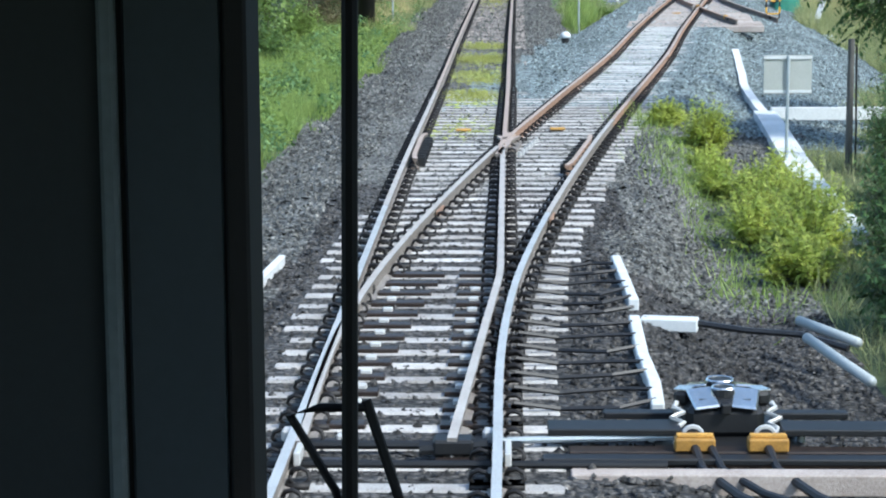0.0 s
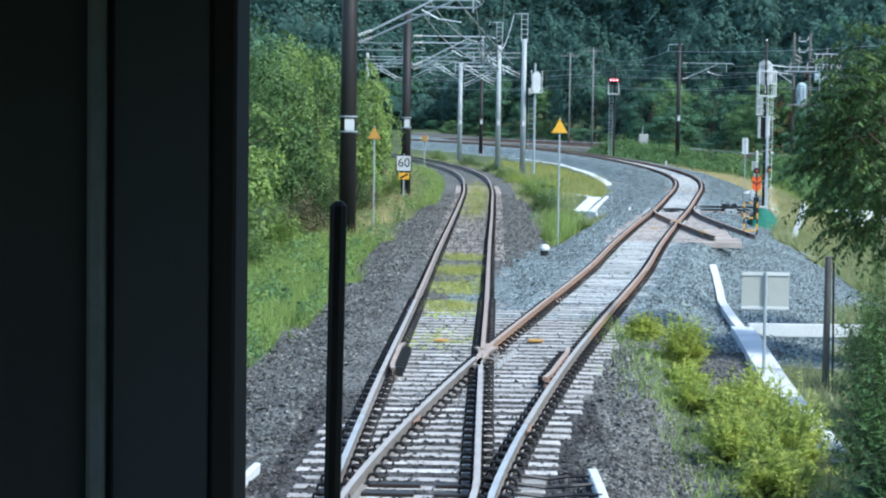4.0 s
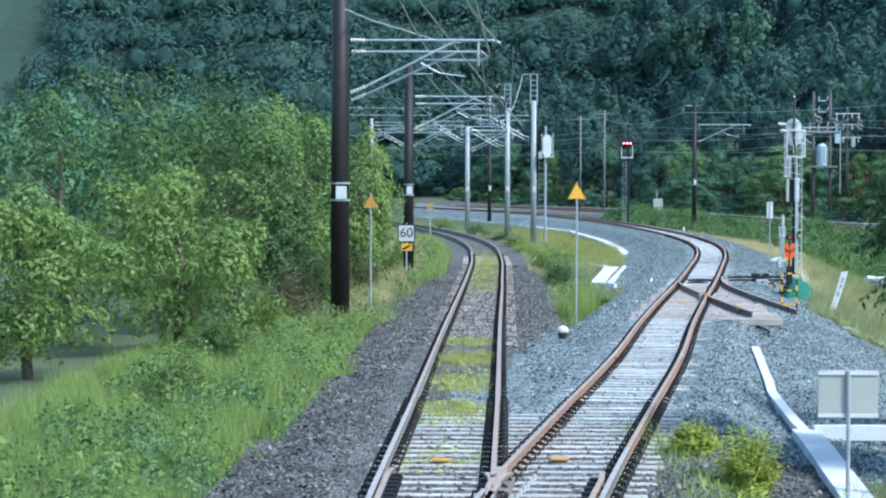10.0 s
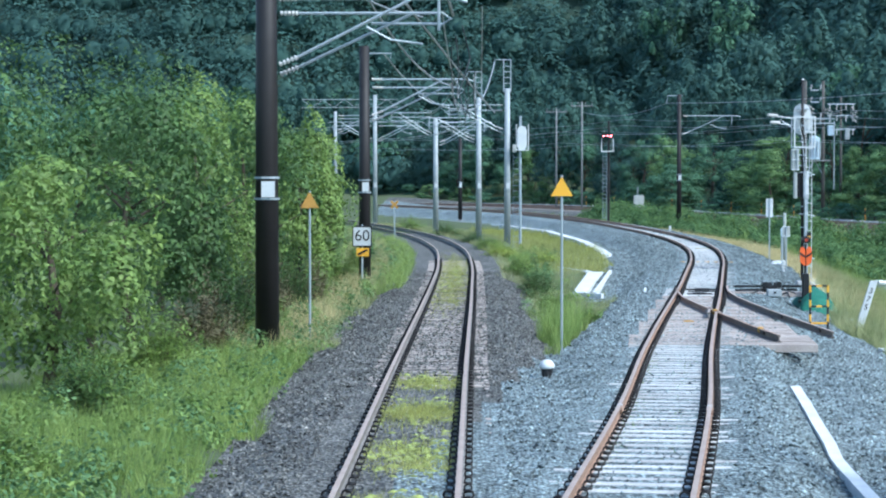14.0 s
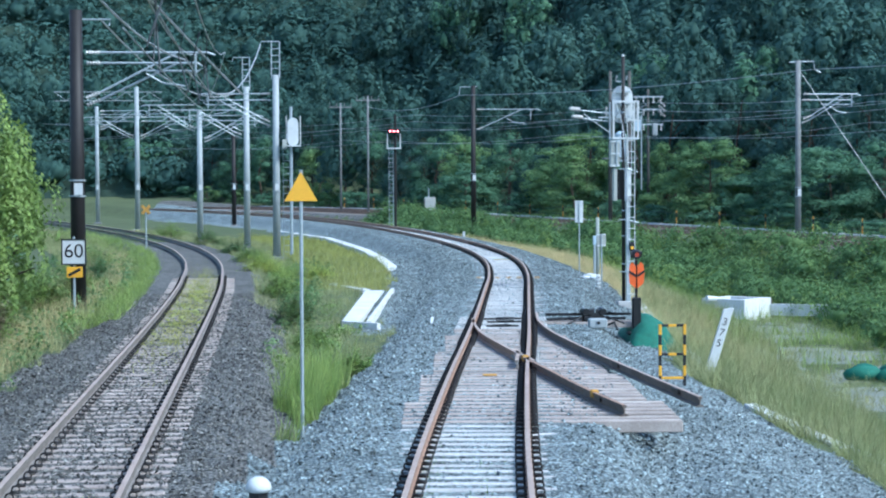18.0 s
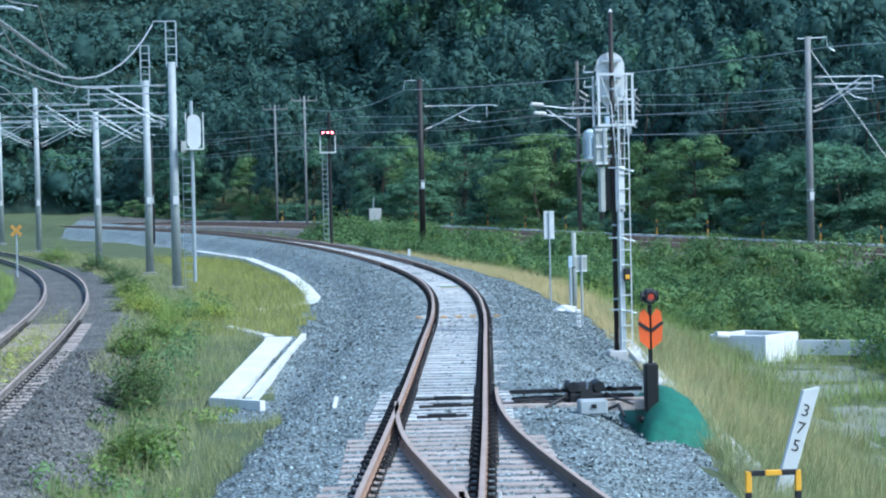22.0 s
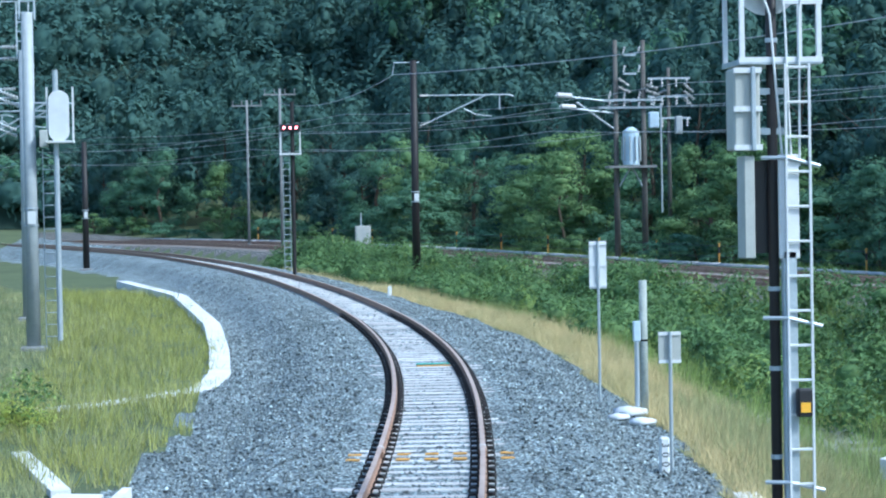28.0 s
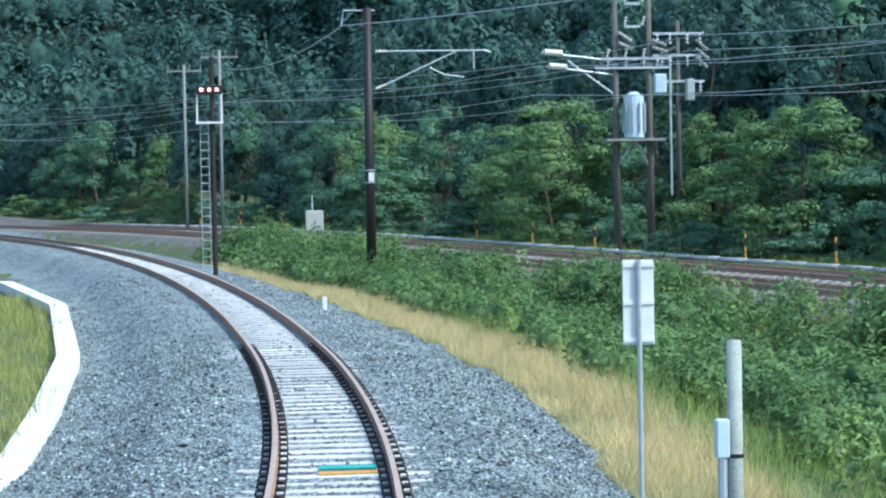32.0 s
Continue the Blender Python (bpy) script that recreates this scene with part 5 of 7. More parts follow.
for ty in np.concatenate([np.arange(160, 222, 2.7), np.arange(222, 250, 4.4), np.arange(253, 318, 5.5)]):
    r = random.Random(500 + i)
    tree("lineside_shrub", float(MAIN(ty)) + r.uniform(7.6, 10.2), float(ty) + r.uniform(-1.5, 1.5), r.uniform(1.0, 2.6), r.uniform(1.3, 2.1), 0.08, (LEAF_MID, LEAF_OLIVE, LEAF_MID)[r.randrange(3)], "rounded leafy shrub behind the main line", k=18, n=190, r0=0.05, seed=500 + i, low=-0.3, flat=0.6, far=True, small=0.34, loose=0.8, group="shrubs behind the main line", category="shrub")
    i += 1


# the wooded hill itself
def woods():
    r = np.random.RandomState(71)
    cl_dark, cl_mid = [], []
    for _ in range(190):
        y = r.uniform(165, 335)
        d = 20 + 50 * r.rand() ** 1.3
        x = float(MAIN(min(y, 320))) + d
        if y > 255:
            x = r.uniform(-60, 60)
            if x < float(MAIN(min(y, 320))) + 10 and y < 290:
                y = r.uniform(290, 335)
        z = float(lay(x, y)[0])
        h = r.uniform(9, 15)
        rad = r.uniform(2.4, 4.0)
        out = cl_mid if r.rand() < 0.18 else cl_dark
        out.extend(crown_clumps((x, y, z + h * 0.55), (rad, rad, h * 0.5), 20, 66, r, 0.34, 0.8))
    for cl, mt, lab in ((cl_dark, LEAF_HAZE, "dark dense forest on the hill"), (cl_mid, LEAF_MID, "lighter green trees in the hill forest")):
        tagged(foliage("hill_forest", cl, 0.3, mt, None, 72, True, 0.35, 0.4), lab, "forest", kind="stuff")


woods()
# left far woods behind the straight track
def left_woods():
    r = np.random.RandomState(75)
    cl = []
    for _ in range(95):
        y = r.uniform(120, 330)
        x = float(STRAIGHT(min(y, 228))) - r.uniform(11, 50) - max(0, y - 228) * 0.6
        z = float(lay(x, y)[0])
        h, rad = r.uniform(5, 11), r.uniform(2.4, 3.6)
        cl.extend(crown_clumps((x, y, z + h * 0.5), (rad, rad, h * 0.5), 9, 60, r, 0.45))
    tagged(foliage("far_woods", cl, 0.4, LEAF_MID, None, 76, True), "green woods beyond the straight track", "forest", kind="stuff")


left_woods()


def backdrop_hill():
    """The high dark slope behind the trees, lumpy, closing the view."""
    xs, ys = np.arange(-170, 230, 5.0), np.arange(110, 480, 5.0)
    verts = []
    for y in ys:
        m = float(MAIN(np.clip(y, 60, 320)))
        for x in xs:
            k = max(0.0, x - m - 26, (y - 285) * 0.9)
            verts.append((x, y, -6 + 1.15 * min(k, 60) + 2.0 * fbm(x, y, 0.08) + 1.2 * fbm(x, y, 0.3)))
    n = len(xs)
    # tree crowns all over the slope
    r = np.random.RandomState(77)
    cl = []
    while len(cl) < 2500:
        x, y, z = verts[r.randint(len(verts))]
        if 1 < z < 38 and -70 < x < 85 and y < 385:
            s = r.uniform(1.6, 4.4)
            cl.append(((x + r.uniform(-2, 2), y + r.uniform(-2, 2), z + 0.6), (s, s, s * r.uniform(0.8, 1.5)), int(16 * s * s ** 0.5) + 22))
    tagged(foliage("slope_forest", cl[::2], 0.37, LEAF_HAZE, None, 78, True, 0.35, 0.45), "dark tree crowns covering the slope", "forest", kind="stuff")
    tagged(foliage("slope_forest", cl[1::2], 0.37, LEAF_HAZE_SHADE, None, 79, True, 0.35, 0.45), "darker tree crowns covering the slope", "forest", kind="stuff")
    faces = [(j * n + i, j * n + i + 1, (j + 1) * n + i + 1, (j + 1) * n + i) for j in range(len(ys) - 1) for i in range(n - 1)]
    me = mesh_of("wooded_hill", verts, faces, FOREST_FLOOR_SHADE)
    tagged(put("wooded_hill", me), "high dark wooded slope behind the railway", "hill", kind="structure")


backdrop_hill()


# ---- masts, overhead line, signals ----
def insulator(bm, a, b, n=4, r=0.07):
    a, b = Vector(a), Vector(b)
    rod(bm, a, b, r * 0.35, n=6)
    for i in range(n):
        c = a.lerp(b, (i + 0.5) / n)
        d = (b - a).normalized() * 0.025
        rod(bm, c - d, c + d, r, r * 0.7, 8)


def cantilever(parent, base, reach, z_top, z_low, side=1, twin=True):
    """Bracket arms for the overhead wires, from a mast: two top tubes, two struts, insulators at the mast, a steady arm. base: the mast's place."""
    gap = 0.32
    for k in range(2 if twin else 1):
        z = z_top - k * gap
        dy = 0.28 * k
        tip = reach * (1.0 if k == 0 else 0.92)
        bm = bmesh.new()
        x1 = side * 0.75
        tube(bm, [(x1, dy, z), (side * (tip - 0.25), dy, z), (side * tip, dy, z - 0.08)] if k == 0 else [(x1, dy, z), (side * (tip - 0.2), dy, z), (side * tip, dy, z - 0.13), (side * (tip - 0.2), dy, z - 0.26), (side * (tip - 1.9), dy, z - 0.24)], 0.04, 6)
        part("top_tube", bm, GALV, parent)
        bm = bmesh.new()
        tube(bm, [(x1, dy, z_low - k * 0.22 + 0.18), (side * reach * 0.72, dy, z - 0.02)], 0.04, 6)
        part("strut", bm, GALV, parent)
        for zz, z2 in ((z, z), (z_low - k * 0.22, z_low - k * 0.22 + 0.18)):
            bm = bmesh.new()
            insulator(bm, (side * 0.3, dy, zz), (side * 0.75, dy, z2), 5)
            part("insulator", bm, INSUL, parent)
    bm = bmesh.new()
    tube(bm, [(side * reach * 0.5, 0, z_top - gap - 0.35), (side * reach * 0.62, 0, z_top - gap - 0.65), (side * reach * 0.78, 0, z_top - gap - 0.75)], 0.03, 6)
    rod(bm, (side * reach * 0.86, 0, z_top), (side * reach * 0.86, 0, z_top - 0.75), 0.035, n=6)
    part("steady_arm", bm, GALV, parent)


def mast(x, y, h, w, material, label, z0=None, plate=3.6, taper=0.8, lattice=False):
    """A railway mast: a tapered square shaft with a foot, clamps and a white tag."""
    z0 = float(lay(x, y)[0]) - 0.1 if z0 is None else z0
    ob = thing("overhead_mast", pose(x, y, z0), label, "mast", "masts of the overhead line")
    bm = bmesh.new()
    rod(bm, (0, 0, 0), (0, 0, h - z0), w / 2, w / 2 * taper, 10)
    shaft = part("shaft", bm, material, ob, smooth=True)
    part("foot", one(box, (w * 1.8, w * 1.8, 0.25), (0, 0, 0.1), bevel=0.04), POLE_CONC, ob)
    if plate:
        part("tag", one(box, (w * 0.55, 0.02, 0.38), (w * 0.1, -w * 0.55, plate - z0)), WHITE, shaft, "white number tag")
        for dz in (-0.25, 0.25):
            part("band", one(rod, (0, 0, plate - z0 + dz), (0, 0, plate - z0 + dz + 0.05), w * 0.53, n=10), GALV, shaft)
    if lattice:
        bm = bmesh.new()
        for d in (-0.22, 0.22):
            rod(bm, (d, 0, h - z0 - 0.2), (d, 0, h - z0 + 1.8), 0.035, n=5)
        for i in range(5):
            rod(bm, (-0.22, 0, h - z0 + 0.35 * i), (0.22, 0, h - z0 + 0.35 * i), 0.025, n=5)
        tube(bm, [(0.22, 0, h - z0 + 1.8), (-0.75, 0, h - z0 + 1.8), (-0.85, 0, h - z0 + 1.55)], 0.03, 5)
        part("lattice_top", bm, GALV, ob)
    return ob


m1 = mast(-4.62, 69.2, 12.5, 0.58, POLE_DARK, "tall dark brown mast carrying bracket arms")
z0 = m1.matrix_basis.translation.z
cantilever(m1, None, 4.75, 8.1 - z0, 6.55 - z0)
m2 = mast(-4.08, 104.3, 9.3, 0.5, POLE_DARK, "dark brown mast with bracket arms by the speed board")
z0 = m2.matrix_basis.translation.z
cantilever(m2, None, 4.4, 7.95 - z0, 6.5 - z0)
part("top_bracket", one(tube, [(0.2, 0, 9.0 - z0), (1.1, 0, 9.0 - z0), (1.05, 0, 8.8 - z0)], 0.03, 6), GALV, m2)
m3 = mast(2.5, 149.3, 9.6, 0.42, POLE_GREY, "tall grey mast with a lattice top and ladder", lattice=True)
m4 = mast(0.79, 165, 9.7, 0.42, POLE_GREY, "grey mast with bracket arms beyond the curve", lattice=True)
m5 = mast(-2.37, 175, 8.6, 0.42, POLE_GREY, "grey mast with bracket arms further along")
m6 = mast(-8.26, 205, 11.6, 0.42, POLE_GREY, "far grey mast with bracket arms")
m7 = mast(-0.74, 215, 8.0, 0.4, POLE_DARK, "far dark mast beside the main line")
m8 = mast(-13.4, 230, 11.0, 0.4, POLE_GREY, "far grey mast before the hill")
for m, rch, zt, sd in ((m3, 4.2, 8.6, -1), (m4, 4.0, 8.3, -1), (m5, 4.2, 8.3, 1), (m6, 4.4, 9.2, 1), (m6, 4.2, 9.2, -1), (m8, 4.5, 10.6, 1), (m5, 3.8, 9.0, -1)):
    z0 = m.matrix_basis.translation.z
    cantilever(m, None, rch, zt - z0, zt - 1.5 - z0, sd)
def lattice_beam(parent, x0, x1, z0, z1):
    """A galvanised truss: two chords with zigzag webbing."""
    bm = bmesh.new()
    rod(bm, (x0, 0, z0), (x1, 0, z0), 0.035, n=6)
    rod(bm, (x0, 0, z1), (x1, 0, z1), 0.035, n=6)
    n = 9
    for i in range(n):
        a, b = x0 + (x1 - x0) * i / n, x0 + (x1 - x0) * (i + 1) / n
        rod(bm, (a, 0, z0 if i % 2 else z1), (b, 0, z1 if i % 2 else z0), 0.022, n=5)
    part("lattice_beam", bm, POLE_GREY, parent, "galvanised lattice beam")


z0 = m6.matrix_basis.translation.z
lattice_beam(m6, -6.5, 2.0, 10.5 - z0, 11.2 - z0)
m9 = mast(17.3, 190.8, 11.0, 0.42, POLE_DARK, "dark mast of the main line with one bracket", plate=4.2)
z0 = m9.matrix_basis.translation.z
cantilever(m9, None, 5.0, 9.25 - z0, 7.75 - z0, 1, False)
part("top_bracket", one(tube, [(0.3, 0, 10.9 - z0), (-0.95, 0, 10.9 - z0), (-1.05, 0, 10.3 - z0)], 0.035, 6), GALV, m9)
m10 = mast(32.0, 153.0, 10.6, 0.36, POLE_CONC, "grey concrete mast of the main line with brackets", plate=3.15)
z0 = m10.matrix_basis.translation.z
cantilever(m10, None, 3.6, 8.7 - z0, 7.3 - z0, 1)
part("top_bracket", one(tube, [(-0.5, 0, 10.5 - z0), (0.9, 0, 10.55 - z0), (0.95, 0, 10.1 - z0), (1.3, 0, 9.9 - z0)], 0.04, 6), GALV, m10)
part("guy_wire", one(tube, [(0.1, 0, 10.0 - z0), (6.8, -3, -1.0)], 0.02, 5), WIRE, m10)
part("guy_sleeve", one(rod, (4.55, -2.0, 10.0 - z0 - 7.15), (4.95, -2.2, 10.0 - z0 - 7.8), 0.07, n=8), GALV, m10, "pale guy wire sleeve")
for x, y, h in ((9.2, 238, 11.6), (11.4, 229.3, 11.9)):
    p = mast(x, y, h, 0.2, POLE_CONC, "far slim concrete pole behind the main line", plate=0)
    bm = bmesh.new()
    z0 = p.matrix_basis.translation.z
    box(bm, (2.2, 0.08, 0.1), (0, 0, h - z0 - 0.4))
    for d in (-1.0, -0.35, 0.35, 1.0):
        insulator(bm, (d, 0, h - z0 - 0.35), (d, 0, h - z0), 2, 0.06)
    part("crossarm", bm, POLE_CONC, p)


def ladder(parent, x, y, z0, z1, w, material, step=0.3):
    for d in (-w / 2, w / 2):
        side = part("ladder_rail", one(box, (0.024, 0.04, z1 - z0), (x + d, y, (z0 + z1) / 2)), material, parent)
    parent = side
    bm_me = None
    z = z0 + 0.15
    while z < z1:
        if bm_me is None:
            ob = part("rung", one(rod, (-w / 2, 0, 0), (w / 2, 0, 0), 0.016, n=5), material, parent)
            ob.matrix_basis = pose(x, y, z)
            bm_me = ob.data
        else:
            put("rung", bm_me, parent, pose(x, y, z))
        z += step


ladder(m3, 0.55, 0, 0, 6.0, 0.36, GALV, 0.35)


def oval(bm, rx, rz, t, at):
    """An upright plate with round ends, thickness t along y."""
    n = 24
    out = []
    for s in (-t / 2, t / 2):
        out.append([bm.verts.new((at[0] + rx * math.cos(a), at[1] + s, at[2] + math.copysign(rz - rx, math.sin(a)) + rx * math.sin(a))) for a in (2 * math.pi * (i + 0.5) / n for i in range(n))])
    bm.faces.new(out[0])
    bm.faces.new(out[1][::-1])
    for i in range(n):
        bm.faces.new((out[0][i], out[1][i], out[1][(i + 1) % n], out[0][(i + 1) % n]))


PLATE_Z = 6.30


def signal_mast():
    """The tall colour-light signal seen from behind: oval backing plate, working cage, cases and ladder."""
    ob = thing("signal_mast", pose(14.6, 110.4, -0.75), "tall railway signal with white oval backing plate and ladder", "signal")
    b = 0.95
    part("pole", one(rod, (0, 0, 0), (0, 0, 8.0 + b), 0.062, n=12), POLE_DARK, ob, "black tubular pole", True)
    part("foot", one(box, (0.5, 0.5, 0.3), (0, 0, 0.1), bevel=0.03), CONCRETE, ob)
    part("finial", one(rod, (0, 0, 8.0 + b), (0, 0, 8.08 + b), 0.06, 0.02), WHITE, ob)
    part("backing_plate", one(oval, 0.37, 0.68, 0.05, (0.0, 0.16, PLATE_Z + b)), WHITE, ob, "white oval backing plate")
    part("light_case", one(box, (0.3, 0.26, 1.05), (0.0, 0.32, PLATE_Z + b), bevel=0.03), BLACK, ob)
    for dz in (-0.45, 0.0, 0.45):
        part("clamp", one(box, (0.5, 0.12, 0.06), (0, 0.04, PLATE_Z + dz + b)), GALV, ob)
    # cage of white angle bars
    for x in (-0.36, 0.52):
        part("cage_upright", one(box, (0.055, 0.055, 1.3), (x, -0.1, 5.75 + b)), WHITE, ob)
        part("cage_upright", one(box, (0.05, 0.05, 1.3), (x, 0.7, 5.75 + b)), WHITE, ob)
    for z, x0, x1 in ((5.1, -0.4, 0.56), (6.4, -0.4, 0.56), (5.75, 0.1, 0.56)):
        part("cage_bar", one(box, (x1 - x0, 0.06, 0.06), ((x0 + x1) / 2, -0.1, z + b)), WHITE, ob)
    part("cage_floor", one(box, (0.95, 0.85, 0.06), (0.08, 0.3, 5.08 + b)), GALV, ob)
    for s in (-0.33, 0.05, 0.42):
        part("chain", one(tube, [(s * 0.9, -0.12, 6.35 + b), (s * 0.45 + 0.1, -0.14, 5.6 + b), (s * 0.25 + 0.16, -0.16, 3.9 + b)], 0.014, 5), WHITE, ob)
    part("relay_case", one(box, (0.3, 0.4, 0.92), (-0.32, 0.05, 4.55 + b), bevel=0.02), GREYBOX, ob, "pale grey relay case")
    part("case_bracket", one(box, (0.5, 0.1, 0.07), (-0.1, 0.0, 4.75 + b)), GALV, ob)
    part("case_bracket", one(box, (0.5, 0.1, 0.07), (-0.1, 0.0, 4.3 + b)), GALV, ob)
    part("side_panel", one(box, (0.12, 0.35, 1.15), (-0.3, 0.05, 3.45 + b), bevel=0.01), GREYBOX, ob, "tall white side panel")
    part("front_panel", one(box, (0.23, 0.06, 1.17), (0.14, -0.14, 3.45 + b), bevel=0.01), WHITE, ob, "tall white front panel")
    part("dark_panel", one(box, (0.25, 0.1, 1.05), (-0.1, 0.1, 3.45 + b)), BLACK, ob)
    part("cable_duct", one(box, (0.16, 0.1, 3.7), (0.14, -0.12, 1.1 + b), bevel=0.01), GALV, ob, "galvanised cable duct")
    ladder(ob, 0.24, -0.2, 0.35, 5.05 + b, 0.27, WHITE, 0.39)
    for dx, dz, hh in ((-0.26, 4.55, 0.94),):
        part("case_post", one(box, (0.05, 0.05, hh), (dx, -0.19, dz + b), bevel=0.008), GALV, ob)
    for dz in (4.12, 4.55, 4.98):
        part("case_strap", one(box, (0.32, 0.03, 0.06), (-0.32, -0.175, dz + b)), WHITE, ob)
    for dz in (0.6, 1.6, 2.5, 5.3, 6.0):
        part("pole_band", one(rod, (0, 0, dz + b), (0, 0, dz + b + 0.05), 0.072, n=12), GALV, ob)
    for z in (0.35, 2.2, 4.0):
        part("ladder_bracket", one(tube, [(-0.16, -0.1, z + b), (0.1, -0.2, z + b), (0.5, -0.16, z + b - 0.1)], 0.025, 6), GALV, ob)
    phone = part("telephone_box", one(box, (0.17, 0.12, 0.32), (0.26, -0.24, 1.25 + b), bevel=0.02), BLACK, ob)
    part("telephone_label", one(box, (0.11, 0.012, 0.11), (0.26, -0.308, 1.2 + b)), YELLOW, phone, "amber square label")


signal_mast()


def lit_signal(x, y, zb, zh):
    ob = thing("red_signal", pose(x, y, zb), "far railway signal showing three red lights", "signal")
    part("pole", one(rod, (0.1, 0, 0), (0.1, 0, zh - zb + 1.2), 0.09, n=8), POLE_DARK, ob)
    ladder(ob, -0.2, 0, 0, zh - zb - 1.1, 0.3, GALV)
    head = part("head", one(box, (0.95, 0.22, 0.34), (0, -0.1, zh - zb), bevel=0.04), BLACK, ob)
    for i in (-1, 0, 1):
        part("lens", one(rod, (0.28 * i, -0.215, zh - zb), (0.28 * i, -0.235, zh - zb), 0.062, n=12), RED_LIT, head, "lit red lens")
        part("hood", one(tube, [(0.28 * i - 0.1, -0.3, zh - zb), (0.28 * i, -0.3, zh - zb + 0.11), (0.28 * i + 0.1, -0.3, zh - zb)], 0.015, 5), BLACK, head)
    for d in (-0.45, 0.45):
        part("cage_upright", one(box, (0.06, 0.06, 1.1), (d, 0, zh - zb - 0.65)), WHITE, ob)
    part("cage_floor", one(box, (1.0, 0.5, 0.07), (0, 0, zh - zb - 1.2)), WHITE, ob)


lit_signal(10.95, 183.5, 0.3, 7.45)

# second signal, on the grey mast side
s2 = thing("branch_signal", pose(3.3, 149.0, 0.0), "signal with white oval plate seen from behind", "signal")
part("pole", one(rod, (0, 0, 0), (0, 0, 7.9), 0.08, n=10), GALV, s2)
part("backing_plate", one(oval, 0.3, 0.75, 0.05, (0.1, -0.12, 6.55)), WHITE, s2, "white oval backing plate")
part("light_case", one(box, (0.26, 0.22, 1.0), (0.1, 0.06, 6.55), bevel=0.03), BLACK, s2)
for d in (-0.25, 0.5):
    part("cage_upright", one(box, (0.05, 0.05, 1.6), (d, 0, 6.6)), WHITE, s2)
part("cage_floor", one(box, (0.8, 0.6, 0.06), (0.12, 0, 5.8)), WHITE, s2)
part("case", one(box, (0.25, 0.25, 0.5), (-0.35, 0, 5.9), bevel=0.02), GREYBOX, s2)


def power_poles():
    ob = thing("transformer_poles", pose(28.6, 197.0, float(lay(28.6, 197.0)[0]) - 0.1), "pair of concrete poles with a pale blue transformer", "utility pole")
    b = -ob.matrix_basis.translation.z
    for d in (0, 1.5):
        part("pole", one(rod, (d, 0, 0), (d, 0, 12.4 + b), 0.17, 0.12, 10), POLE_OLD, ob, smooth=True)
    tank = part("transformer", one(rod, (0.75, -0.25, 5.75 + b), (0.75, -0.25, 7.55 + b), 0.45, 0.45, 16), BLUEBOX, ob, "pale blue transformer tank")
    for a in range(6):
        part("cooling_fin", one(box, (0.05, 0.12, 1.3), (0.75 + 0.5 * math.cos(a * 0.63 + 3.14), -0.25 + 0.5 * math.sin(a * 0.63 + 3.14), 6.6 + b)), POLE_GREY, tank)
    part("tank_lid", one(rod, (0.75, -0.25, 7.55 + b), (0.75, -0.25, 7.75 + b), 0.4, 0.15, 16), BLUEBOX, tank)
    part("platform", one(box, (2.6, 1.3, 0.12), (0.75, -0.1, 5.65 + b)), POLE_CONC, ob)
    for d, e in ((0, 0.7), (1.5, 0.8)):
        part("platform_brace", one(rod, (d, 0, 4.4 + b), (e, -0.3, 5.6 + b), 0.05, n=6), POLE_GREY, ob)
    for z in (9.2, 8.8, 10.6, 11.6):
        arm = part("crossarm", one(box, (3.4 if z < 10 else 0.7, 0.1, 0.11), (0.75, -0.2, z + b)), GALV, ob)
        for d in (-0.7, 0.1, 0.9, 1.7) if z < 10 else (0.1, 0.9):
            bm = bmesh.new()
            insulator(bm, (0.3 + d, -0.2, z + b + 0.06), (0.3 + d + 0.1, -0.2, z + b + 0.45), 3, 0.08)
            part("insulator", bm, INSUL, arm)
    # brackets that reach over the main line
    for z, l in ((9.35, 3.4), (8.75, 3.2)):
        part("line_arm", one(tube, [(0, 0, z - 0.25 + b), (-1.4, -0.4, z - 0.1 + b), (-l, -1.0, z + 0.1 + b)], 0.05, 6), GALV, ob)
        part("arm_insulator", one(rod, (-l + 0.9, -0.75, z + 0.08 + b), (-l + 0.1, -0.98, z + 0.13 + b), 0.14, n=10), INSUL, ob, "pale bulging insulator")
    part("strut", one(tube, [(0, 0, 7.6 + b), (-2.2, -0.6, 9.1 + b)], 0.05, 6), GALV, ob)
    for xa, za, xb, zb in ((0.1, 10.35, 0.7, 9.95), (0.1, 9.9, 0.75, 9.6), (1.6, 10.0, 2.25, 9.75), (1.6, 9.7, 2.3, 9.45)):
        bm = bmesh.new()
        insulator(bm, (xa, -0.25, za + b), (xb, -0.25, zb + b), 6, 0.12)
        part("insulator_string", bm, DISC, ob, "slanted string of grey disc insulators")
    part("down_pipe", one(rod, (2.4, -0.2, 3.2 + b), (2.4, -0.2, 9.0 + b), 0.05, n=6), GALV, ob)
    p = thing("utility_pole", pose(32.4, 201.5, float(lay(32.4, 201.5)[0])), "grey pole with crossarms and hanging switches", "utility pole")
    b = -p.matrix_basis.translation.z
    part("pole", one(rod, (0, 0, 0), (0, 0, 11.2 + b), 0.13, 0.1, 10), POLE_OLD, p, smooth=True)
    for z in (10.6, 9.6, 8.4):
        arm = part("crossarm", one(box, (2.4, 0.1, 0.11), (0, -0.15, z + b)), GALV, p)
        for d in (-1.0, -0.4, 0.4, 1.0):
            bm = bmesh.new()
            insulator(bm, (d, -0.2, z + b - 0.5), (d, -0.2, z + b), 3, 0.09)
            part("insulator", bm, INSUL, arm)
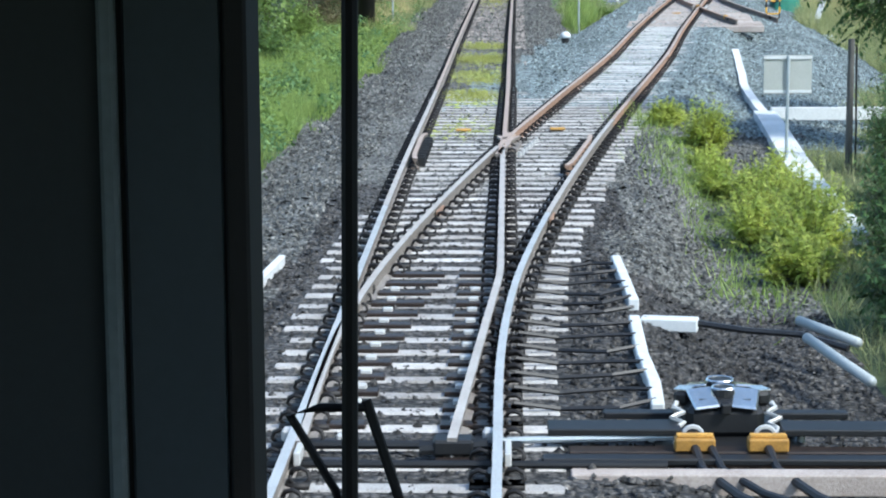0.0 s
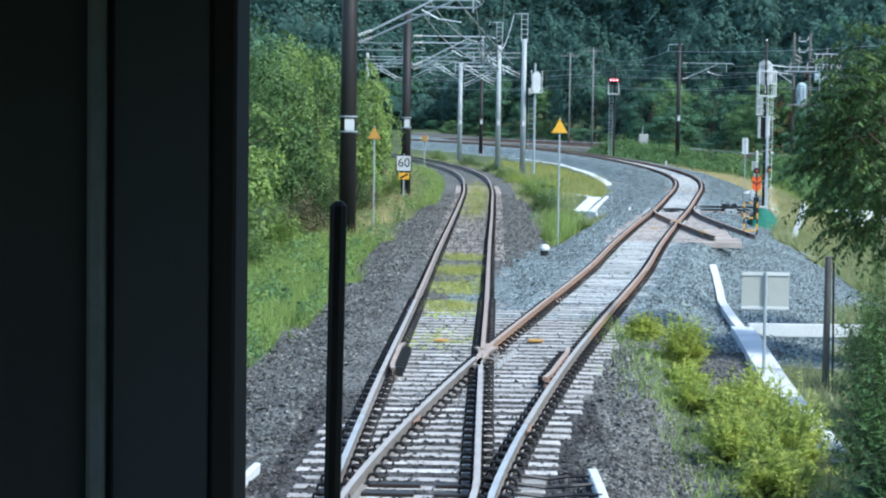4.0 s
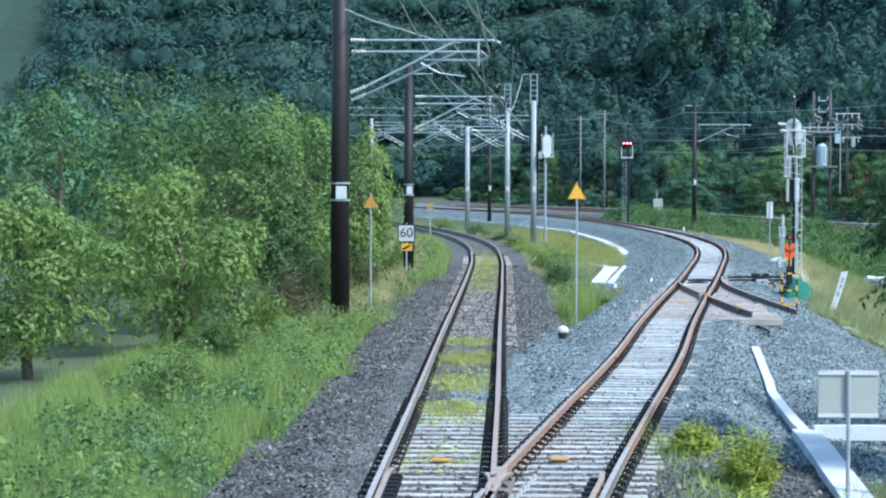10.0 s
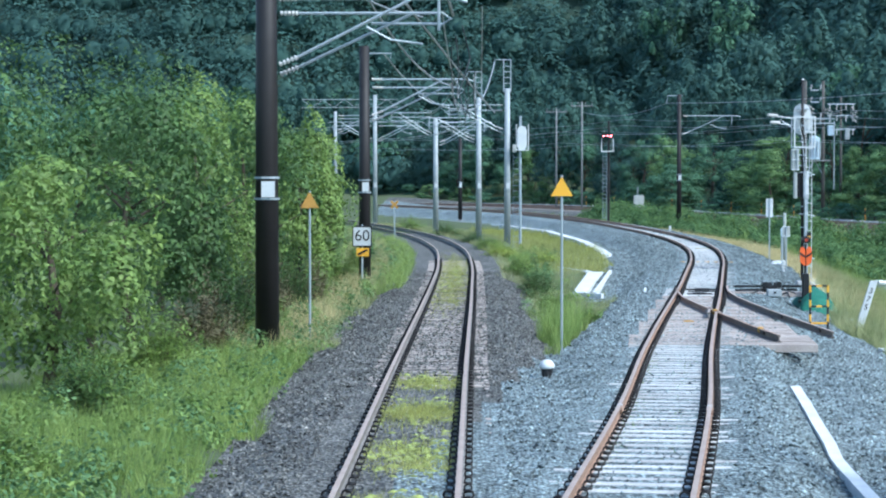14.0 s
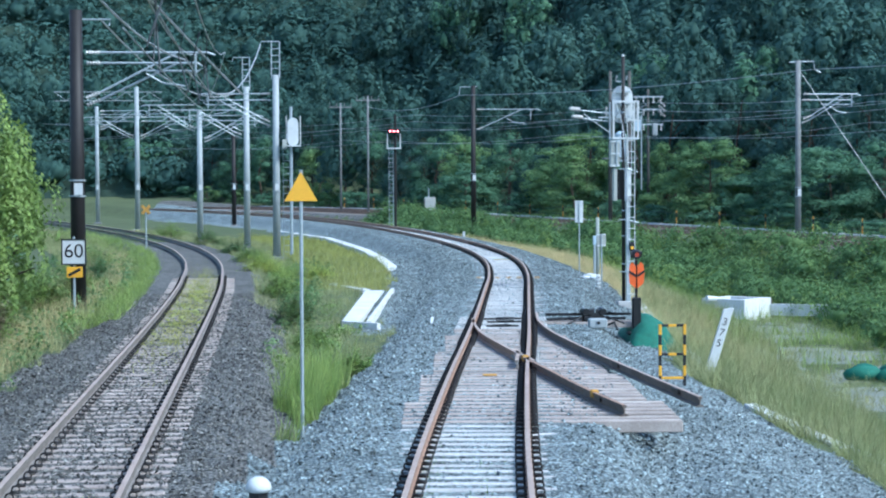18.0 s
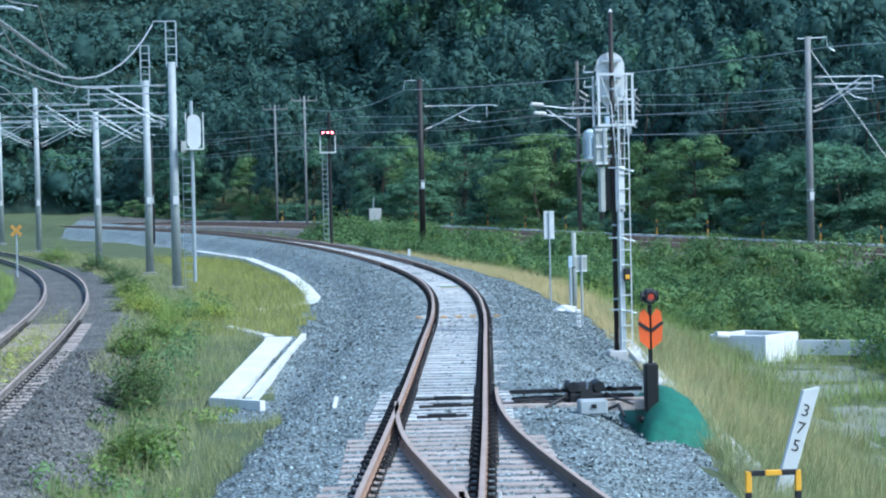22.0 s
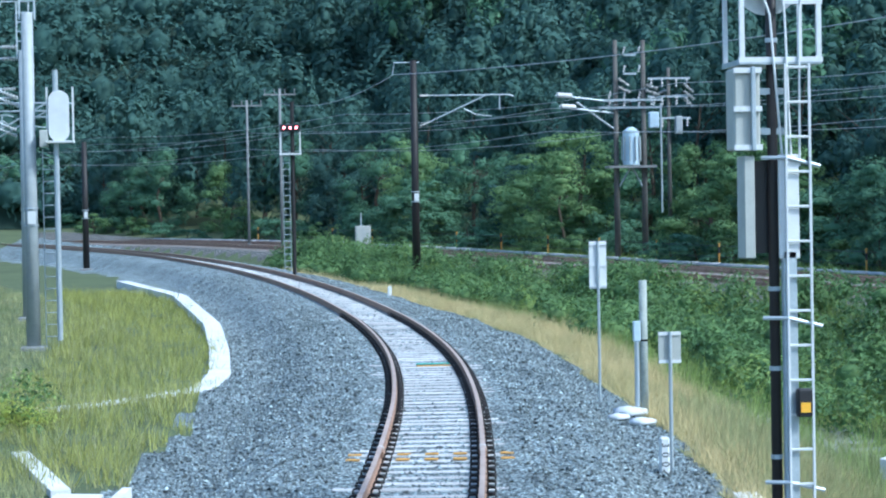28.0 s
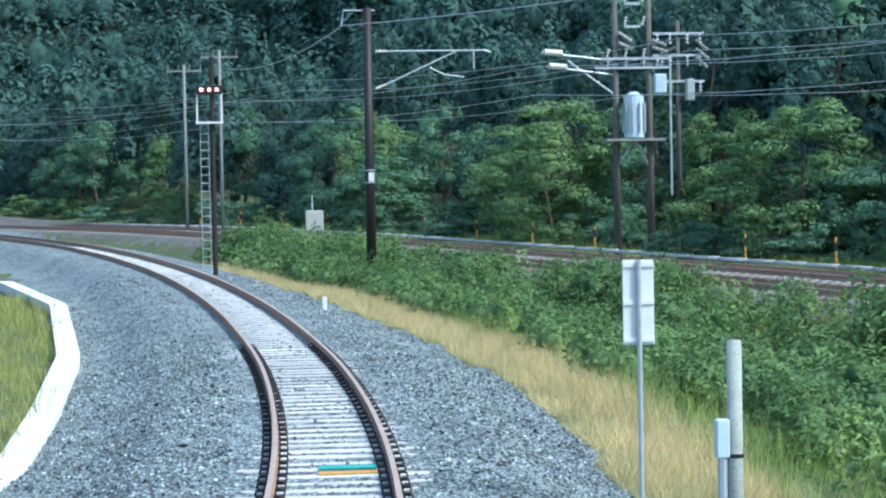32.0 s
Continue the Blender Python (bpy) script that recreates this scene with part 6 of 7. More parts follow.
    for xa, za, xb, zb in ((-0.15, 9.95, -0.85, 9.65), (0.8, 10.3, 1.35, 9.8), (0.8, 9.9, 1.4, 9.4), (0.8, 9.5, 1.35, 9.0)):
        bm = bmesh.new()
        insulator(bm, (xa, -0.25, za + b), (xb, -0.25, zb + b), 6, 0.12)
        part("insulator_string", bm, DISC, p, "slanted string of grey disc insulators")
    part("switch_box", one(box, (0.55, 0.45, 0.9), (-0.9, -0.2, 8.3 + b), bevel=0.05), BLUEBOX, p)
    part("switch_box", one(box, (0.4, 0.4, 1.0), (0.5, -0.2, 8.0 + b), bevel=0.05), POLE_GREY, p)


power_poles()
# overhead wires
def sag(a, b, s, n=10):
    a, b = Vector(a), Vector(b)
    return [a.lerp(b, i / n) - Vector((0, 0, s * 4 * (i / n) * (1 - i / n))) for i in range(n + 1)]


def wire(pts, r, material, label):
    bm = bmesh.new()
    tube(bm, pts, r, 5)
    return tagged(part("overhead_wire", bm, material), label, "wire", "overhead wires")


for (a, b, s, r) in [((16.3, 190.8, 10.3), (32.9, 153, 10.1), 0.35, 0.022), ((11.4, 229.3, 10.9), (16.3, 190.8, 10.3), 0.7, 0.022), ((32.9, 153, 10.1), (44, 112, 10.2), 0.4, 0.022)]:
    wire(sag(a, b, s), r, WIRE, "pale feeder wire along the main line masts")
for o, z, r in ((-2.2, 7.6, 0.014), (-2.2, 6.5, 0.014), (2.2, 7.7, 0.014), (2.2, 6.5, 0.014), (4.8, 8.3, 0.016), (5.0, 8.9, 0.016)):
    pts = []
    for y in np.arange(104, 286, 7.0):
        k = ((y - 104) % 42) / 42
        pts.append(off(MAIN, float(y), o, float(main_grade(y)) + z - (0.5 * 4 * k * (1 - k) if z > 6 else 0)))
    wire(pts, r, WIRE, "thin wire above the main line")
for d, z, r, s in ((0.15, 7.8, 0.02, 0.5), (0.35, 6.1, 0.014, 0.05), (1.1, 7.9, 0.016, 0.7), (0.9, 6.3, 0.014, 0.1)):
    span = [(STRAIGHT(69.2) + d, 69.2), (STRAIGHT(104.3) + d, 104.3), (STRAIGHT(149) + d, 149), (STRAIGHT(175) + d, 175), (STRAIGHT(205) + d, 205)]
    pts = []
    for (x0, y0), (x1, y1) in zip(span, span[1:]):
        n = 6
        pts += [Vector((float(x0 + (x1 - x0) * i / n), y0 + (y1 - y0) * i / n, z + float(grade(y0 + (y1 - y0) * i / n)) - s * 4 * (i / n) * (1 - i / n))) for i in range(n)]
    wire(pts, r, WIRE, "pale wire above the straight track")
for a, b, s in (((-3.2, 40, 12.6), (0.0, 69.2, 8.1), 0.8), ((-1.5, 40, 12.2), (-0.2, 69.2, 7.7), 0.4), ((-3.6, 56, 10.5), (1.2, 104.3, 6.6), 0.2), ((-3.9, 69.2, 11.5), (-0.6, 104.3, 7.7), 1.2), ((-0.6, 104.3, 7.4), (1.7, 149, 11.2), 1.6), ((-3.3, 104.3, 9.0), (0.3, 149, 8.6), 1.0)):
    wire(sag(a, b, s), 0.034, WIRE, "pale stay wire slung between the masts")
wire([(-4.24, 66.0, 8.74), (-3.89, 72.0, 8.91), (-3.24, 80.0, 9.21), (-2.43, 90.0, 9.56), (-1.63, 100.0, 10.13)], 0.03, WIRE, "pale sagging feeder cable above the straight track")
rng = random.Random(9)
for i in range(7):
    y = rng.uniform(72, 108)
    x = float(STRAIGHT(y)) + rng.uniform(0.1, 1.1)
    wire([(x, y, 7.7), (x + rng.uniform(-0.25, 0.25), y + 0.3, 6.9), (x + rng.uniform(-0.1, 0.1), y, 6.0)], 0.02, WIRE_DARK, "dark dropper wire hanging between overhead wires")


# ---- lineside signs ----
def triangle_sign(x, y, z, size, name_label, paint=YELLOW):
    zb = float(lay(x, y)[0]) - 0.15
    ob = thing("triangle_sign", pose(x, y, zb), name_label, "sign", "triangle signs")
    b = -zb
    part("post", one(rod, (0, 0, 0), (0, 0, z + size * 0.5 + b), 0.03, n=8), GALV, ob)
    bm = bmesh.new()
    h = size * 0.88
    co = [(-size / 2, 0, z - h / 2 + b), (size / 2, 0, z - h / 2 + b), (0, 0, z + h / 2 + b)]
    f = [bm.verts.new((a, -0.045, c)) for a, _, c in co]
    k = [bm.verts.new((a, -0.035, c)) for a, _, c in co]
    bm.faces.new(f)
    bm.faces.new(k[::-1])
    for i in range(3):
        bm.faces.new((f[i], k[i], k[(i + 1) % 3], f[(i + 1) % 3]))
    part("plate", bm, paint, ob, "amber triangular plate")


triangle_sign(2.47, 71.5, 3.66, 0.55, "amber triangle sign on a slim post in the grass")
# the duller yellow stands in for this plate being lit from behind
triangle_sign(-4.1, 75.6, 3.3, 0.5, "amber triangle sign on a slim post beside the mast, coloured dull as if back-lit", YELLOW_DULL)


def letters(text, size, m, material, parent, name="lettering"):
    """Raised lettering from the built-in font, as a mesh. m: pose of its middle; it faces -y before that."""
    cu = bpy.data.curves.new(name, "FONT")
    cu.body, cu.size, cu.align_x, cu.align_y, cu.extrude = text, size, "CENTER", "CENTER", 0.002
    tmp = new("tmp_text", cu)
    dg = bpy.context.evaluated_depsgraph_get()
    me = bpy.data.meshes.new_from_object(tmp.evaluated_get(dg))
    bpy.data.objects.remove(tmp)
    me.materials.clear()
    me.materials.append(material)
    return put(name, me, parent, m @ pose(0, 0, 0, 90, 0, 0))


sp = thing("speed_board", pose(-4.14, 103.4, 0.0), "white speed board reading 60 on a post", "sign")
part("post", one(rod, (0, 0.05, -0.6), (0, 0.05, 2.1), 0.04, n=8), GALV, sp)
part("board", one(box, (0.78, 0.03, 0.82), (0, 0, 1.62), bevel=0.006), WHITE, sp, "white square board")
bm = bmesh.new()
for s, at in (((0.78, 0.02, 0.04), (0, -0.02, 2.01)), ((0.78, 0.02, 0.04), (0, -0.02, 1.23)), ((0.04, 0.02, 0.82), (-0.37, -0.02, 1.62)), ((0.04, 0.02, 0.82), (0.37, -0.02, 1.62))):
    box(bm, s, at)
part("border", bm, BLACK, sp)
letters("60", 0.62, pose(0, -0.022, 1.63), BLACK, sp)
part("lower_plate", one(box, (0.5, 0.03, 0.34), (0.02, 0, 0.98), bevel=0.005), YELLOW, sp, "small amber plate with a dark stroke")
part("stroke", one(box, (0.42, 0.012, 0.09), (0.02, -0.02, 0.98), (0, -28, 0)), BLACK, sp)
xs = thing("cross_sign", pose(-4.6, 151.7, float(lay(-4.7, 151.7)[0]) - 0.1), "amber cross-shaped sign on a short post", "sign")
b = -xs.matrix_basis.translation.z
part("post", one(rod, (0, 0.04, 0), (0, 0.04, 2.4 + b), 0.04, n=8), GALV, xs)
for a in (45, -45):
    part("blade", one(box, (0.62, 0.03, 0.15), (0, -0.02 * (a > 0), 2.4 + b), (0, a, 0)), YELLOW_DULL, xs)


def board_sign(x, y, z, w, h, name, label, ribs):
    zb = float(lay(x, y)[0]) - 0.2
    ob = thing(name, pose(x, y, zb), label, "sign")
    b = -zb
    part("post", one(rod, (0, 0, 0), (0, 0, z + h / 2 + b), 0.03, n=8), GALV, ob)
    part("board", one(box, (w, 0.025, h), (0, 0.045, z + b), bevel=0.004), WHITE if ribs else GREYBOX, ob, "plain pale back of the board")
    for k in range(3 if ribs else 2):
        zz = z - h / 2 + h * (0.06 + 0.88 * k / (2 if ribs else 1))
        part("rib", one(box, (w, 0.02, 0.05), (0, 0.022, zz + b)), WHITE, ob)
    return ob


board_sign(16.12, 130.9, 2.42, 0.37, 1.0, "tall_sign_back", "white tall sign board seen from behind", True)
board_sign(15.34, 119.8, 1.42, 0.36, 0.5, "small_sign_back", "small grey sign board seen from behind", False)
board_sign(4.98, 36.86, 0.88, 0.84, 0.68, "plate_sign_back", "pale grey plate sign seen from behind", False)
gp = thing("concrete_post", pose(16.45, 127.7, float(lay(16.45, 127.7)[0]) - 0.2), "pale round concrete post with a small box", "post")
b = -gp.matrix_basis.translation.z
part("post", one(rod, (0, 0, 0), (0, 0, 2.2 + b), 0.085, 0.08, 12), POST_OLD, gp, smooth=True)
part("conduit", one(rod, (-0.14, -0.02, 0), (-0.14, -0.02, 1.1 + b), 0.05, n=8), GALV, gp)
part("box", one(box, (0.14, 0.12, 0.4), (-0.14, -0.02, 1.2 + b), bevel=0.015), BLUEBOX, gp, "pale blue junction box")
part("band", one(rod, (0, 0, 1.0 + b), (0, 0, 1.04 + b), 0.09, n=12), IRON, gp)
for i, (dx, dy, s) in enumerate(((-0.05, 0.9, 0.27), (-0.4, 0.2, 0.17), (-0.15, -0.9, 0.2))):
    bag = bmesh.new()
    bmesh.ops.create_icosphere(bag, subdivisions=2, radius=1)
    for v in bag.verts:
        v.co = Vector((v.co.x * s * 1.3, v.co.y * s, v.co.z * s * 0.5)) * (1 + 0.15 * math.sin(9 * v.co.x + 4 * v.co.y))
    ob = part("white_sandbag", bag, WHITE, smooth=True)
    x, y = 16.15 + dx, 126.6 + dy
    ob.matrix_basis = pose(x, y, float(lay(x, y)[0]) + s * 0.35)
    tagged(ob, "small white sandbag at the foot of the post", "sandbag", "white sandbags")
dm = thing("distance_marker", pose(15.12, 119.3, float(lay(15.12, 119.3)[0]) - 0.1), "short white marker post reading 300", "marker")
part("post", one(box, (0.16, 0.12, 0.75), (0, 0, 0.3), bevel=0.03), WHITE, dm)
for i, ch in enumerate("300"):
    letters(ch, 0.17, pose(0, -0.062, 0.55 - 0.15 * i, 0, 90, 0), BLACK, dm)
km = thing("kilometre_post", pose(13.08, 88.8, -1.0, 0, 17, 0), "leaning white post with black numerals 375", "marker")
bm = bmesh.new()
box(bm, (0.24, 0.1, 1.7), (0, 0, 0.75), bevel=0.01)
for v in bm.verts:
    if v.co.z > 1.5:
        v.co.z += 0.5 * v.co.x - 0.02
part("post", bm, WHITE, km)
for i, ch in enumerate("375"):
    letters(ch, 0.27, pose(0.0, -0.053, 1.22 - 0.28 * i), BLACK, km)
wp = thing("white_cap_post", pose(1.77, 62.4, -0.35), "short dark stub with a white domed cap in ballast", "marker")
bm = bmesh.new()
bmesh.ops.create_uvsphere(bm, u_segments=16, v_segments=8, radius=0.16)
for v in bm.verts:
    v.co.z = max(v.co.z, -0.05) * 0.9 + 0.34
part("cap", bm, WHITE, wp, smooth=True)
part("stub", one(rod, (0, 0, 0), (0, 0, 0.3), 0.1, 0.12, 12), BLACK, wp)
sg = thing("small_marker", pose(11.9, 165, 0.1), "small white marker post beside the rail", "marker")
part("post", one(box, (0.14, 0.1, 0.75), (2.2, 0, 0.3), bevel=0.02), WHITE, sg)
cb = thing("relay_cabinet", pose(16.3, 219.3, float(lay(16.3, 219.3)[0]) - 0.05), "grey lineside cabinet behind the main line", "cabinet")
part("body", one(box, (0.95, 0.7, 1.15), (0, 0, 1.1), bevel=0.04), GREYBOX, cb)
part("stand", one(box, (0.9, 0.6, 0.6), (0, 0, 0.3)), POLE_CONC, cb)
part("door_seam", one(box, (0.03, 0.02, 1.0), (0, -0.356, 1.1)), POLE_GREY, cb)
part("conduit", one(rod, (-0.1, 0, 1.6), (-0.1, 0, 2.5), 0.04, n=6), GALV, cb)


# ---- concrete channels, kerbs ----
def channel(name, pts, w, h, label, thick=0.09, dz=0.0, solid=False, deep=0.4):
    """An open concrete channel, or a solid kerb, laid along points on the ground."""
    pts = np.array(pts, float)
    s = np.r_[0, np.cumsum(np.hypot(*np.diff(pts[:, :2], axis=0).T))]
    n = max(3, int(s[-1] / 1.2))
    t = np.linspace(0, s[-1], n)
    x, y = np.interp(t, s, pts[:, 0]), np.interp(t, s, pts[:, 1])
    z = np.interp(t, s, pts[:, 2]) if pts.shape[1] > 2 else lay(x, y)[0] + dz
    sec = [(-w / 2, -deep), (-w / 2, h), (w / 2, h), (w / 2, -deep)] if solid else [(-w / 2, -0.4), (-w / 2, h), (-w / 2 + thick, h), (-w / 2 + thick, h - 0.22), (w / 2 - thick, h - 0.22), (w / 2 - thick, h), (w / 2, h), (w / 2, -0.4)]
    k = len(sec)
    verts, faces = [], []
    for i in range(n):
        a, b = max(i - 1, 0), min(i + 1, n - 1)
        d = Vector((x[b] - x[a], y[b] - y[a], 0)).normalized()
        side = Vector((d.y, -d.x, 0))
        for u, v in sec:
            verts.append(Vector((x[i], y[i], z[i])) + side * u + Vector((0, 0, v)))
    for i in range(n - 1):
        for j in range(k - 1):
            faces.append((i * k + j, (i + 1) * k + j, (i + 1) * k + j + 1, i * k + j + 1))
    faces += [tuple(range(k)), tuple(range((n - 1) * k, n * k))[::-1]]
    return tagged(put(name, mesh_of(name, verts, faces, CONCRETE_W)), label, "channel", kind="structure")


channel("drain_channel", [(15.95, 117.5), (15.6, 113.5), (14.8, 106), (14.45, 101), (13.3, 93), (13.0, 90.5)], 0.36, 0.1, "white concrete drain along the ballast foot", dz=0.08, solid=True)
channel("drain_channel", [(12.5, 82.0), (13.2, 78.4), (14.4, 74.5)], 0.3, 0.1, "white concrete drain half hidden by the grass", dz=0.02, solid=True)
channel("side_drain", [(14.6, 100.8), (17.0, 100.2)], 0.5, 0.1, "short white concrete side drain", dz=0.02, solid=True)
channel("white_channel", [(6.75, 61.8), (6.2, 55.0), (5.93, 52), (5.56, 45.0)], 0.2, 0.12, "narrow white concrete kerb on the ballast slope", dz=0.04, solid=True)
channel("white_channel", [(5.56, 44.9), (5.36, 41), (4.85, 31.6), (4.7, 28)], 0.46, 0.13, "white concrete channel running past the plate sign", dz=0.04, solid=True)
channel("cross_wall", [(5.7, 44.8, -0.62), (9.0, 44.9, -0.62)], 0.2, 0.16, "low white concrete beam across the channel", solid=True, deep=0.1)
channel("white_kerb", [(2.8, 190, 0.3), (6.0, 175, 0.15), (7.6, 157, -0.1), (7.95, 146, -0.25), (8.02, 139, -0.35), (7.75, 135.6, -0.4), (6.0, 133, -0.42), (3.6, 130.8, -0.45)], 0.55, 0.06, "curved white kerb round the grass bed", solid=True)
channel("white_kerb", [(4.7, 124.2, -0.5), (5.85, 118.9, -0.5)], 0.3, 0.07, "short white kerb above the ramp", solid=True)
channel("white_kerb", [(6.85, 118.6, -0.48), (5.03, 100.8, -0.58)], 0.14, 0.1, "straight white kerb of the ramp", solid=True)
channel("white_kerb", [(4.28, 101.3, -0.58), (5.3, 100.2, -0.58)], 0.14, 0.06, "white kerb at the foot of the ramp", solid=True)
ramp = bmesh.new()
f = [ramp.verts.new(v) for v in ((5.8, 118.7, -0.455), (6.5, 118.5, -0.455), (4.72, 101.0, -0.555), (4.2, 101.4, -0.555))]
g = [ramp.verts.new(v.co + Vector((0, 0, -0.4))) for v in f]
ramp.faces.new(f)
for i in range(4):
    ramp.faces.new((f[i], g[i], g[(i + 1) % 4], f[(i + 1) % 4]))
tagged(part("concrete_ramp", ramp, CONCRETE_W), "white concrete ramp beside the ballast", "ramp", kind="structure")
bx = thing("concrete_chamber", pose(22.5, 127.0, -2.58, 0, 0, 45), "open white concrete chamber in the field", "concrete chamber")
bm = bmesh.new()
for at, size in (((0, -1.0, 0.6), (2.2, 0.18, 1.25)), ((0, 1.0, 0.6), (2.2, 0.18, 1.25)), ((-1.01, 0, 0.598), (0.18, 1.82, 1.25)), ((1.01, 0, 0.598), (0.18, 1.82, 1.25))):
    box(bm, size, at, bevel=0.02)
part("wall", bm, CONCRETE_W, bx)
part("rusty_bar", one(tube, [(1.16, -1.05, 1.15), (1.22, -1.1, 0.7), (1.2, -1.1, 0.1)], 0.035, 6), RAIL_DARK, bx, "dark bar on the corner")
part("pipe_end", one(rod, (-1.5, 0.6, 1.25), (-1.05, 0.4, 1.2), 0.12, n=10), CONCRETE_W, bx)
channel("field_kerb", [(23.6, 127.3, -1.75), (29, 124.0, -1.7)], 0.3, 0.1, "grey kerb across the field", solid=True)

# ---- start of the line: point machine, ducts, cables ----
pm = thing("point_machine", pose(1.7, 15.7, -0.22), "black point machine with polished lid beside the turnout", "point machine")
part("base_plate", one(box, (1.1, 1.1, 0.08), (0, 0, 0.02)), IRON, pm)
part("body", one(box, (0.6, 0.6, 0.26), (0, 0.06, 0.17), bevel=0.06), IRON, pm)
part("lid", one(box, (0.5, 0.56, 0.06), (0, 0.06, 0.31), bevel=0.02, taper=0.85), IRON, pm, "black lid in the middle")
for sx in (-1, 1):
    part("lid_wing", one(box, (0.2, 0.3, 0.03), (sx * 0.16, -0.12, 0.335), (17, sx * 5, sx * -9), bevel=0.012), LID, pm, "polished steel lid wing")
    part("lid_wing", one(box, (0.19, 0.24, 0.03), (sx * 0.17, 0.27, 0.35), (-7, sx * 7, sx * 16), bevel=0.012), LID, pm, "polished steel lid wing")
    ear = part("lid_ear", one(box, (0.13, 0.17, 0.12), (sx * 0.29, 0.08, 0.3), (0, 0, sx * 22), bevel=0.03), IRON, pm)
    part("ear_rim", one(box, (0.12, 0.15, 0.012), (sx * 0.29, 0.09, 0.366), (0, 0, sx * 22)), LID, ear)
    part("chain", one(tube, [(sx * (0.36 + 0.05 * math.sin(2.6 * q)), -0.1 - 0.05 * q, 0.3 - 0.028 * q) for q in range(9)], 0.022, 5), INSUL, pm, "bright steel chain")
    part("hose_clip", one(tube, [(sx * 0.27 + 0.07 * math.cos(q), -0.5, 0.15 + 0.06 * math.sin(q)) for q in np.linspace(0, 3.14, 7)], 0.018, 5), INSUL, pm)
for ky, kr in ((0.24, 0.1), (-0.03, 0.085)):
    knob = part("knob", one(rod, (0, ky, 0.33), (0, ky, 0.4), kr, kr * 0.95, 16), IRON, pm)
    part("knob_rim", one(tube, [(kr * math.cos(q), ky + kr * math.sin(q), 0.402) for q in np.linspace(0, 6.283, 15)], 0.012, 5), LID, knob)
part("hinge", one(box, (0.07, 0.1, 0.08), (0, -0.25, 0.29), bevel=0.01), IRON, pm)
for sx in (-1, 1):
    part("side_bolt", one(rod, (sx * 0.5, -0.2, 0.05), (sx * 0.5, -0.2, 0.14), 0.03, n=6), GALV, pm)
    part("side_bolt", one(rod, (sx * 0.56, -0.34, 0.05), (sx * 0.56, -0.34, 0.12), 0.03, n=6), GALV, pm)
for d in (-0.27, 0.27):
    block = part("terminal_block", one(box, (0.3, 0.13, 0.1), (d, -0.66, 0.12), bevel=0.012), OCHRE, pm, "ochre terminal block")
    part("terminal_cap", one(box, (0.27, 0.05, 0.03), (d, -0.66, 0.185), bevel=0.006), YELLOW_DULL, block)
    part("mount", one(box, (0.1, 0.3, 0.08), (d, -0.46, 0.1)), IRON, pm)
    part("hose", one(tube, [(d, -0.72, 0.1), (d + 0.03, -1.0, 0.02), (d + 0.25, -1.6, -0.02), (d + 0.7, -2.4, -0.02)], 0.035, 7), CABLE, pm, "thick black cable")
part("hose", one(tube, [(-0.15, -0.72, 0.1), (-0.1, -1.05, 0.03), (0.15, -1.5, -0.02), (0.6, -2.1, -0.02)], 0.03, 7), CABLE, pm, "thick black cable")
for x0, x1, y, z, w in ((-1.35, -0.35, -0.35, 0.16, 0.3), (0.4, 1.45, -0.35, 0.16, 0.3), (-0.9, -0.35, 0.25, 0.12, 0.14), (0.4, 1.0, 0.25, 0.12, 0.14)):
    part("cover_bar", one(box, (x1 - x0, w, 0.05), ((x0 + x1) / 2, y, z), bevel=0.008), IRON, pm)
for y, z in ((-0.62, 0.04), (-1.18, 0.02)):
    part("long_tie", one(box, (4.2, 0.18, 0.16), (0.9, y, z - 0.05), bevel=0.01), SLEEPER_TAN if y < -1 else SLIDE, pm, "long tie under the machine")
part("front_bar", one(box, (3.4, 0.16, 0.05), (0.3, -0.86, 0.05), bevel=0.01), IRON, pm, "black bar before the machine")
part("point_rod", one(rod, (-1.7, -0.5, 0.1), (-0.3, -0.45, 0.12), 0.025, n=6), GALV, pm)


def duct(path, w, label):
    ob = thing("cable_duct", pose(0, 0, 0), label, "cable duct", "white cable ducts")
    pts = np.array(path, float)
    s = np.r_[0, np.cumsum(np.hypot(*np.diff(pts.T)))]
    n = int(s[-1] / 0.42)
    me = None
    for i in range(n):
        t = (i + 0.5) * s[-1] / n
        x, y = np.interp(t, s, pts[:, 0]), np.interp(t, s, pts[:, 1])
        x2, y2 = np.interp(t + 0.1, s, pts[:, 0]), np.interp(t + 0.1, s, pts[:, 1])
        a = -math.degrees(math.atan2(x2 - x, y2 - y)) if t + 0.1 < s[-1] else a
        if me is None:
            me = part("duct_length", one(box, (w, s[-1] / n - 0.012, 0.13), bevel=0.012), WHITE, ob).data
            bpy.data.objects.remove(ob.children[0])
        put("duct_length", me, ob, pose(x, y, float(lay(x, y)[0]) + 0.07, 0, 0, a))


duct([(1.27, 23.4), (1.3, 22.2), (1.33, 20.9)], 0.11, "white segmented cable duct beside the turnout")
duct([(1.28, 20.0), (1.25, 18.3), (1.28, 17.2), (1.25, 16.3)], 0.11, "white segmented cable duct leading to the machine")
duct([(1.38, 20.55), (1.95, 20.45)], 0.2, "white cable joint box in the ballast")
duct([(-2.62, 21.9), (-2.53, 23.4)], 0.08, "white cable duct on the far ballast shoulder")
rng = random.Random(17)
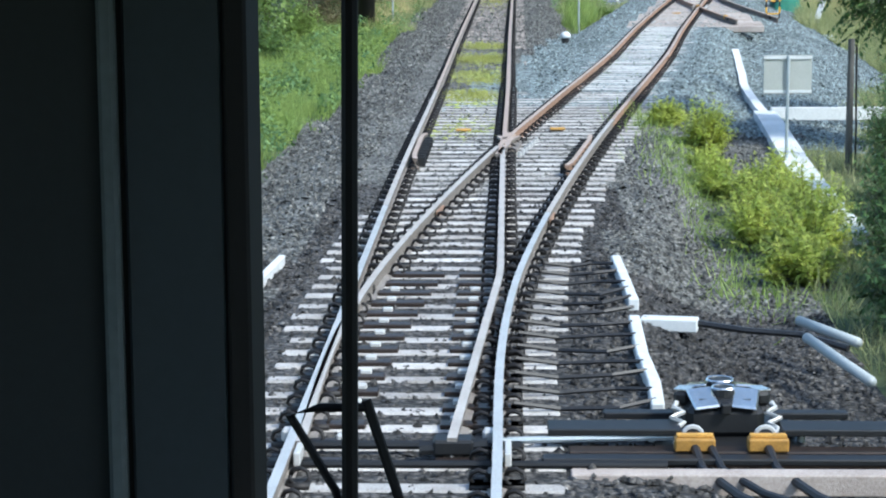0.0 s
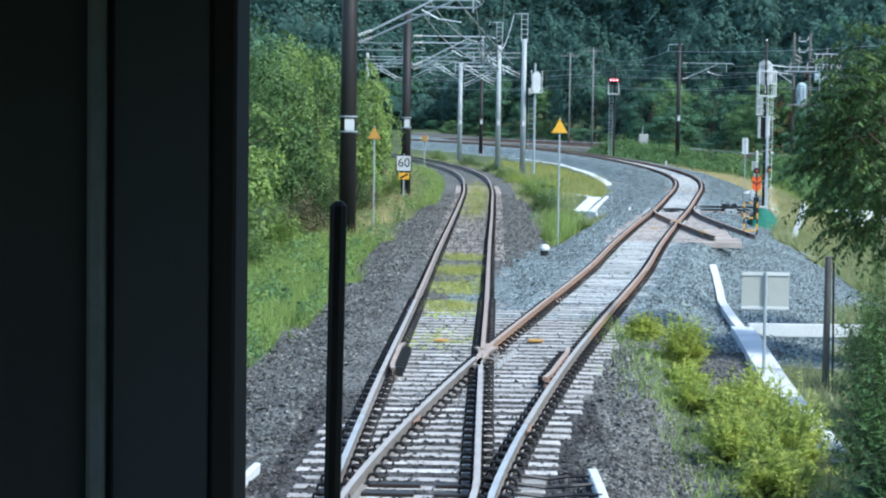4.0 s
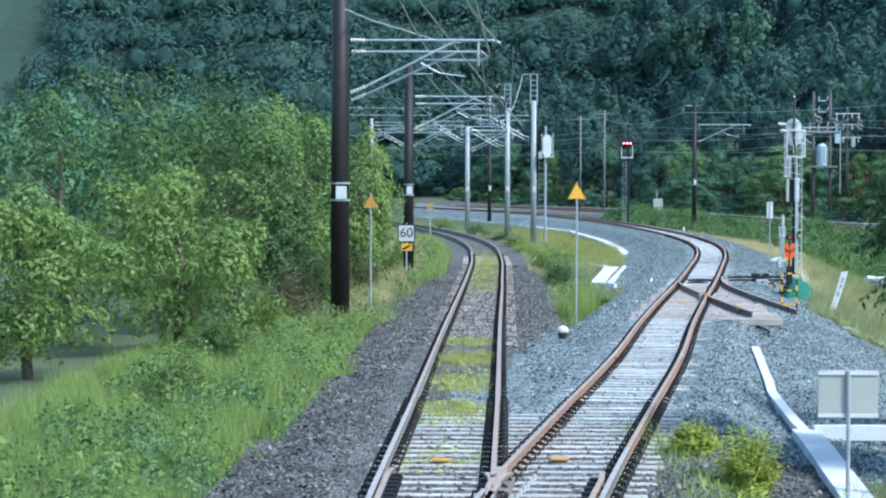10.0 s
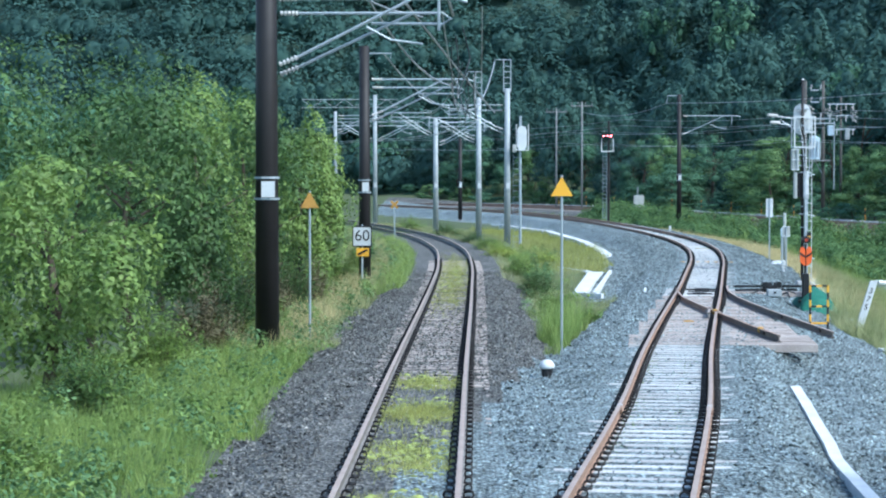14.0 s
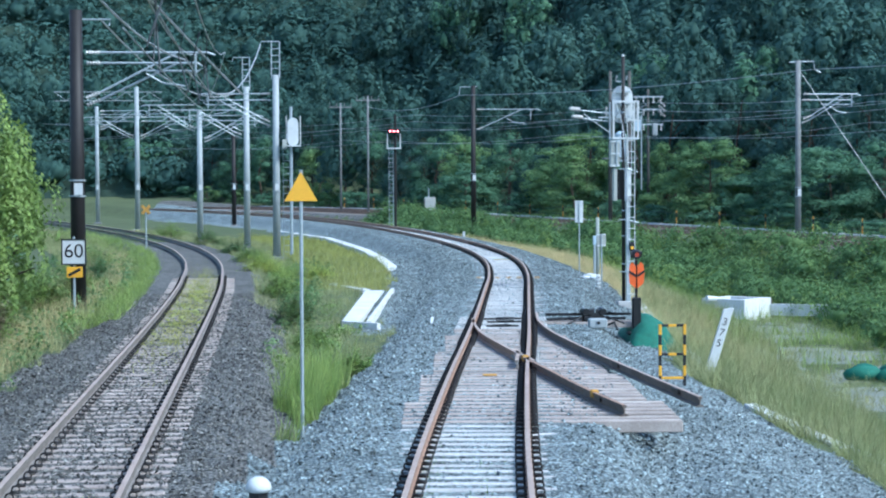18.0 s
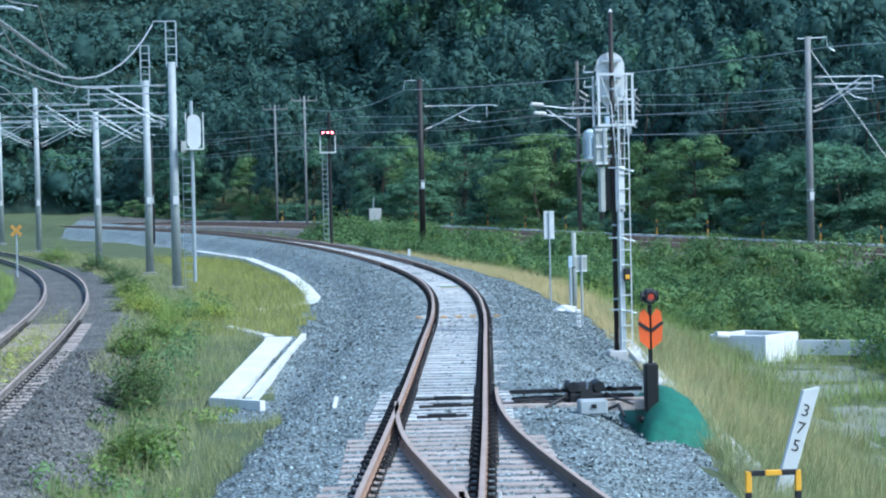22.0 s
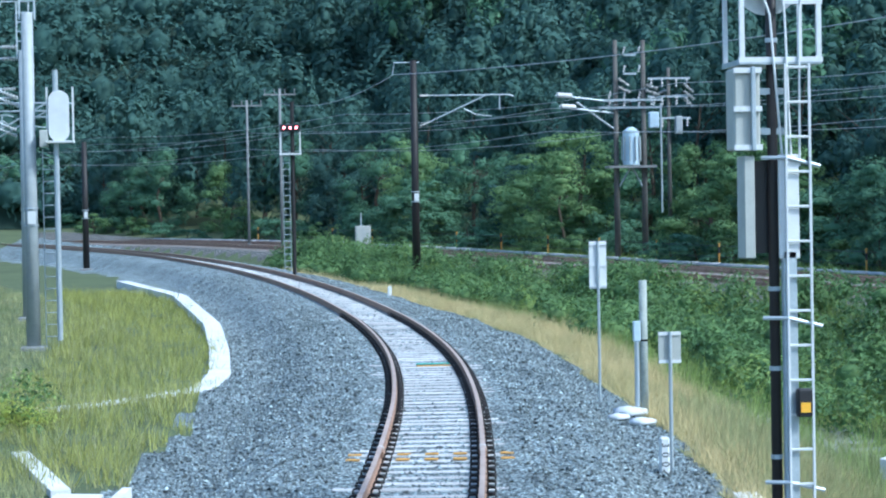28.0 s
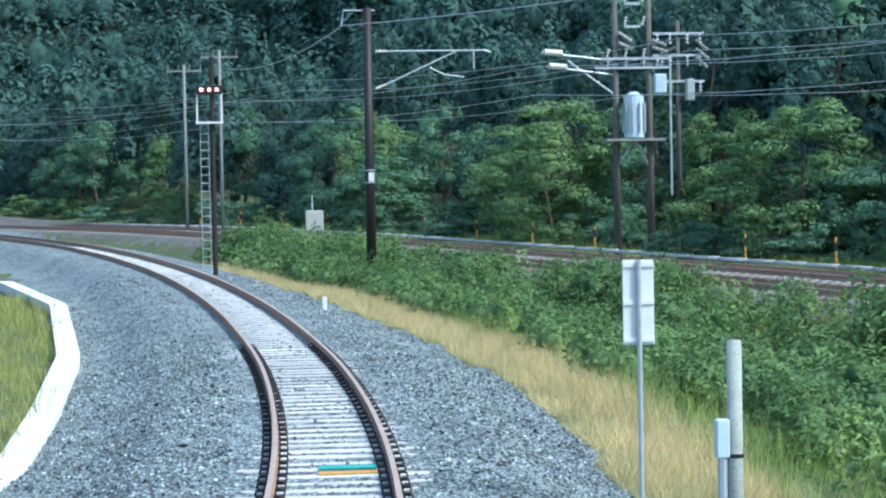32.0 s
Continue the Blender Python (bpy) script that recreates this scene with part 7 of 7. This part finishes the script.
for i in range(13):
    y = 16.3 + i * 0.56
    x1 = 1.24 if y < 20.2 else 1.3
    z = float(lay(1.2, y)[0]) + 0.06
    bm = bmesh.new()
    tube(bm, [(float(ROUTE(y)) + G + 0.12, y, -0.1), (float(ROUTE(y)) + G + 0.5, y + 0.06, z), (x1 - 0.3, y + rng.uniform(-0.15, 0.1), z + 0.03), (x1, y + rng.uniform(-0.1, 0.25), z + 0.05)], 0.02, 5)
    tagged(part("trackside_cable", bm, CABLE), "black heater cable from the rail to the duct", "cable", "black trackside cables")
bm = bmesh.new()
tube(bm, [(1.95, 20.45, -0.28), (2.4, 20.2, -0.3), (2.9, 20.0, -0.3), (3.3, 19.6, -0.35)], 0.035, 6)
tagged(part("ground_cable", bm, CABLE), "thick black cable lying across the ballast", "cable")
for a, b in (((2.94, 19.85, -0.3), (3.3, 18.3, -0.38)), ((2.98, 20.7, -0.3), (3.45, 19.9, -0.36))):
    bm = bmesh.new()
    rod(bm, a, b, 0.05, n=12)
    tagged(part("grey_pipe", bm, POLE_GREY, smooth=True), "short grey plastic pipe in the weeds", "pipe", "grey pipes")
lp = thing("lineside_pole", pose(6.1, 37.0, -1.4), "weathered grey-brown pole standing in the tree's leaves", "pole")
part("pole", one(rod, (0, 0, 0), (0, 0, 2.9), 0.065, 0.06, 10), POLE_OLD, lp)
part("cable", one(tube, [(0.13, 0, 0), (0.12, 0.02, 1.4), (0.09, 0, 2.8)], 0.02, 5), CABLE, lp)

# ---- hand-worked points of the siding ----
sw = thing("point_stand", pose(12.15, 94.2, -0.58), "black point stand with orange chevron plate and lamp", "point stand")
part("base", one(box, (0.5, 0.4, 0.1), (0, 0, 0.1), bevel=0.03), IRON, sw)
part("housing", one(box, (0.24, 0.24, 1.0), (0, 0, 0.6), bevel=0.03), IRON, sw)
part("shaft", one(rod, (0, 0, 1.0), (0, 0, 2.15), 0.04, n=8), IRON, sw)
bm = bmesh.new()
for s in (-1, 1):
    f = [(s * 0.02, 0, 1.35), (s * 0.2, 0, 1.5), (s * 0.22, 0, 1.8), (s * 0.19, 0, 2.02), (s * 0.11, 0, 2.08), (s * 0.02, 0, 1.95)]
    q = [bm.verts.new((a, -0.06, c)) for a, b, c in f]
    k = [bm.verts.new((a, -0.045, c)) for a, b, c in f]
    bm.faces.new(q if s > 0 else q[::-1])
    bm.faces.new(k[::-1] if s > 0 else k)
    for i in range(6):
        j = (i + 1) % 6
        bm.faces.new((q[i], k[i], k[j], q[j]))
plate = part("chevron_plate", bm, ORANGE, sw, "orange plate with rounded wings")
for s in (-1, 1):
    part("chevron_stroke", one(box, (0.25, 0.012, 0.06), (s * 0.12, -0.068, 1.76), (0, s * -35, 0)), BLACK, plate)
lamp = part("lamp_case", one(box, (0.24, 0.26, 0.26), (0, 0, 2.3), bevel=0.06), BLACK, sw)
for d in ((-0.15, 0), (0.15, 0), (0, 0.16)):
    part("lamp_hood", one(rod, (d[0] * 0.6, d[1] * 0.6, 2.3), (d[0], d[1], 2.3), 0.09, 0.1, 10), BLACK, lamp)
part("lamp_lens", one(rod, (0, -0.13, 2.29), (0, -0.15, 2.29), 0.06, n=12), RED_LENS, lamp, "unlit red lamp lens")
part("lamp_bezel", one(tube, [(0.09 * math.cos(a), -0.14, 2.29 + 0.09 * math.sin(a)) for a in np.linspace(0, 6.28, 13)], 0.02, 5), BLACK, lamp)
part("lever", one(tube, [(0.1, 0, 0.3), (0.5, 0.02, 0.25), (0.75, 0.03, 0.32)], 0.03, 6), IRON, sw)
hm = thing("point_machine", pose(11.0, 94.6, -0.22), "black hand point machine with long rods", "point machine")
bm = bmesh.new()
box(bm, (0.62, 0.55, 0.2), (0, 0, 0.12), bevel=0.03)
box(bm, (0.42, 0.4, 0.2), (0, 0, 0.3), bevel=0.05, taper=0.8)
part("body", bm, IRON, hm)
for d in (-0.24, 0.24):
    part("spring_housing", one(rod, (d, -0.25, 0.33), (d, 0.25, 0.33), 0.1, n=12), IRON, hm)
part("hub", one(rod, (0, -0.33, 0.18), (0, -0.2, 0.18), 0.13, 0.1, 12), BLACK, hm)
for x0, x1, z in ((-1.35, -0.3, 0.26), (-1.0, -0.3, 0.14), (0.3, 1.05, 0.26), (0.3, 0.9, 0.14)):
    part("rod_cover", one(box, (x1 - x0, 0.16, 0.07), ((x0 + x1) / 2, 0, z)), IRON, hm)
for sx in (-1, 1):
    part("crank", one(box, (0.1, 0.3, 0.06), (sx * 0.5, -0.22, 0.3), (0, 0, sx * 25), bevel=0.015), IRON, hm)
    part("pin", one(rod, (sx * 0.5, -0.3, 0.32), (sx * 0.5, -0.3, 0.4), 0.035, n=8), GALV, hm)
    part("hose", one(tube, [(sx * 0.35, -0.2, 0.2), (sx * 0.55, -0.42, 0.12), (sx * 0.8, -0.5, 0.02)], 0.025, 6), CABLE, hm)
    for dy in (-0.2, 0.2):
        part("bolt", one(rod, (sx * 0.27, dy, 0.42), (sx * 0.27, dy, 0.46), 0.03, n=6), GALV, hm)
part("handle", one(tube, [(0.0, -0.3, 0.3), (0.0, -0.36, 0.44), (0.12, -0.36, 0.5)], 0.022, 6), GALV, hm)
for y in (-0.25, 0.3):
    part("tie", one(box, (3.6, 0.22, 0.16), (-0.1, y, -0.02), bevel=0.01), SLEEPER_TAN, hm, "brown tie under the machine")
jb = thing("junction_box", pose(10.9, 93.2, float(lay(10.9, 93.2)[0])), "small grey junction box on the ballast", "junction box")
part("body", one(box, (0.5, 0.3, 0.26), (0, 0, 0.18), bevel=0.03), POLE_GREY, jb)
part("latch", one(box, (0.09, 0.03, 0.07), (0, -0.16, 0.2)), IRON, jb)
part("cable", one(tube, [(0.25, 0, 0.12), (0.45, -0.05, 0.2), (0.5, -0.3, 0.02)], 0.035, 6), CABLE, jb)
rk = thing("short_marker", pose(6.55, 95.6, -0.35), "short white leaning marker in the ballast", "marker")
part("bar", one(box, (0.07, 0.75, 0.06), (0, 0, 0.16), (14, 0, -8)), WHITE, rk)
tp = bmesh.new()
nx, ny = 16, 16
grid = []
for j in range(ny + 1):
    for i in range(nx + 1):
        u, v = i / nx, j / ny
        x = 11.8 + 1.45 * u + 0.3 * v
        y = 93.0 + 4.2 * v
        h = 0.85 * max(0.0, math.sin(math.pi * u)) ** 0.5 * max(0.0, math.sin(math.pi * v)) ** 0.4
        grid.append(tp.verts.new((x, y, float(lay(x, y)[0]) - 0.05 + h + 0.07 * noise.noise(Vector((x * 3, y * 3, 0))) + 0.03 * noise.noise(Vector((x * 9, y * 9, 0))))))
for j in range(ny):
    for i in range(nx):
        a = j * (nx + 1) + i
        tp.faces.new((grid[a], grid[a + 1], grid[a + nx + 2], grid[a + nx + 1]))
tagged(part("green_tarpaulin", tp, TARP, smooth=True), "green mesh tarpaulin over a heap by the drain", "tarpaulin")
br = thing("barrier_frame", pose(9.72, 76.75, -0.25), "small yellow and black striped barrier frame", "barrier")
for d in (-0.24, 0.24):
    for i in range(6):
        part("leg_band", one(box, (0.055, 0.055, 0.2), (d, 0, 0.1 + 0.2 * i), bevel=0.006), YELLOW if i % 2 else BLACK, br)
for z, k in ((1.18, 0), (0.62, 0), (0.16, 1)):
    for i in range(3):
        part("bar_band", one(box, (0.16, 0.05, 0.05), (-0.16 + 0.16 * i, 0, z), bevel=0.005), YELLOW if i == 1 or k else BLACK, br)
for i, (x, y) in enumerate(((20.6, 101), (21.4, 100.4), (22.2, 100.8), (21.0, 102.2), (21.9, 102.0))):
    bag = bmesh.new()
    bmesh.ops.create_icosphere(bag, subdivisions=2, radius=1)
    for v in bag.verts:
        v.co = Vector((v.co.x * 0.62, v.co.y * 0.45, v.co.z * 0.28)) * (1 + 0.1 * math.sin(6 * v.co.x + 5 * v.co.y))
    ob = part("green_sandbag", bag, TARP, smooth=True)
    ob.matrix_basis = pose(x, y, float(lay(x, y)[0]) + 0.2, 0, 0, 25 * i)
    tagged(ob, "dark green sandbag lying in the field", "sandbag", "green sandbags")


# ---- the cab of the train, where it stands before it leaves ----
cab = thing("train_cab", pose(-0.78, 0, 0), "dark railway cab standing at the turnout", "train cab")
F = 2.45  # the plane of the windscreen
X0, X1, W0, W1 = -1.46, 1.46, 0.514, 1.40  # body sides, window sides


def slab(name, x0, x1, y0, y1, z0, z1, material=CAB_DARK, label="", bevel=0.0):
    return part(name, one(box, (x1 - x0, y1 - y0, z1 - z0), ((x0 + x1) / 2, (y0 + y1) / 2, (z0 + z1) / 2), bevel=bevel), material, cab, label)


slab("floor", X0, X1, -5, F, 1.15, 1.3)
slab("roof", X0, X1, -5, F + 0.1, 4.75, 4.9)
for a, b in ((X0, X0 + 0.1), (X1 - 0.1, X1)):
    slab("side_wall", a, b, -5, F, 1.3, 2.6)
    slab("side_wall", a, b, -5, F, 4.2, 4.75)
    slab("side_pillar", a, b, -5, -0.6, 2.6, 4.2)
    slab("side_pillar", a, b, 1.9, F, 2.6, 4.2)
slab("rear_wall", X0 + 0.1, X1 - 0.1, -5, -4.9, 1.3, 4.75)
slab("front_panel", X0, X1, F, F + 0.1, 1.15, 2.75)
slab("front_header", X0, X1, F, F + 0.1, 4.5, 4.75)
slab("front_pillar", X0, W0 - 0.02, F, F + 0.1, 2.75, 4.5)
slab("front_pillar", W1, X1, F, F + 0.1, 2.75, 4.5)
slab("pillar_strip", 0.345, 0.366, F - 0.025, F - 0.002, 1.3, 4.75, CAB_EDGE, "dull metal strip on the pillar", 0.005)
slab("pillar_panel", 0.372, 0.49, F - 0.012, F - 0.002, 1.3, 4.75, CAB_PANEL, "grey-blue panel beside the window", 0.004)
slab("window_seal", W0 - 0.022, W0 + 0.006, F - 0.02, F + 0.11, 2.75, 4.5, RUBBER, "black rubber window seal", 0.004)
part("wiper_blade", one(box, (0.02, 0.03, 1.1), (0.622, F + 0.16, 3.18), (0, 0.6, 0), bevel=0.006), RUBBER, cab, "black wiper blade")
part("wiper_arm", one(tube, [(0.64, F + 0.2, 3.19), (0.58, F + 0.2, 3.19), (0.54, F + 0.2, 3.18), (0.6, F + 0.19, 3.08), (0.72, F + 0.18, 2.6)], 0.006, 6), RUBBER, cab)
part("wiper_arm", one(tube, [(0.64, F + 0.2, 3.2), (0.68, F + 0.19, 3.08), (0.8, F + 0.18, 2.65)], 0.007, 6), RUBBER, cab)
slab("underframe", X0 + 0.3, X1 - 0.3, -4.8, F - 0.3, 0.55, 1.15, IRON)
for y in (-3.6, -1.2, 1.2):
    part("axle", one(rod, (-0.75, y, 0.43), (0.75, y, 0.43), 0.08, n=8), IRON, cab)
    for d in (-G, G):
        part("wheel", one(rod, (d - 0.06, y, 0.43), (d + 0.06, y, 0.43), 0.43, n=20), IRON, cab)
